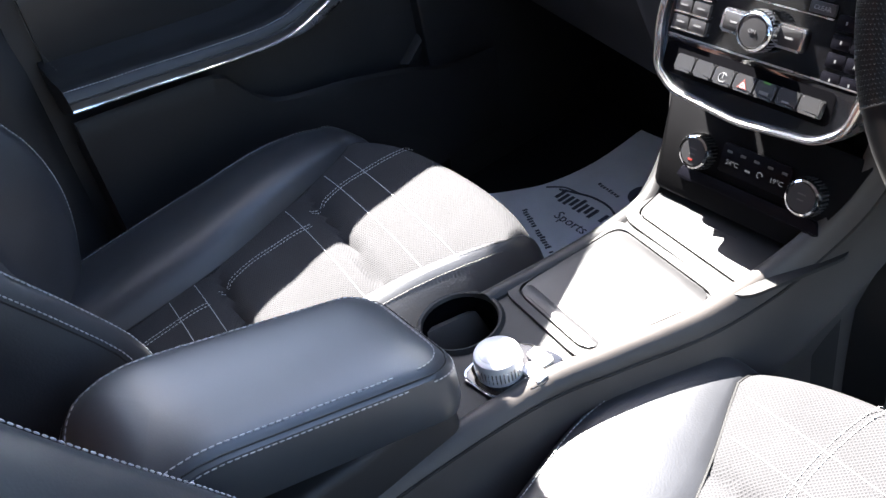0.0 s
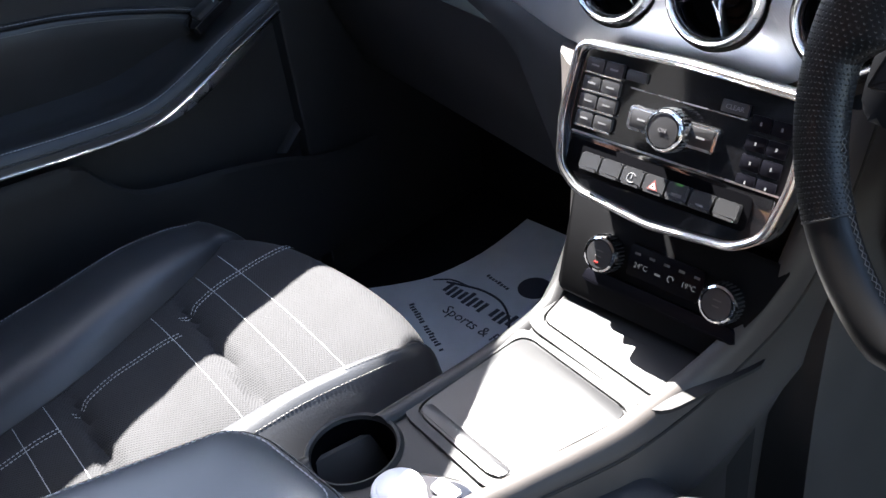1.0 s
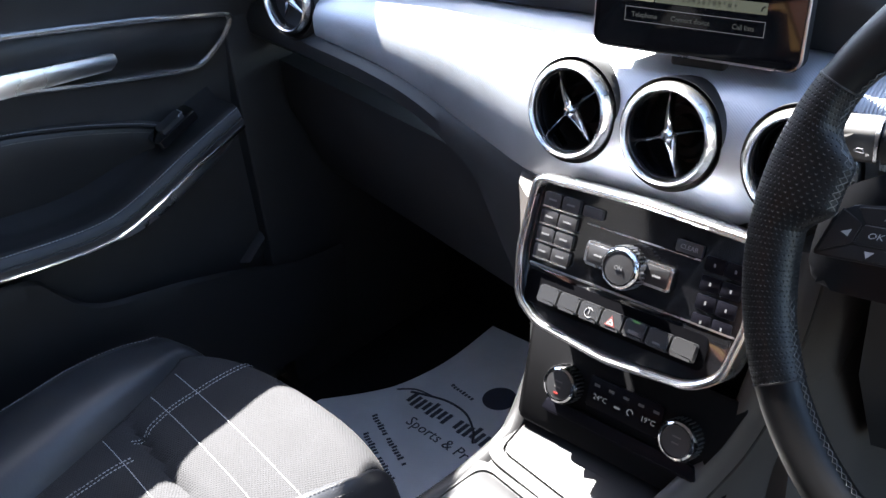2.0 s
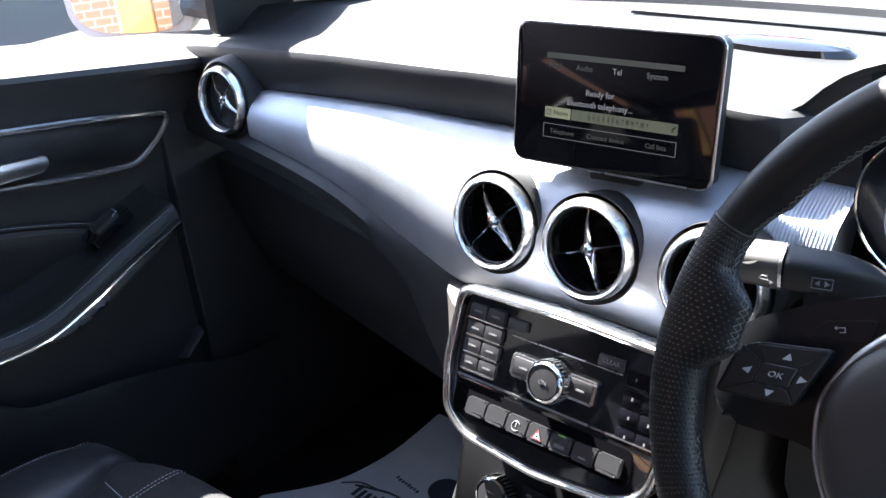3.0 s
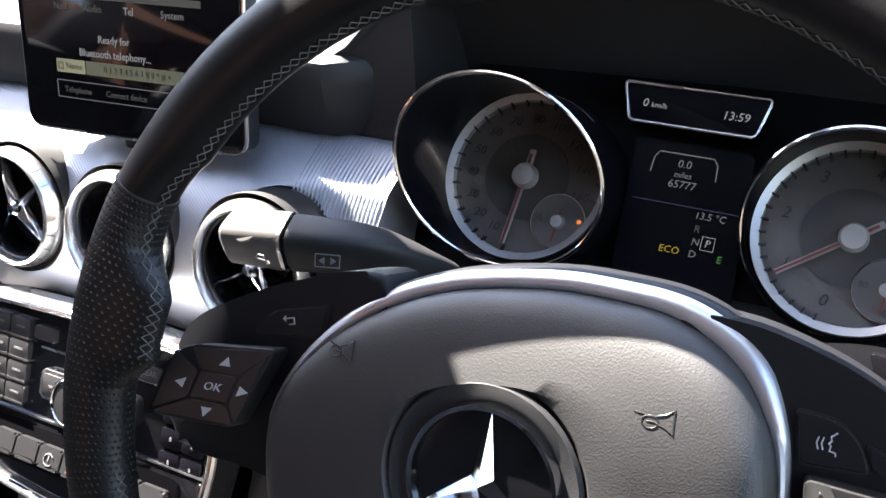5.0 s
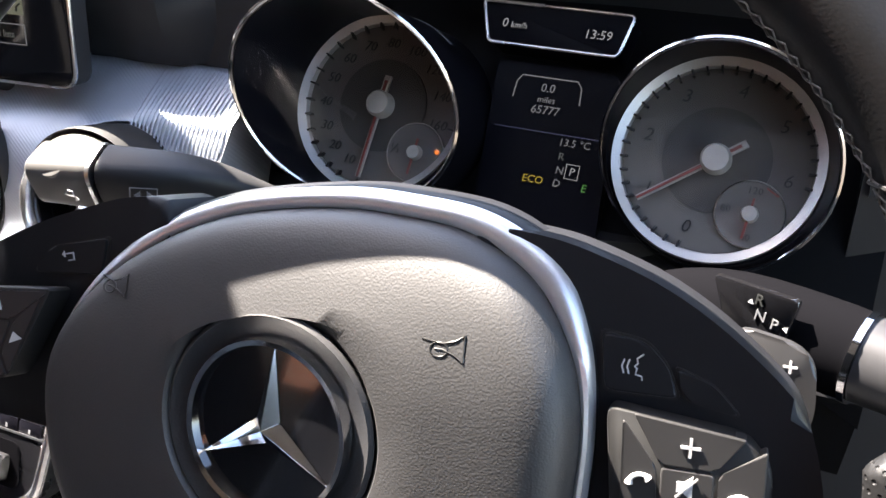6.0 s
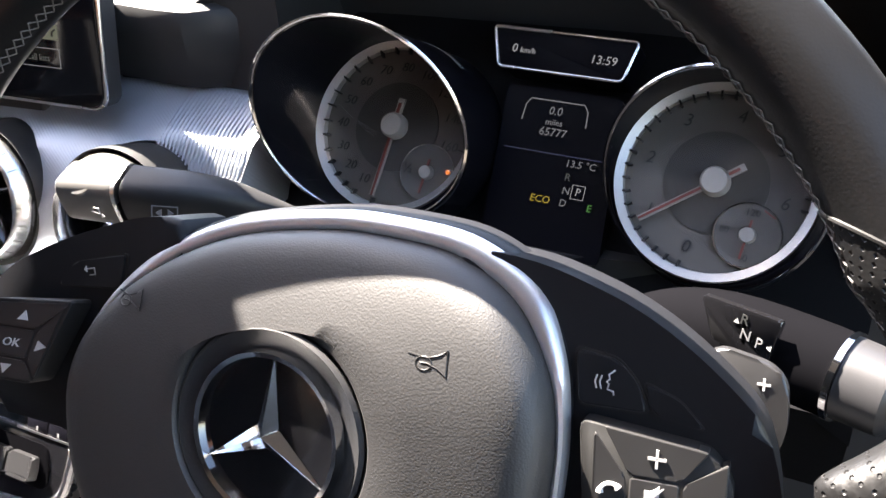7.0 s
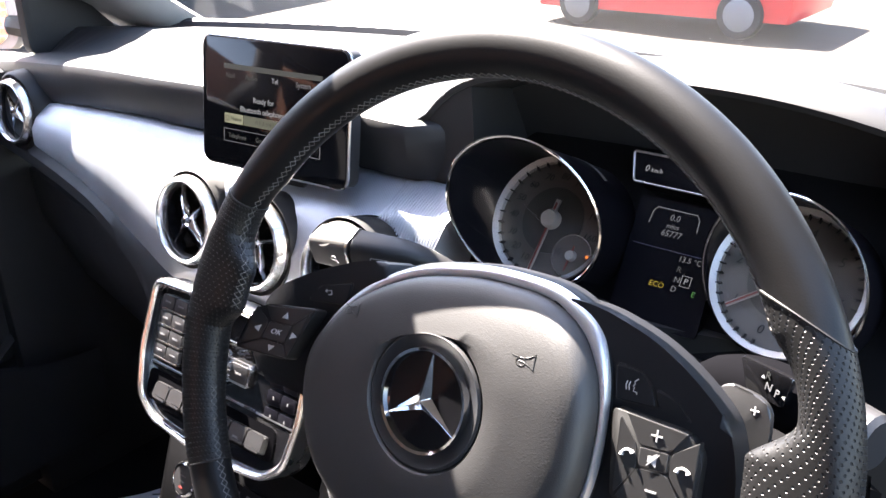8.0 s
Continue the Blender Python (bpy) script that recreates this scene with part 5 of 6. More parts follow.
def spoke(s):
    WHEEL = basis(HUB @ Vector((s * 0.09, 0, -0.0185)), HUB.col[0].xyz + HUB.col[2].xyz * (-0.08 if s > 0 else 0.06), HUB.col[1].xyz)
    WHEEL = WHEEL @ Matrix.Translation((-s * 0.09, 0, 0.0185))
    top = ((0.055, 0.0690), (0.083, 0.0665), (0.098, 0.0620), (0.115, 0.0555), (0.131, 0.0460), (0.146, 0.0340), (0.157, 0.0230)) if s > 0 else ((0.050, 0.0680), (0.072, 0.0660), (0.086, 0.0620), (0.112, 0.0540), (0.142, 0.0410), (0.153, 0.0330), (0.160, 0.0220))
    o = rounded([(s * x, y) for x, y in top + ((0.163, 0.0), (0.163, -0.018), (0.152, -0.024), (0.110, -0.024), (0.09, -0.030), (0.060, -0.03))], 0.012, 3)
    if s < 0:
        o = o[::-1]
    sp = part("spoke", moved(plate(o, -0.050, -0.0245 if s > 0 else -0.0235, 0.004, 3), WHEEL), SPOKE, wheel, "soft black wheel spoke")
    KEYS = WHEEL @ Matrix.Translation((0.1035, -0.0105, 0.0)) @ Matrix.Diagonal((0.9, 0.95, 1, 1)) @ Matrix.Translation((-0.100, 0, 0))
    if s < 0:
        KEYS = basis(HUB @ Vector((-0.1222, 0.0132, -0.0075)), HUB.col[0].xyz - HUB.col[2].xyz * 0.10, HUB.col[1].xyz - HUB.col[2].xyz * 0.12) @ Matrix(((0.92, 0.26, 0, 0), (0.0, 0.76, 0, 0), (0, 0, 1, 0), (0, 0, 0, 1))) @ Matrix.Translation((0.1215, -0.008, 0.0160))
    pad = rounded([(s * x, y) for x, y in ((0.099, 0.0335), (0.142, 0.0290), (0.150, 0.020), (0.150, -0.012), (0.104, -0.012))], 0.004, 3)
    if s < 0:
        pad = pad[::-1]
    pd = part("button_pad", moved(plate(pad, -0.028, -0.0165, 0.0008), KEYS), VOID, sp)
    if s < 0:
        keys = {"up": [(0.100, 0.0315), (0.140, 0.0275), (0.131, 0.0165), (0.112, 0.0165)], "down": [(0.112, -0.0005), (0.131, -0.0005), (0.147, -0.0105), (0.104, -0.0105)], "in": [(0.102, 0.0285), (0.1105, 0.0155), (0.1105, 0.0005), (0.104, -0.009)], "out": [(0.148, 0.0255), (0.1325, 0.0155), (0.1325, 0.0005), (0.148, -0.009)], "ok": [(0.1117, 0.0155), (0.1313, 0.0155), (0.1313, 0.0007), (0.1117, 0.0007)]}
    else:
        keys = {"up": [(0.1075, 0.0325), (0.142, 0.0290), (0.1335, 0.0185), (0.1165, 0.0185)], "down": [(0.1175, 0.0065), (0.1335, 0.0065), (0.146, -0.0105), (0.107, -0.0105)], "in": [(0.1045, 0.0305), (0.1155, 0.0175), (0.1165, 0.0065), (0.106, -0.009)], "out": [(0.148, 0.0265), (0.1345, 0.0175), (0.1345, 0.0065), (0.148, -0.009)], "ok": [(0.1172, 0.0175), (0.1333, 0.0175), (0.1333, 0.0075), (0.1172, 0.0075)]}
    for k, pts in keys.items():
        q = rounded([(s * x, y) for x, y in pts], 0.0015, 3)
        # Sun on the right keys and shade on the left are put into their tones.
        part("key", moved(plate(q, -0.022, -0.0158 if s > 0 else -0.0161, 0.0006), KEYS), PADKEY if s > 0 else SWITCH, pd, smooth=False)
    h = -0.0157 if s > 0 else -0.0160
    tri = [(0.0, 0.0028), (-0.0028, -0.0022), (0.0028, -0.0022)]
    if s < 0:
        for x, y, rot in ((-0.120, 0.0225, 0), (-0.120, -0.0055, 180), (-0.1385, 0.008, 90), (-0.1062, 0.008, -90)):
            part("legend", moved(plate(tri, 0, 0.0003), at(KEYS, x, y, h) @ Matrix.Rotation(radians(rot), 4, "Z")), PRINT, pd)
        part("legend", lettering("OK", 0.0062, at(KEYS, -0.1215, 0.008, h + 0.0002)), PRINT, pd)
        BACK = [(-0.1150, 0.0350), (-0.1057, 0.0452), (-0.0782, 0.0510), (-0.0813, 0.0372)]
        part("key_gap", moved(plate(rounded([(-0.095 + (x + 0.095) * 1.06, 0.042 + (y - 0.042) * 1.09) for x, y in BACK], 0.003, 3), -0.028, -0.0229), WHEEL), VOID, sp)
        part("back_key", moved(plate(rounded(BACK, 0.003, 3), -0.028, -0.0220, 0.0006), WHEEL), SPOKE, sp, smooth=False)
        part("legend", moved(joined(box(-0.003, 0.0012, 0, 0.003, 0.0019, 0.0003), box(0.003, -0.0025, 0, 0.0037, 0.0019, 0.0003), box(-0.001, -0.0025, 0, 0.0037, -0.0018, 0.0003), plate([(-0.005, 0.0015), (-0.0028, 0.0033), (-0.0028, -0.0003)], 0, 0.0003)), at(WHEEL, -0.0965, 0.0425, -0.0218) @ Matrix.Rotation(radians(12), 4, "Z") @ Matrix.Diagonal((0.68, 0.68, 1, 1))), PRINT, sp)
    else:
        part("legend", moved(joined(box(-0.0030, -0.00045, 0, 0.0030, 0.00045, 0.0003), box(-0.00045, -0.0030, 0, 0.00045, 0.0030, 0.0003)), at(KEYS, 0.1255, 0.0245, h)), PRINT, pd)
        part("legend", moved(box(-0.0030, -0.00045, 0, 0.0030, 0.00045, 0.0003), at(KEYS, 0.1265, -0.003, h)), PRINT, pd)
        part("legend", moved(joined(plate([(-0.003, -0.0016), (-0.003, 0.0016), (-0.001, 0.0016), (0.0018, 0.0036), (0.0018, -0.0036), (-0.001, -0.0016)], 0, 0.0003), moved(box(-0.0045, -0.0003, 0.0003, 0.0045, 0.0003, 0.0005), Matrix.Rotation(0.8, 4, "Z"))), at(KEYS, 0.1253, 0.0125, h)), PRINT, pd)
        for x, rot in ((0.1108, 0.3), (0.1412, 0.0)):
            part("legend", moved(tube([(0.0032 * math.cos(t), 0.0026 * math.sin(t) - 0.0008, 0) for t in [0.2 + 2.8 * j / 10 for j in range(11)]], [0.0014, 0.0012, 0.0008, 0.0007, 0.0007, 0.0007, 0.0007, 0.0007, 0.0008, 0.0012, 0.0014], 6), at(KEYS, x, 0.0125 if x < 0.12 else 0.0105, h) @ Matrix.Rotation(rot, 4, "Z")), PRINT, pd)
        VOICE = [(0.0950, 0.0542), (0.1094, 0.0521), (0.1161, 0.0458), (0.1206, 0.0363), (0.0972, 0.0363)]
        BLANK = [(0.1183, 0.0458), (0.1306, 0.0416), (0.1394, 0.0332), (0.1217, 0.0363)]
        for key in (VOICE, BLANK):
            cx, cy = sum(p[0] for p in key) / len(key), sum(p[1] for p in key) / len(key)
            part("key_gap", moved(plate(rounded([(cx + (x - cx) * 1.07, cy + (y - cy) * 1.10) for x, y in key], 0.003, 3), -0.028, -0.0237), KEYS), VOID, sp)
        part("voice_key", moved(plate(rounded(VOICE, 0.003, 3), -0.028, -0.0222, 0.0008), KEYS), SPOKE, sp, smooth=False)
        part("blank_key", moved(plate(rounded(BLANK, 0.003, 3), -0.028, -0.0228, 0.0008), KEYS), SPOKE, sp, smooth=False)
        strokes = [[(-0.0015 - 0.0016 * q, 0.0022, 0), (-0.0022 - 0.0016 * q, 0, 0), (-0.0015 - 0.0016 * q, -0.0022, 0)] for q in (0, 1)]
        strokes.append([(0.0028, 0.0042, 0), (0.0008, 0.0026, 0), (0.0012, 0.0012, 0), (0.0002, 0.0002, 0), (0.0010, -0.0004, 0), (0.0006, -0.0022, 0), (0.0026, -0.0026, 0), (0.0028, -0.0038, 0)])
        part("legend", moved(joined(*[tube(q, 0.00032, 5) for q in strokes]), at(KEYS, 0.1060, 0.0445, -0.0221)), PRINT, sp)
    # lower metal-look spoke edge
    part("spoke_edge", tube([HUB @ Vector((s * x, y, -0.030)) for x, y in ((0.098, -0.034), (0.09, -0.055), (0.078, -0.075), (0.066, -0.095))], 0.004, 8), SATIN, wheel)
    # shift paddle behind the spoke
    pdl = rounded([(s * x, y) for x, y in (((0.120, 0.020), (0.132, 0.0360), (0.151, 0.0320), (0.157, 0.0260), (0.158, 0.010), (0.152, -0.012), (0.120, -0.005)) if s > 0 else ((0.121, 0.025), (0.131, 0.0295), (0.145, 0.0255), (0.147, 0.005), (0.144, -0.013), (0.118, -0.003)))], 0.005, 3)
    pa = part("shift_paddle", moved(plate(pdl if s > 0 else pdl[::-1], -0.087, -0.082, 0.0012), HUB), SWITCH, wheel, "grey plastic shift paddle")
    part("legend", moved(joined(box(-0.0022, -0.0004, 0, 0.0022, 0.0004, 0.0003), *([box(-0.0004, -0.0022, 0, 0.0004, 0.0022, 0.0003)] if s > 0 else [])), at(HUB, 0.1490 if s > 0 else -0.137, 0.0246 if s > 0 else 0.0145, -0.0819)), PRINT, pa)


spoke(-1)
spoke(1)
part("lower_spoke", moved(plate(rounded([(-0.05, -0.07), (0.05, -0.07), (0.035, -0.17), (-0.035, -0.17)], 0.01), -0.055, -0.03, 0.005), WHEEL), SOFT, wheel)

# ---- column and stalks ----
col = thing("steering_column", (0.355, 0.0, 0.78), "black steering column shroud", "steering column")
part("shroud", moved(loft([[(x * k, y * k - 0.008, z) for x, y in rrect(-0.085, -0.11, 0.085, -0.012, 0.03)] for k, z in ((0.8, -0.085), (1.0, -0.10), (1.04, -0.15), (1.0, -0.26))]), WHEEL), SHADEBLACK, col)
part("hub", moved(lathe([(0.05, -0.05), (0.06, -0.09), (0.0, -0.09)], 32), WHEEL), SHADEBLACK, col)
st = thing("indicator_stalk", (0.24, -0.03, 0.855), "black wiper and indicator stalk with a satin end", "stalk")


def bar(points, wide, high):
    """A bar with a rounded oblong section along the points, kept upright; wide and high are half sizes, one for each point."""
    pts, secs = [Vector(p) for p in points], []
    for i, p in enumerate(pts):
        d = (pts[min(i + 1, len(pts) - 1)] - pts[max(i - 1, 0)]).normalized()
        side = d.cross(Vector((0, -0.25, 1))).normalized()
        up = side.cross(d)
        ring = [2 * math.pi * j / 24 for j in range(24)]
        secs.append([p + side * wide[i] * math.copysign(abs(math.cos(t)) ** 0.55, math.cos(t)) + up * high[i] * math.copysign(abs(math.sin(t)) ** 0.55, math.sin(t)) for t in ring])
    return loft(secs)


stp = smooth_path([(0.1915, -0.0452, 0.8578), (0.2060, -0.0412, 0.8575), (0.2190, -0.0330, 0.8548), (0.2310, -0.0200, 0.8468), (0.2400, -0.0040, 0.8340), (0.2460, 0.0160, 0.8180)], 4)
n_st = len(stp) - 1
part("arm", bar(stp, [0.0120 - 0.0022 * i / n_st for i in range(n_st + 1)], [0.0140 - 0.0035 * i / n_st for i in range(n_st + 1)]), SOFT, st)
part("collar", bar([(0.1895, -0.0456, 0.8580), (0.1935, -0.0446, 0.8578)], [0.0106, 0.0106], [0.0112, 0.0112]), HARD, st)
part("collar_ring", bar([(0.1872, -0.0460, 0.8580), (0.1892, -0.0456, 0.8580)], [0.0130, 0.0130], [0.0140, 0.0140]), SATIN, st)
part("end_cap", bar([(0.1870, -0.0460, 0.8580), (0.1860, -0.0462, 0.8580), (0.1560, -0.0502, 0.8568), (0.1535, -0.0505, 0.8566)], [0.0124, 0.0130, 0.0122, 0.0100], [0.0134, 0.0138, 0.0130, 0.0108]), STALKCAP, st, "grey end cap")
CAPF = basis((0.170, -0.0610, 0.8585), (1, -0.13, 0.03), (0, 0.25, 0.97))
part("end_button", moved(plate([(0.0085 * math.cos(t), 0.0062 * math.sin(t)) for t in [2 * math.pi * j / 24 for j in range(24)]], -0.003, 0.0006, 0.0006), basis((0.169, -0.0580, 0.8660), (1, -0.13, 0.03), (0, 0.75, 0.66))), STALKCAP, st)
part("legend", moved(tube([(-0.004, -0.0008, 0), (-0.002, 0.0014, 0), (0.0015, 0.0014, 0), (0.003, -0.0008, 0), (-0.004, -0.0008, 0)], 0.0004, 5), at(CAPF, 0.0135, -0.003, 0.0004)), DIMPRINT, st)
part("legend", moved(plate([(0.0014, 0), (-0.0008, 0.0011), (-0.0008, -0.0011)], 0, 0.0004), at(CAPF, 0.0185, -0.0045, 0.0004)), DIMPRINT, st)
part("legend", moved(joined(frame_plate([(-0.0065, -0.0036), (0.0065, -0.0036), (0.0065, 0.0036), (-0.0065, 0.0036)], [(-0.0060, -0.0031), (0.0060, -0.0031), (0.0060, 0.0031), (-0.0060, 0.0031)], 0, 0.0004), plate([(-0.0045, 0), (-0.0015, 0.002), (-0.0015, -0.002)], 0, 0.0004), plate([(0.0045, 0), (0.0015, -0.002), (0.0015, 0.002)], 0, 0.0004)), basis((0.2160, -0.0522, 0.8558), (1, 0.45, -0.10), (0, 0.25, 0.97))), DIMPRINT, st)
gs = thing("gear_selector", (0.50, -0.01, 0.82), "black column gear selector with a satin end button", "gear lever")
# Sun reaches this arm; its shadow is painted by the near-black colour.
part("arm", tube(smooth_path([(0.405, 0.070, 0.768), (0.440, 0.022, 0.803), (0.480, 0.000, 0.823), (0.527, -0.016, 0.826)], 5), [0.010, 0.010, 0.011, 0.012, 0.014, 0.016, 0.018, 0.0188, 0.019, 0.019, 0.019, 0.019, 0.019, 0.019, 0.019, 0.0185], 16), SHADOWED, gs)
GSB = basis((0.4850, -0.0212, 0.8405), (1, -0.28, -0.04), (0, 0.25, 0.96))
part("legend_panel", moved(plate(rounded([(-0.018, 0.009), (0.0165, 0.0105), (0.0155, -0.008), (-0.009, -0.008)], 0.002), -0.003, 0.0012, 0.0005), GSB), GLOSS, gs)
part("legend", lettering("R", 0.0062, at(GSB, 0.002, 0.0055, 0.0015)), LIT_GREY, gs)
part("legend", lettering("N", 0.0062, at(GSB, 0.0040, -0.0005, 0.0015)), DIMPRINT, gs)
part("legend", lettering("P", 0.0062, at(GSB, 0.0100, -0.0018, 0.0015)), DIMPRINT, gs)
for x, y, r in ((-0.001, 0.004, 0), (0.0145, -0.0018, 90)):
    part("legend", moved(plate([(0, 0.0013), (-0.0012, -0.0008), (0.0012, -0.0008)], 0, 0.0002), at(GSB, x, y, 0.0014) @ Matrix.Rotation(radians(r), 4, "Z")), PRINT, gs)
part("end_ring", tube([(0.5265, -0.0158, 0.826), (0.5290, -0.0167, 0.826)], 0.0194, 20), CHROME, gs)
part("end_button", tube([(0.5290, -0.0167, 0.826), (0.5460, -0.0225, 0.826), (0.5490, -0.0235, 0.826)], [0.0178, 0.0170, 0.014], 20), BUTTON, gs, "satin end button")

# ---- centre console ----
con = thing("centre_console", (-0.03, -0.25, 0.09), "dark plastic centre console with lidded trays and cup holder", "centre console")


def con_left(y):
    return interp(y, [(-0.75, -0.150), (-0.42, -0.148), (-0.30, -0.132), (-0.187, -0.120), (-0.084, -0.122), (0.0, -0.130)])


def con_right(y):
    return interp(y, [(-0.75, -0.010), (-0.5, -0.006), (-0.44, 0.000), (-0.36, 0.012), (-0.289, 0.034), (-0.2, 0.060), (-0.1, 0.075), (0.0, 0.110)])


def con_top(y):
    return interp(y, [(-0.75, 0.48), (-0.5, 0.488), (-0.40, 0.4888), (-0.08, 0.4888), (0.0, 0.4888)])


def console_body():
    secs = []
    for i in range(31):
        y = -0.85 + 0.83 * i / 30
        a, b, t = con_left(y) + 0.008, con_right(y) - 0.010, con_top(y) - 0.004
        secs.append([(a, y, 0.085), (a, y, t), ((a + b) / 2, y, t), (b, y, t), (b, y, 0.085)])
    return loft(secs)


def cup_cutter():
    return moved(lathe([(0, -0.075), (0.034, -0.075), (0.0388, 0.02), (0, 0.02)], 40), Matrix.Translation((-0.1130, -0.355, 0.4855)) @ Matrix.Diagonal((1, 1.05, 1, 1)))


body = part("body", console_body(), CONSOLE, con)
cut(body, cup_cutter())
RAIL_L = [(0.142, -0.85, 0.48), (0.142, -0.6, 0.486), (0.141, -0.42, 0.488), (0.121, -0.30, 0.491), (0.109, -0.187, 0.489), (0.110, -0.11, 0.4875), (0.114, -0.082, 0.494), (0.119, -0.054, 0.515), (0.121, -0.037, 0.540), (0.123, -0.028, 0.58), (0.125, -0.020, 0.64), (0.129, -0.002, 0.70), (0.133, 0.012, 0.74)]
RAIL_R = [(-0.018, -0.85, 0.48), (-0.013, -0.6, 0.486), (-0.011, -0.5, 0.487), (0.003, -0.367, 0.490), (0.025, -0.289, 0.490), (0.052, -0.2, 0.489), (0.0625, -0.130, 0.490), (0.0720, -0.098, 0.500), (0.0860, -0.072, 0.521), (0.1010, -0.052, 0.550), (0.1120, -0.038, 0.585), (0.119, -0.024, 0.63), (0.124, -0.010, 0.67), (0.128, 0.004, 0.73)]


def side_rail(s, stations):
    """Rail beside the trays that climbs to the dashboard, with its broad flank and a curved seam below."""
    path = smooth_path(stations, 6)
    top, low, seam = [], [], []
    for i, p in enumerate(path):
        a, b = path[max(i - 1, 0)], path[min(i + 1, len(path) - 1)]
        t = Vector((0, b.y - a.y, b.z - a.z)).normalized()
        n = Vector((0, -t.z, t.y))
        k = max(0.0, min(1.0, (p.y + 0.42) / 0.32))
        def q(dx, dn):
            return Vector((s * (p.x + dx), p.y + n.y * dn, max(0.085, p.z + n.z * dn)))
        w = 0.010 + 0.004 * k
        g = k if s < 0 else 0.25 * k
        top.append([q(-0.013, -0.05), q(-0.013, -0.003), q(-0.010, 0.0), q(-0.005, 0.0018), q(0.0, 0.0012), q(0.005, -0.002), q(0.009, -0.008 - 0.002 * g), q(0.0115, -0.012 - 0.010 * g), q(w, -0.014 - 0.030 * g), q(0.0, -0.05)])
        low.append([q(w - 0.004, -0.0155 - 0.030 * g), q(w + 0.002, -0.0165 - 0.030 * g), q(w + 0.007, -0.065), q(w + 0.015, -0.097), q(w + 0.017, -0.106), q(w + 0.012, -0.118), q(w, -0.17), q(w + 0.008, -0.41), q(-0.013, -0.41), q(-0.012, -0.06)])
        seam.append(q(w + 0.0005, -0.015 - 0.030 * g))
    # Driver-side rail and both flanks carry bounced light in their paler tone.
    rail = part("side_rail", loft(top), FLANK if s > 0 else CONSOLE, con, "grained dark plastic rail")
    part("side_flank", loft(low), FLANK, con, "plastic flank in a brown-grey bounced-light tone")
    if s < 0:
        cut(rail, cup_cutter())
    else:
        part("flank_seam", tube(seam, 0.0011, 6), VOID, con)


side_rail(-1, RAIL_L)
side_rail(1, RAIL_R)
for s in (-1, 1):
    secs = []
    for i in range(9):
        z = 0.74 - 0.655 * i / 8
        y0 = interp(-z, [(-0.74, 0.05), (-0.6, 0.03), (-0.5, 0.01), (-0.4, 0.0), (-0.1, 0.0)])
        xo = 0.140 + 0.02 * (i / 8)
        secs.append([(s * (xo - 0.01), y0, z), (s * xo, y0 + 0.03, z), (s * (xo + 0.01), 0.2, z), (s * (xo + 0.012), 0.5, z), (s * 0.05, 0.5, z), (s * 0.05, y0 + 0.02, z)])
    # Only the driver side gets the tone that stands for bounced light.
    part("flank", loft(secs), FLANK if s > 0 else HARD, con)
def grown(points, d):
    """The outline moved outwards by d."""
    out, n = [], len(points)
    turn = sum(points[i][0] * points[(i + 1) % n][1] - points[(i + 1) % n][0] * points[i][1] for i in range(n))
    for i in range(n):
        p, a, b = Vector(points[i]), Vector(points[i - 1]), Vector(points[(i + 1) % n])
        u, v = (p - a).normalized(), (b - p).normalized()
        m = Vector((u.y + v.y, -u.x - v.x)).normalized() * (1 if turn > 0 else -1)
        out.append(tuple(p + m * d / max(0.5, m.dot(Vector((u.y, -u.x)) * (1 if turn > 0 else -1)))))
    return out


# storage lid with rounded trapezoid outline and its shadow gap
LIDP = [(-0.1035, -0.288), (-0.0925, -0.150), (0.0500, -0.1725), (0.0105, -0.3025)]
TOPZ = Matrix.Translation((0, 0, 0.4843))
part("lid_surround", moved(frame_plate(rounded([(-0.118, -0.297), (-0.106, -0.139), (0.061, -0.160), (0.018, -0.315)], 0.022), rounded(grown(LIDP, 0.0023), 0.018), 0.0, 0.0048), TOPZ), CONSOLE, con, smooth=False)
part("lid_gap", moved(plate(rounded(grown(LIDP, 0.0030), 0.018), 0.0, 0.0009), TOPZ), VOID, con)
part("storage_lid", moved(plate(rounded(LIDP, 0.016), 0.0, 0.0050, 0.0010, 3), TOPZ), LID, con, "smooth satin storage lid")
part("lid_ledge", moved(plate(rounded([(-0.099, -0.286), (-0.098, -0.273), (0.012, -0.286), (0.0095, -0.3000)], 0.005), 0.0, 0.0058, 0.0008), TOPZ), LID, con)
TRAY = [(-0.0935, -0.1195), (-0.104, -0.05), (0.088, -0.05), (0.0575, -0.1435)]
part("tray_gap", moved(plate(rounded(grown(TRAY, 0.0030), 0.0125), 0.0, 0.0009), TOPZ), VOID, con)
part("tray_surround", moved(frame_plate(rounded(grown(TRAY, 0.017), 0.026), rounded(grown(TRAY, 0.0023), 0.0125), 0.0, 0.0045), TOPZ), CONSOLE, con, smooth=False)
part("front_tray_lid", moved(plate(rounded(TRAY, 0.011), 0.0, 0.0048, 0.0008, 2), TOPZ), LID, con, "smooth satin front tray lid")
part("tray_notch", moved(box(-0.03, -0.0915, 0.0, 0.012, -0.0905, 0.0050), TOPZ), VOID, con)
# cup holder: rim, wall and floor sunk below the top
CUP = Matrix.Translation((-0.1130, -0.355, 0.4855))
part("cup_rim", moved(lathe([(0.037, 0.0), (0.0385, 0.0035), (0.041, 0.0045), (0.044, 0.0)], 48, closed=True), CUP @ Matrix.Diagonal((1, 1.05, 1, 1))), CONSOLE, con)
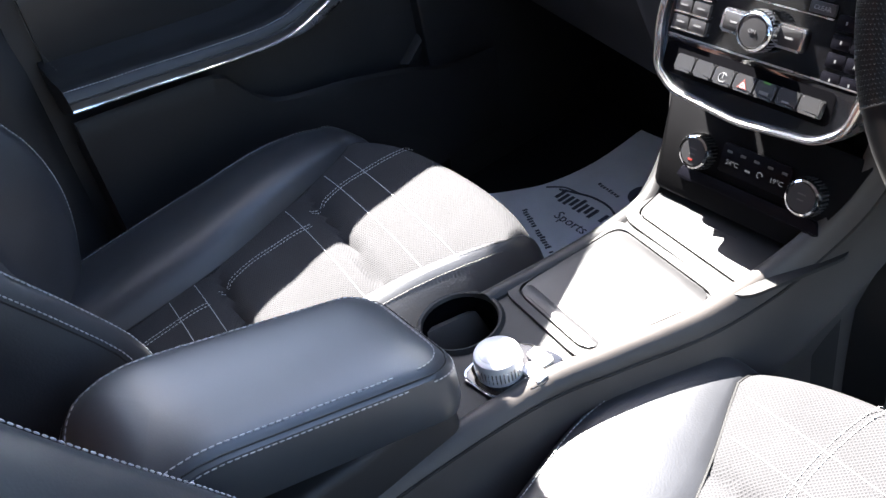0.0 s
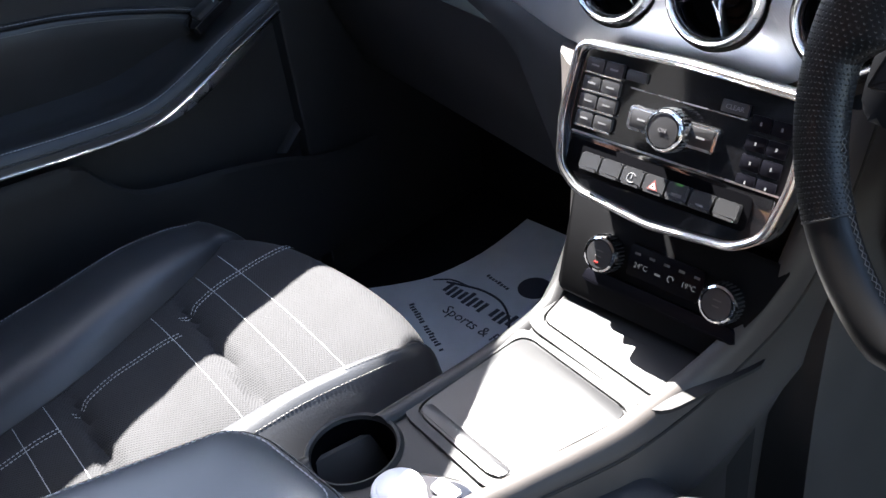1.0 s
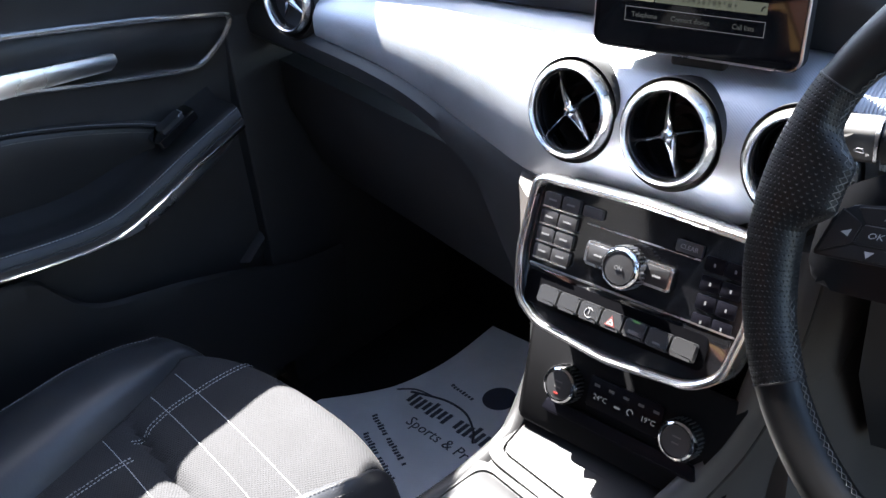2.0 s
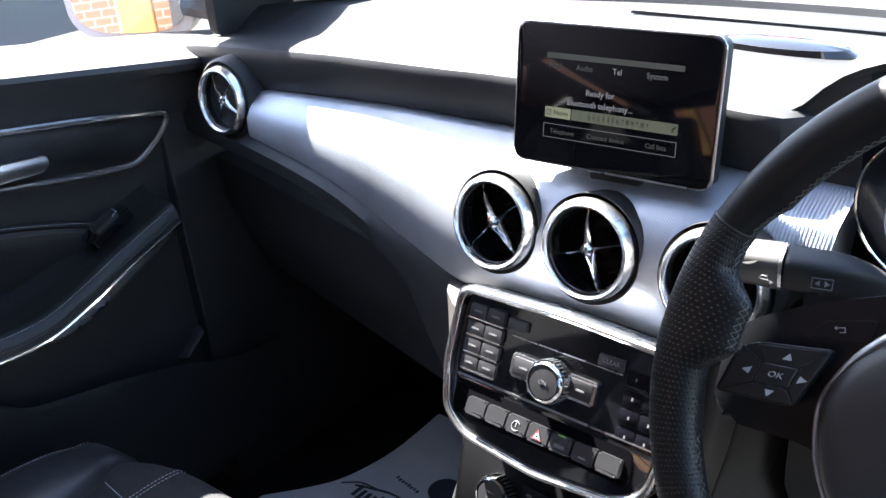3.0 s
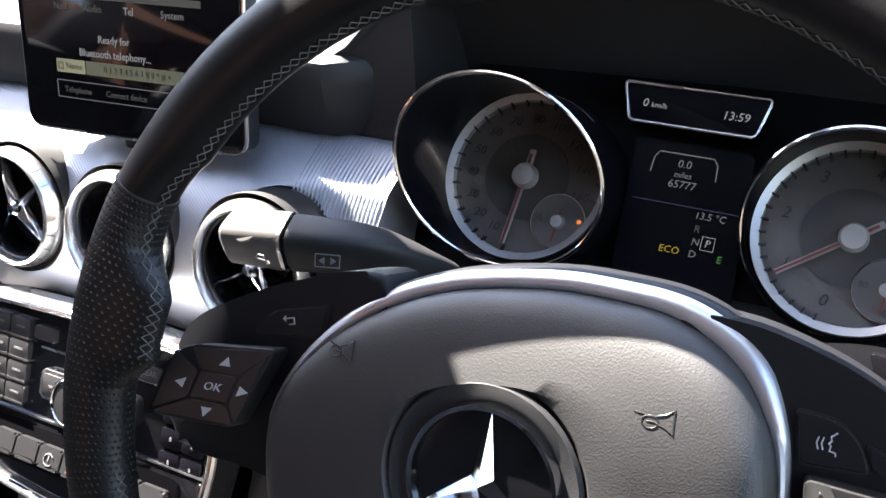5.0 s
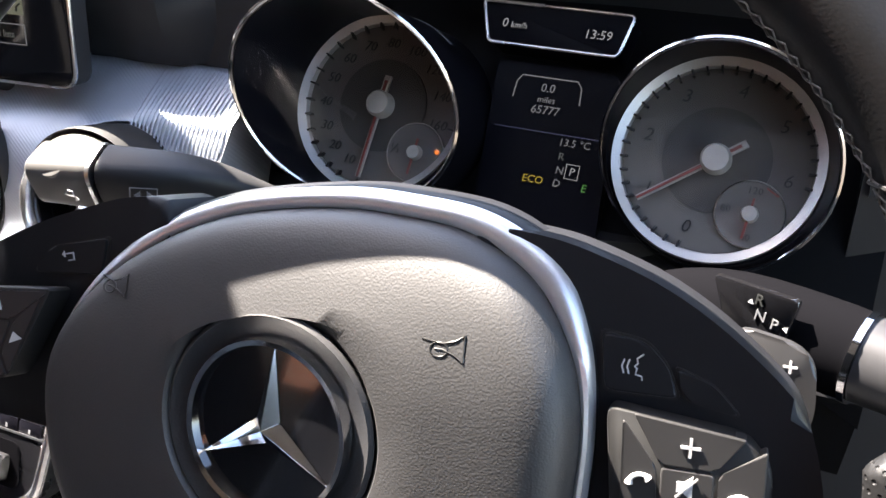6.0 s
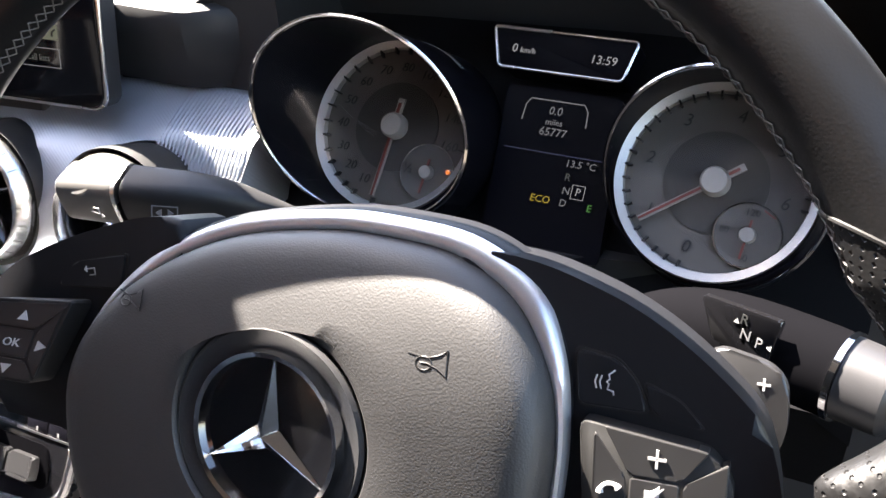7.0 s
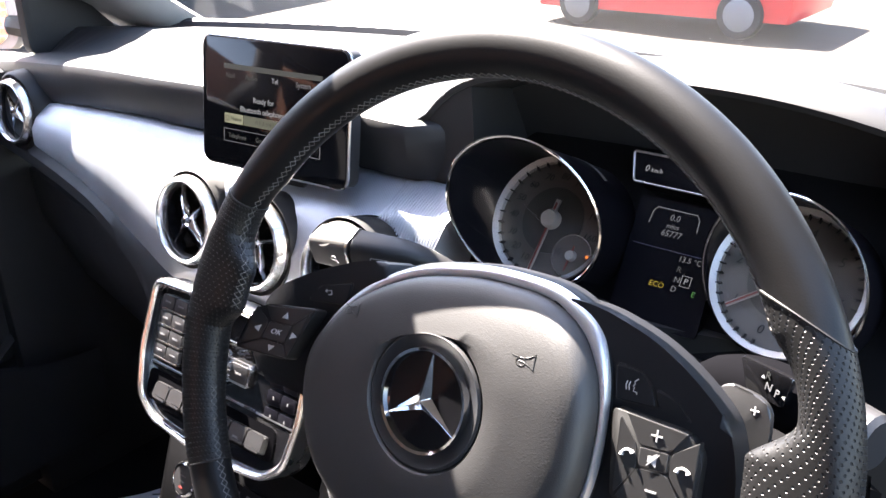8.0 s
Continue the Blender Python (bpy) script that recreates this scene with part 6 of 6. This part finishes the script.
part("cup_holder", moved(lathe([(0.0, -0.072), (0.033, -0.072), (0.0375, -0.002), (0.0385, 0.001), (0.0385, -0.002), (0.034, -0.0745), (0.0, -0.0745)], 40), CUP @ Matrix.Diagonal((1, 1.05, 1, 1))), SHADOWED, con, "deep black cup holder")
# rotary controller with its base and keys
ROT = basis((-0.0270, -0.3715, 0.4848), (1, 0.0, 0), (0, 1, 0))
part("controller_base", moved(plate(rounded([(-0.028, -0.030), (-0.034, 0.0), (-0.022, 0.034), (0.018, 0.052), (0.040, 0.046), (0.032, 0.0), (0.018, -0.026)], 0.012), 0.0, 0.004, 0.0015), ROT), GLOSS, con)
part("controller_trim", moved(tube([(x, y, 0.003) for x, y in rounded([(-0.028, -0.030), (-0.034, 0.0), (-0.022, 0.034), (0.018, 0.052), (0.040, 0.046), (0.032, 0.0), (0.018, -0.026)], 0.012)], 0.0018, 8, closed=True), ROT), CHROME, con)
for k, (x, y) in enumerate(((0.012, 0.034), (0.022, 0.018))):
    part("controller_key", moved(plate(rrect(x - 0.012, y - 0.007, x + 0.012, y + 0.007, 0.002), 0.003, 0.008, 0.002), ROT), KNOB, con)
kn = part("controller_knob", moved(lathe([(0.0, 0.004), (0.022, 0.004), (0.0225, 0.007), (0.0225, 0.023), (0.0215, 0.027), (0.018, 0.029), (0.0, 0.0305)], 48), at(ROT, -0.006, 0, 0)), KNOB, con, "bright metal rotary controller")
part("knob_top", moved(lathe([(0.0, 0.0312), (0.016, 0.0300), (0.0175, 0.0290), (0.0, 0.029)], 36), at(ROT, -0.006, 0, 0)), KNOB, kn)
part("knob_knurl", joined(*[moved(box(0.0222, -0.0006, 0.009, 0.0230, 0.0006, 0.021), at(ROT, -0.006, 0, 0) @ Matrix.Rotation(2 * math.pi * j / 40, 4, "Z")) for j in range(40)]), VENTRING, kn)
part("chrome_clip", tube([(-0.120, -0.396, 0.4862), (-0.089, -0.401, 0.4862)], 0.0016, 8), CHROME, con)


# ---- armrest ----
arm = thing("armrest", (-0.09, -0.58, 0.485), "padded black leather armrest with pale double stitching", "armrest")


def arm_top(y):
    return 0.577 + 0.34 * (-0.44 - y) - 0.06 * max(0.0, (-0.62 - y) / 0.105) ** 2.5 - 0.006 * max(0.0, (y + 0.46) / 0.035) ** 2


def arm_ring(inset, dz, y_front=-0.424):
    o = rrect(-0.1405 + inset, -0.725 + inset, 0.0065 - inset, y_front - inset, max(0.0006, min(0.036 - 0.45 * inset, 0.0735 - inset - 0.0002)), 8)
    out = []
    for k, (x, y) in enumerate(o):
        n = 12 if k % 9 == 8 else 1
        for m in range(n):
            a = Vector((x, y)).lerp(Vector(o[(k + 1) % len(o)]), m / n)
            out.append((a.x, a.y, arm_top(a.y) + dz))
    return out


part("base", box(-0.133, -0.76, 0.40, -0.006, -0.436, 0.535, 0.012), HARD, arm)
pad_bm = loft([arm_ring(i, d) for i, d in ((0.010, -0.066), (0.003, -0.060), (0.0, -0.045), (0.0, -0.014), (0.0012, -0.0075), (0.004, -0.0045), (0.0055, -0.0052), (0.0075, -0.0022), (0.014, 0.0006), (0.022, 0.0024), (0.032, 0.0038), (0.044, 0.0048), (0.056, 0.0054), (0.064, 0.0056), (0.0728, 0.0057))], caps=False)
bmesh.ops.remove_doubles(pad_bm, verts=pad_bm.verts, dist=0.0018)
part("pad", pad_bm, ARMLEATHER, arm)
for inset, dz in ((0.0115, 0.0004), (0.0006, -0.0095)):
    part("stitching", stitches(arm_ring(inset, dz), 0.00062, 0.0042, 0.0016), THREAD, arm)
part("seam", tube(arm_ring(0.0048, -0.0048), 0.0008, 6, closed=True), VOID, arm)


# ---- seats ----
def seat(cx, raise_, name, label):
    """Front seat: fabric insert in three puffed segments, leather bolsters, leaning backrest, stitching."""
    s = thing(name, (cx, -0.45, 0.09), label, "car seat", "front seats")

    def hw(y):
        if cx > 0:
            return interp(y, [(-0.70, 0.115), (-0.48, 0.115), (-0.41, 0.120), (-0.34, 0.138), (-0.28, 0.160), (-0.22, 0.187), (-0.17, 0.208)])
        return interp(y, [(-0.70, 0.100), (-0.48, 0.102), (-0.42, 0.108), (-0.34, 0.124), (-0.28, 0.139), (-0.21, 0.163), (-0.165, 0.192), (-0.14, 0.205)])

    def half(y):
        wide = 0.022 * math.exp(-((y + 0.33) / 0.09) ** 2) if cx > 0 else -0.006 * math.exp(-((y + 0.38) / 0.09) ** 2)
        return wide + interp(y, [(-0.70, 0.228), (-0.35, 0.238), (-0.24, 0.236), (-0.17, 0.219)])

    def base(y):
        return raise_ + interp(y, [(-0.70, 0.372), (-0.5, 0.388), (-0.33, 0.403), (-0.2, 0.412), (-0.155, 0.412)])

    def puff(u, y):
        """Crease and swell of the fabric segments."""
        z = 0.0
        for c in (-0.479, -0.318):
            d = y - c + 0.16 * u
            z -= 0.011 * math.exp(-(d / 0.007) ** 2) - 0.003 * math.exp(-((abs(d) - 0.045) / 0.03) ** 2)
        return z * (1 - min(1.0, abs(u) / hw(y)) ** 8 * 0.75)

    def nose(u):
        return -0.122 - 0.050 * abs(u / 0.24) ** 2.6

    ROWS = 64

    def column(w, height):
        """Section along y; w(y) is the offset from the middle."""
        out = []
        f = nose(w(-0.17)) - 0.045
        for k in range(ROWS):
            y = -0.70 + (f + 0.70) * k / (ROWS - 1)
            out.append((cx + w(y), y, base(y) + height(w(y), y)))
        z0 = out[-1][2]
        for k in range(1, 10):
            t = math.pi / 2 * k / 9
            out.append((cx + w(f), f + 0.045 * math.sin(t), z0 - 0.05 * (1 - math.cos(t))))
        out.append((cx + w(f) * 0.98, f + 0.035, 0.26))
        out.append((cx + w(f) * 0.96, f - 0.02, 0.2))
        return out

    def fabric(u, y):
        return 0.010 * (1 - (u / hw(y)) ** 2) + puff(u, y)

    NV = 28
    part("cushion_insert", loft([column(lambda y, v=v: hw(y) * v, fabric) for v in [-1 + 2 * i / NV for i in range(NV + 1)]], ring=False), FABRIC, s, "dark woven fabric insert with pale lines")
    for sd in (-1, 1):
        def leather(u, y):
            t = max(0.0, min(1.0, (abs(u) - hw(y)) / max(0.004, half(y) - hw(y))))
            fade = interp(y, [(-0.70, 1.0), (-0.34, 1.0), (-0.24, 0.62), (-0.165, 0.04)])
            return -0.003 * math.exp(-(t / 0.05) ** 2) + fade * ((0.020 if cx > 0 else 0.032) * (1 - math.exp(-t / (0.55 if cx > 0 else 0.10))) + 0.007 * math.sin(math.pi * 0.75 * t)) - (0.085 * max(0.0, (t - 0.30) / 0.70) ** 1.1 * interp(y, [(-0.48, 0.0), (-0.38, 1.0), (-0.20, 1.0), (-0.165, 0.6)]) if cx < 0 and sd > 0 else 0.0)
        cols = [column(lambda y, t=t: sd * (hw(y) + 0.0005 + (half(y) - hw(y)) * t), leather) for t in [k / 12 for k in range(13)]]
        edge = cols[-1]
        for off, dz in ((0.008, -0.006), (0.014, -0.020), (0.016, -0.05), (0.010, -0.14)):
            cols.append([(p[0] + sd * off, p[1] - off * 0.4, max(0.2, p[2] + dz)) for p in edge])
        b = part("cushion_bolster", loft(cols, ring=False), LEATHER, s, "smooth black leather side bolster")
        part("stitching", stitches([(p[0] + sd * 0.002, p[1], p[2] + 0.0004) for p in edge[6:ROWS + 3]], 0.0005), THREAD, b)
        part("seam", tube([(p[0], p[1], p[2] + 0.0002) for p in column(lambda y: sd * (hw(y) + 0.0004), lambda u, y: 0.0)[:ROWS + 8]], 0.0012, 6), VOID, b)
        if sd * (-cx) > 0 and cx < 0:
            for o in (0.27, 0.40):
                span = column(lambda y: sd * (hw(y) + (half(y) - hw(y)) * o), leather)[20:ROWS - 1]
                part("stitching", stitches([(p[0], p[1], p[2] + 0.0004) for p in span], 0.00045), DARK_THREAD, b)
    # stitched lines running along the fabric, stepping inwards from segment to segment
    for y0, y1, u in ((-0.318, -0.125, -0.080), (-0.478, -0.334, -0.052), (-0.66, -0.494, -0.038)):
        for du in (-0.0034, 0.0034):
            pts = []
            for k in range(25):
                y = y0 + (y1 - y0) * k / 24
                uu = u + du - 0.010 * math.sin(math.pi * k / 24)
                pts.append((cx + uu, min(y, nose(uu) - 0.02), base(y) + fabric(uu, y) + 0.0005 - (0.010 * max(0.0, (y + 0.165) / 0.04) ** 2)))
            part("stitching", stitches(pts, 0.0006), THREAD, s)
    for yy in (-0.231, -0.274, -0.350, -0.504, -0.542):
        pts = []
        for k in range(29):
            v = -0.98 + 1.96 * k / 28
            u = hw(yy) * v
            y = yy - 0.11 * u
            pts.append((cx + u, y, base(y) + fabric(u, y) + 0.0003))
        part("fabric_line", tube(pts, 0.0005, 5), THREAD, s)

    # backrest
    def crest(z):
        return interp(z - raise_, [(0.34, -0.635), (0.38, -0.61), (0.43, -0.588), (0.52, -0.568), (0.60, -0.576), (0.66, -0.604), (0.75, -0.655), (0.90, -0.735), (1.06, -0.83)])

    def dish(z):
        return interp(z, [(0.30, -0.655), (0.45, -0.665), (0.6, -0.69), (0.8, -0.78), (1.06, -0.92)])
    ZS = [0.34 + 0.72 * k / 36 for k in range(37)]
    cols = []
    for i in range(25):
        v = -1 + 2 * i / 24
        cols.append([(cx + 0.128 * v, dish(z) + 0.012 * (1 - v * v) - 0.010 * math.exp(-((z - 0.56) / 0.008) ** 2), z) for z in ZS])
    part("back_insert", loft(cols, ring=False), FABRIC, s)
    for zz in (0.47, 0.505, 0.62, 0.66):
        part("fabric_line", tube([(cx - 0.126 + 0.252 * k / 20, dish(zz) + 0.012 * (1 - (k / 10 - 1) ** 2) + 0.0004, zz) for k in range(21)], 0.00062, 5), THREAD, s)
    for sd in (-1, 1):
        cols = []
        back = 0.045 if sd * (-cx) > 0 else 0.0
        for k in range(13):
            t = k / 12
            cols.append([(cx + sd * (0.1285 + 0.092 * t), dish(z) + (crest(z) - back - dish(z)) * math.sin(math.pi / 2 * t) ** 1.5, z) for z in ZS])
        edge = cols[-1]
        for off, dy in ((0.006, -0.003), (0.013, -0.014), (0.018, -0.035), (0.02, -0.07), (0.012, -0.16)):
            cols.append([(x + sd * off, y + dy, z) for x, y, z in edge])
        b = part("back_bolster", loft(cols, ring=False), LEATHER, s, "black leather backrest bolster")
        part("stitching", stitches([(x + sd * 0.001, y + 0.0008, z) for x, y, z in edge], 0.0007), THREAD, b)
        if sd * (-cx) > 0:
            for c, e in ((14, 0.0009), (14, -0.0085)):
                part("stitching", stitches([(x + sd * 0.0012, y + e, z) for x, y, z in cols[c]], 0.0007), THREAD, b)
            part("seam", tube([(x + sd * 0.0006, y - 0.004, z) for x, y, z in cols[14]], 0.0011, 6), VOID, b)
    part("back_shell", loft([[(cx + x, dish(z) - dy, z) for x, dy in ((-0.238, 0.03), (-0.22, 0.13), (0.22, 0.13), (0.238, 0.03), (0.0, 0.02))] for z in (0.28, 0.5, 0.8, 1.0, 1.06)]), HARD, s)
    part("base", box(cx - 0.22, -0.62, 0.10, cx + 0.22, -0.2, 0.27, 0.02), HARD, s)
    for rx in (-0.17, 0.17):
        part("rail", box(cx + rx - 0.02, -0.68, 0.085, cx + rx + 0.02, -0.16, 0.11, 0.004), SATIN, s)


seat(-0.415, 0.006, "passenger_seat", "black leather and woven fabric passenger seat with pale stitching")
seat(0.297, 0.020, "driver_seat", "black leather and woven fabric driver seat in sunlight")

# ---- paper mat ----
mat_t = thing("paper_floor_mat", (-0.5, 0.15, 0.086), "printed pale paper floor mat lying in the passenger footwell", "floor mat")
MO = [(p.x, p.y) for p in smooth_path([(-0.73, 0.10, 0), (-0.68, 0.16, 0), (-0.645, 0.22, 0), (-0.625, 0.32, 0), (-0.63, 0.45, 0)], 5)] + [(-0.24, 0.45), (-0.22, -0.12), (-0.68, -0.12), (-0.735, 0.06)]
part("sheet", moved(plate(MO, 0.0, 0.0015), Matrix.Translation((0, 0, 0.0865))), PAPER, mat_t)
MZ = Matrix.Translation((0, 0, 0.0884))
part("print", lettering("Sports & Prestige", 0.030, MZ @ pose(-0.566, 0.157, 0, 0, 0, -3), align="LEFT"), MATPRINT, mat_t)


def print_bars(x0, y0, x1, y1, h, step):
    """A line of illegible print as short upright bars along the way from one end to the other."""
    d = Vector((x1 - x0, y1 - y0, 0))
    turn = Matrix.Translation((x0, y0, 0)) @ Matrix.Rotation(math.atan2(d.y, d.x), 4, "Z")
    bars, n = [], int(d.length / step)
    for k in range(n):
        if k % 9 != 8:
            bars.append(box(k * step, -h * (0.5 if k % 3 else 0.36), 0, k * step + step * 0.62, h * (0.30 if k % 4 else 0.5), 0.0004))
    part("print_bar", moved(joined(*bars), MZ @ turn), MATPRINT, mat_t)


print_bars(-0.606, 0.203, -0.400, 0.198, 0.034, 0.0125)
print_bars(-0.622, 0.129, -0.486, 0.073, 0.011, 0.0075)
print_bars(-0.600, 0.088, -0.470, 0.034, 0.011, 0.0075)
print_bars(-0.570, 0.270, -0.510, 0.262, 0.008, 0.0075)
part("print_outline", moved(tube(smooth_path([(-0.615, 0.212, 0), (-0.585, 0.222, 0), (-0.545, 0.232, 0), (-0.500, 0.228, 0), (-0.462, 0.205, 0), (-0.440, 0.180, 0)], 6), 0.0022, 6), MZ), MATPRINT, mat_t)
part("print_outline", moved(tube(smooth_path([(-0.640, 0.202, 0), (-0.612, 0.222, 0), (-0.575, 0.226, 0)], 6), 0.0016, 6), MZ), MATPRINT, mat_t)
part("print_disc", moved(lathe([(0, 0.0005), (0.030, 0.0005), (0.030, 0)], 28), MZ @ Matrix.Translation((-0.478, 0.292, 0))), MATPRINT, mat_t)

# ---- outside ----
TARMAC = material("pale_forecourt", (0.020, 0.0155, 0.0088), 0.9, grain=30, bump=0.3, vary=0.25)
gm = bmesh.new()
bmesh.ops.create_grid(gm, x_segments=40, y_segments=40, size=400)
bmesh.ops.translate(gm, vec=(0, 0, -0.42), verts=gm.verts)
ground = part("ground", gm, TARMAC)
tagged(ground, "pale sunlit gravel forecourt", "ground", kind="structure")


def brick_material():
    m = bpy.data.materials.new("red_brick")
    m.use_nodes = True
    nt = m.node_tree
    co, mp, bk = nt.nodes.new("ShaderNodeTexCoord"), nt.nodes.new("ShaderNodeMapping"), nt.nodes.new("ShaderNodeTexBrick")
    mp.inputs["Rotation"].default_value = (radians(90), 0, 0)
    bk.inputs["Color1"].default_value, bk.inputs["Color2"].default_value, bk.inputs["Mortar"].default_value = (0.33, 0.11, 0.06, 1), (0.25, 0.09, 0.05, 1), (0.35, 0.3, 0.25, 1)
    bk.inputs["Scale"].default_value = 4.4
    bk.inputs["Mortar Size"].default_value = 0.018
    nt.links.new(co.outputs["Object"], mp.inputs["Vector"])
    nt.links.new(mp.outputs["Vector"], bk.inputs["Vector"])
    b = nt.nodes["Principled BSDF"]
    nt.links.new(bk.outputs["Color"], b.inputs["Base Color"])
    b.inputs["Roughness"].default_value = 0.9
    return m


house = thing("brick_building", (-6, -5, -0.42), "red brick building wall with a timber post", "building")
part("wall", joined(box(-14, -5.3, -0.42, 3.0, -5.0, 3.4), box(-7.3, -5.0, -0.42, -7.0, -1.2, 3.4)), brick_material(), house, smooth=False)
part("timber_post", box(-1.19, -4.6, -0.42, -0.96, -4.35, 3.2, 0.02), material("orange_timber", (0.42, 0.22, 0.06), 0.7, grain=60, bump=0.3), house, smooth=False)
shed = thing("dark_garage", (-9, 3, -0.42), "low dark garage wall across the forecourt", "building")
part("wall", box(-12, -3, -0.42, -9.5, 9, 3.0, 0.05), material("grey_render", (0.12, 0.12, 0.12), 0.9, grain=20, bump=0.3), shed, smooth=False)


def far_car(m, name, paint, label):
    c = thing(name, m.translation, label, "car")
    prof = [(-2.0, 0.25), (-2.02, 0.62), (-1.85, 0.86), (-1.2, 0.96), (-0.55, 1.42), (0.75, 1.46), (1.5, 1.02), (1.95, 0.92), (2.02, 0.5), (1.95, 0.25)]
    secs = [[(x * k, y, 0.25 + (z - 0.25) * (1 if abs(y) < 0.8 else 0.985)) for x, z in prof] for y, k in ((-0.85, 0.98), (-0.78, 1.0), (0.78, 1.0), (0.85, 0.98))]
    part("body", moved(loft(secs), m), paint, c)
    for x in (-1.25, 1.28):
        for y in (-0.82, 0.82):
            w = part("wheel", moved(lathe([(0.0, -0.1), (0.31, -0.1), (0.33, -0.05), (0.33, 0.05), (0.31, 0.1), (0.0, 0.1)], 28), m @ Matrix.Translation((x, y, 0.33)) @ pose(0, 0, 0, 90, 0, 0)), HARD, c)
            part("rim", moved(lathe([(0.0, -0.115), (0.2, -0.115), (0.22, -0.1), (0.22, 0.1), (0.2, 0.115), (0.0, 0.115)], 24), m @ Matrix.Translation((x, y, 0.33)) @ pose(0, 0, 0, 90, 0, 0)), DIMPRINT, w)
    for y in (-0.80, 0.80):
        part("side_window", moved(plate(rounded([(-0.95, 1.0), (-0.45, 1.36), (0.65, 1.38), (1.15, 1.02)], 0.05), -0.03, 0.035), m @ Matrix.Translation((0, y, 0)) @ pose(0, 0, 0, 90, 0, 0)), GLOSS, c)


far_car(pose(-3.18, 7.45, -0.42, 0, 0, 0) @ Matrix.Scale(0.60, 4), "red_car", material("red_paint", (0.55, 0.03, 0.035), 0.3, vary=0.05, coat=0.5), "parked red hatchback on the forecourt")
far_car(pose(-8.2, 0.6, -0.42, 0, 0, 80), "dark_car", material("grey_paint", (0.08, 0.085, 0.09), 0.3, vary=0.05, coat=0.5), "parked dark grey car beside the garage")
barn = thing("grey_garage", (0, 15, -0.42), "grey garage with closed doors behind the forecourt", "building")
part("wall", box(-3.3, 14.5, -0.42, 3.0, 15.9, 2.1, 0.03), material("weathered_grey", (0.05, 0.05, 0.052), 0.9, grain=20, bump=0.3), barn, smooth=False)
for k in range(6):
    part("door_panel", box(-3.4 + 0.9 * k, 14.46, -0.42, -2.6 + 0.9 * k, 14.5, 1.7, 0.01), HARD, barn, smooth=False)
far = thing("far_wall", (2, 15, -0.42), "pale rendered wall at the far side", "wall")
part("wall", box(-20, 16, -0.42, 12, 16.4, 2.2), material("far_render", (0.35, 0.33, 0.30), 0.9, grain=10, bump=0.3), far, smooth=False)
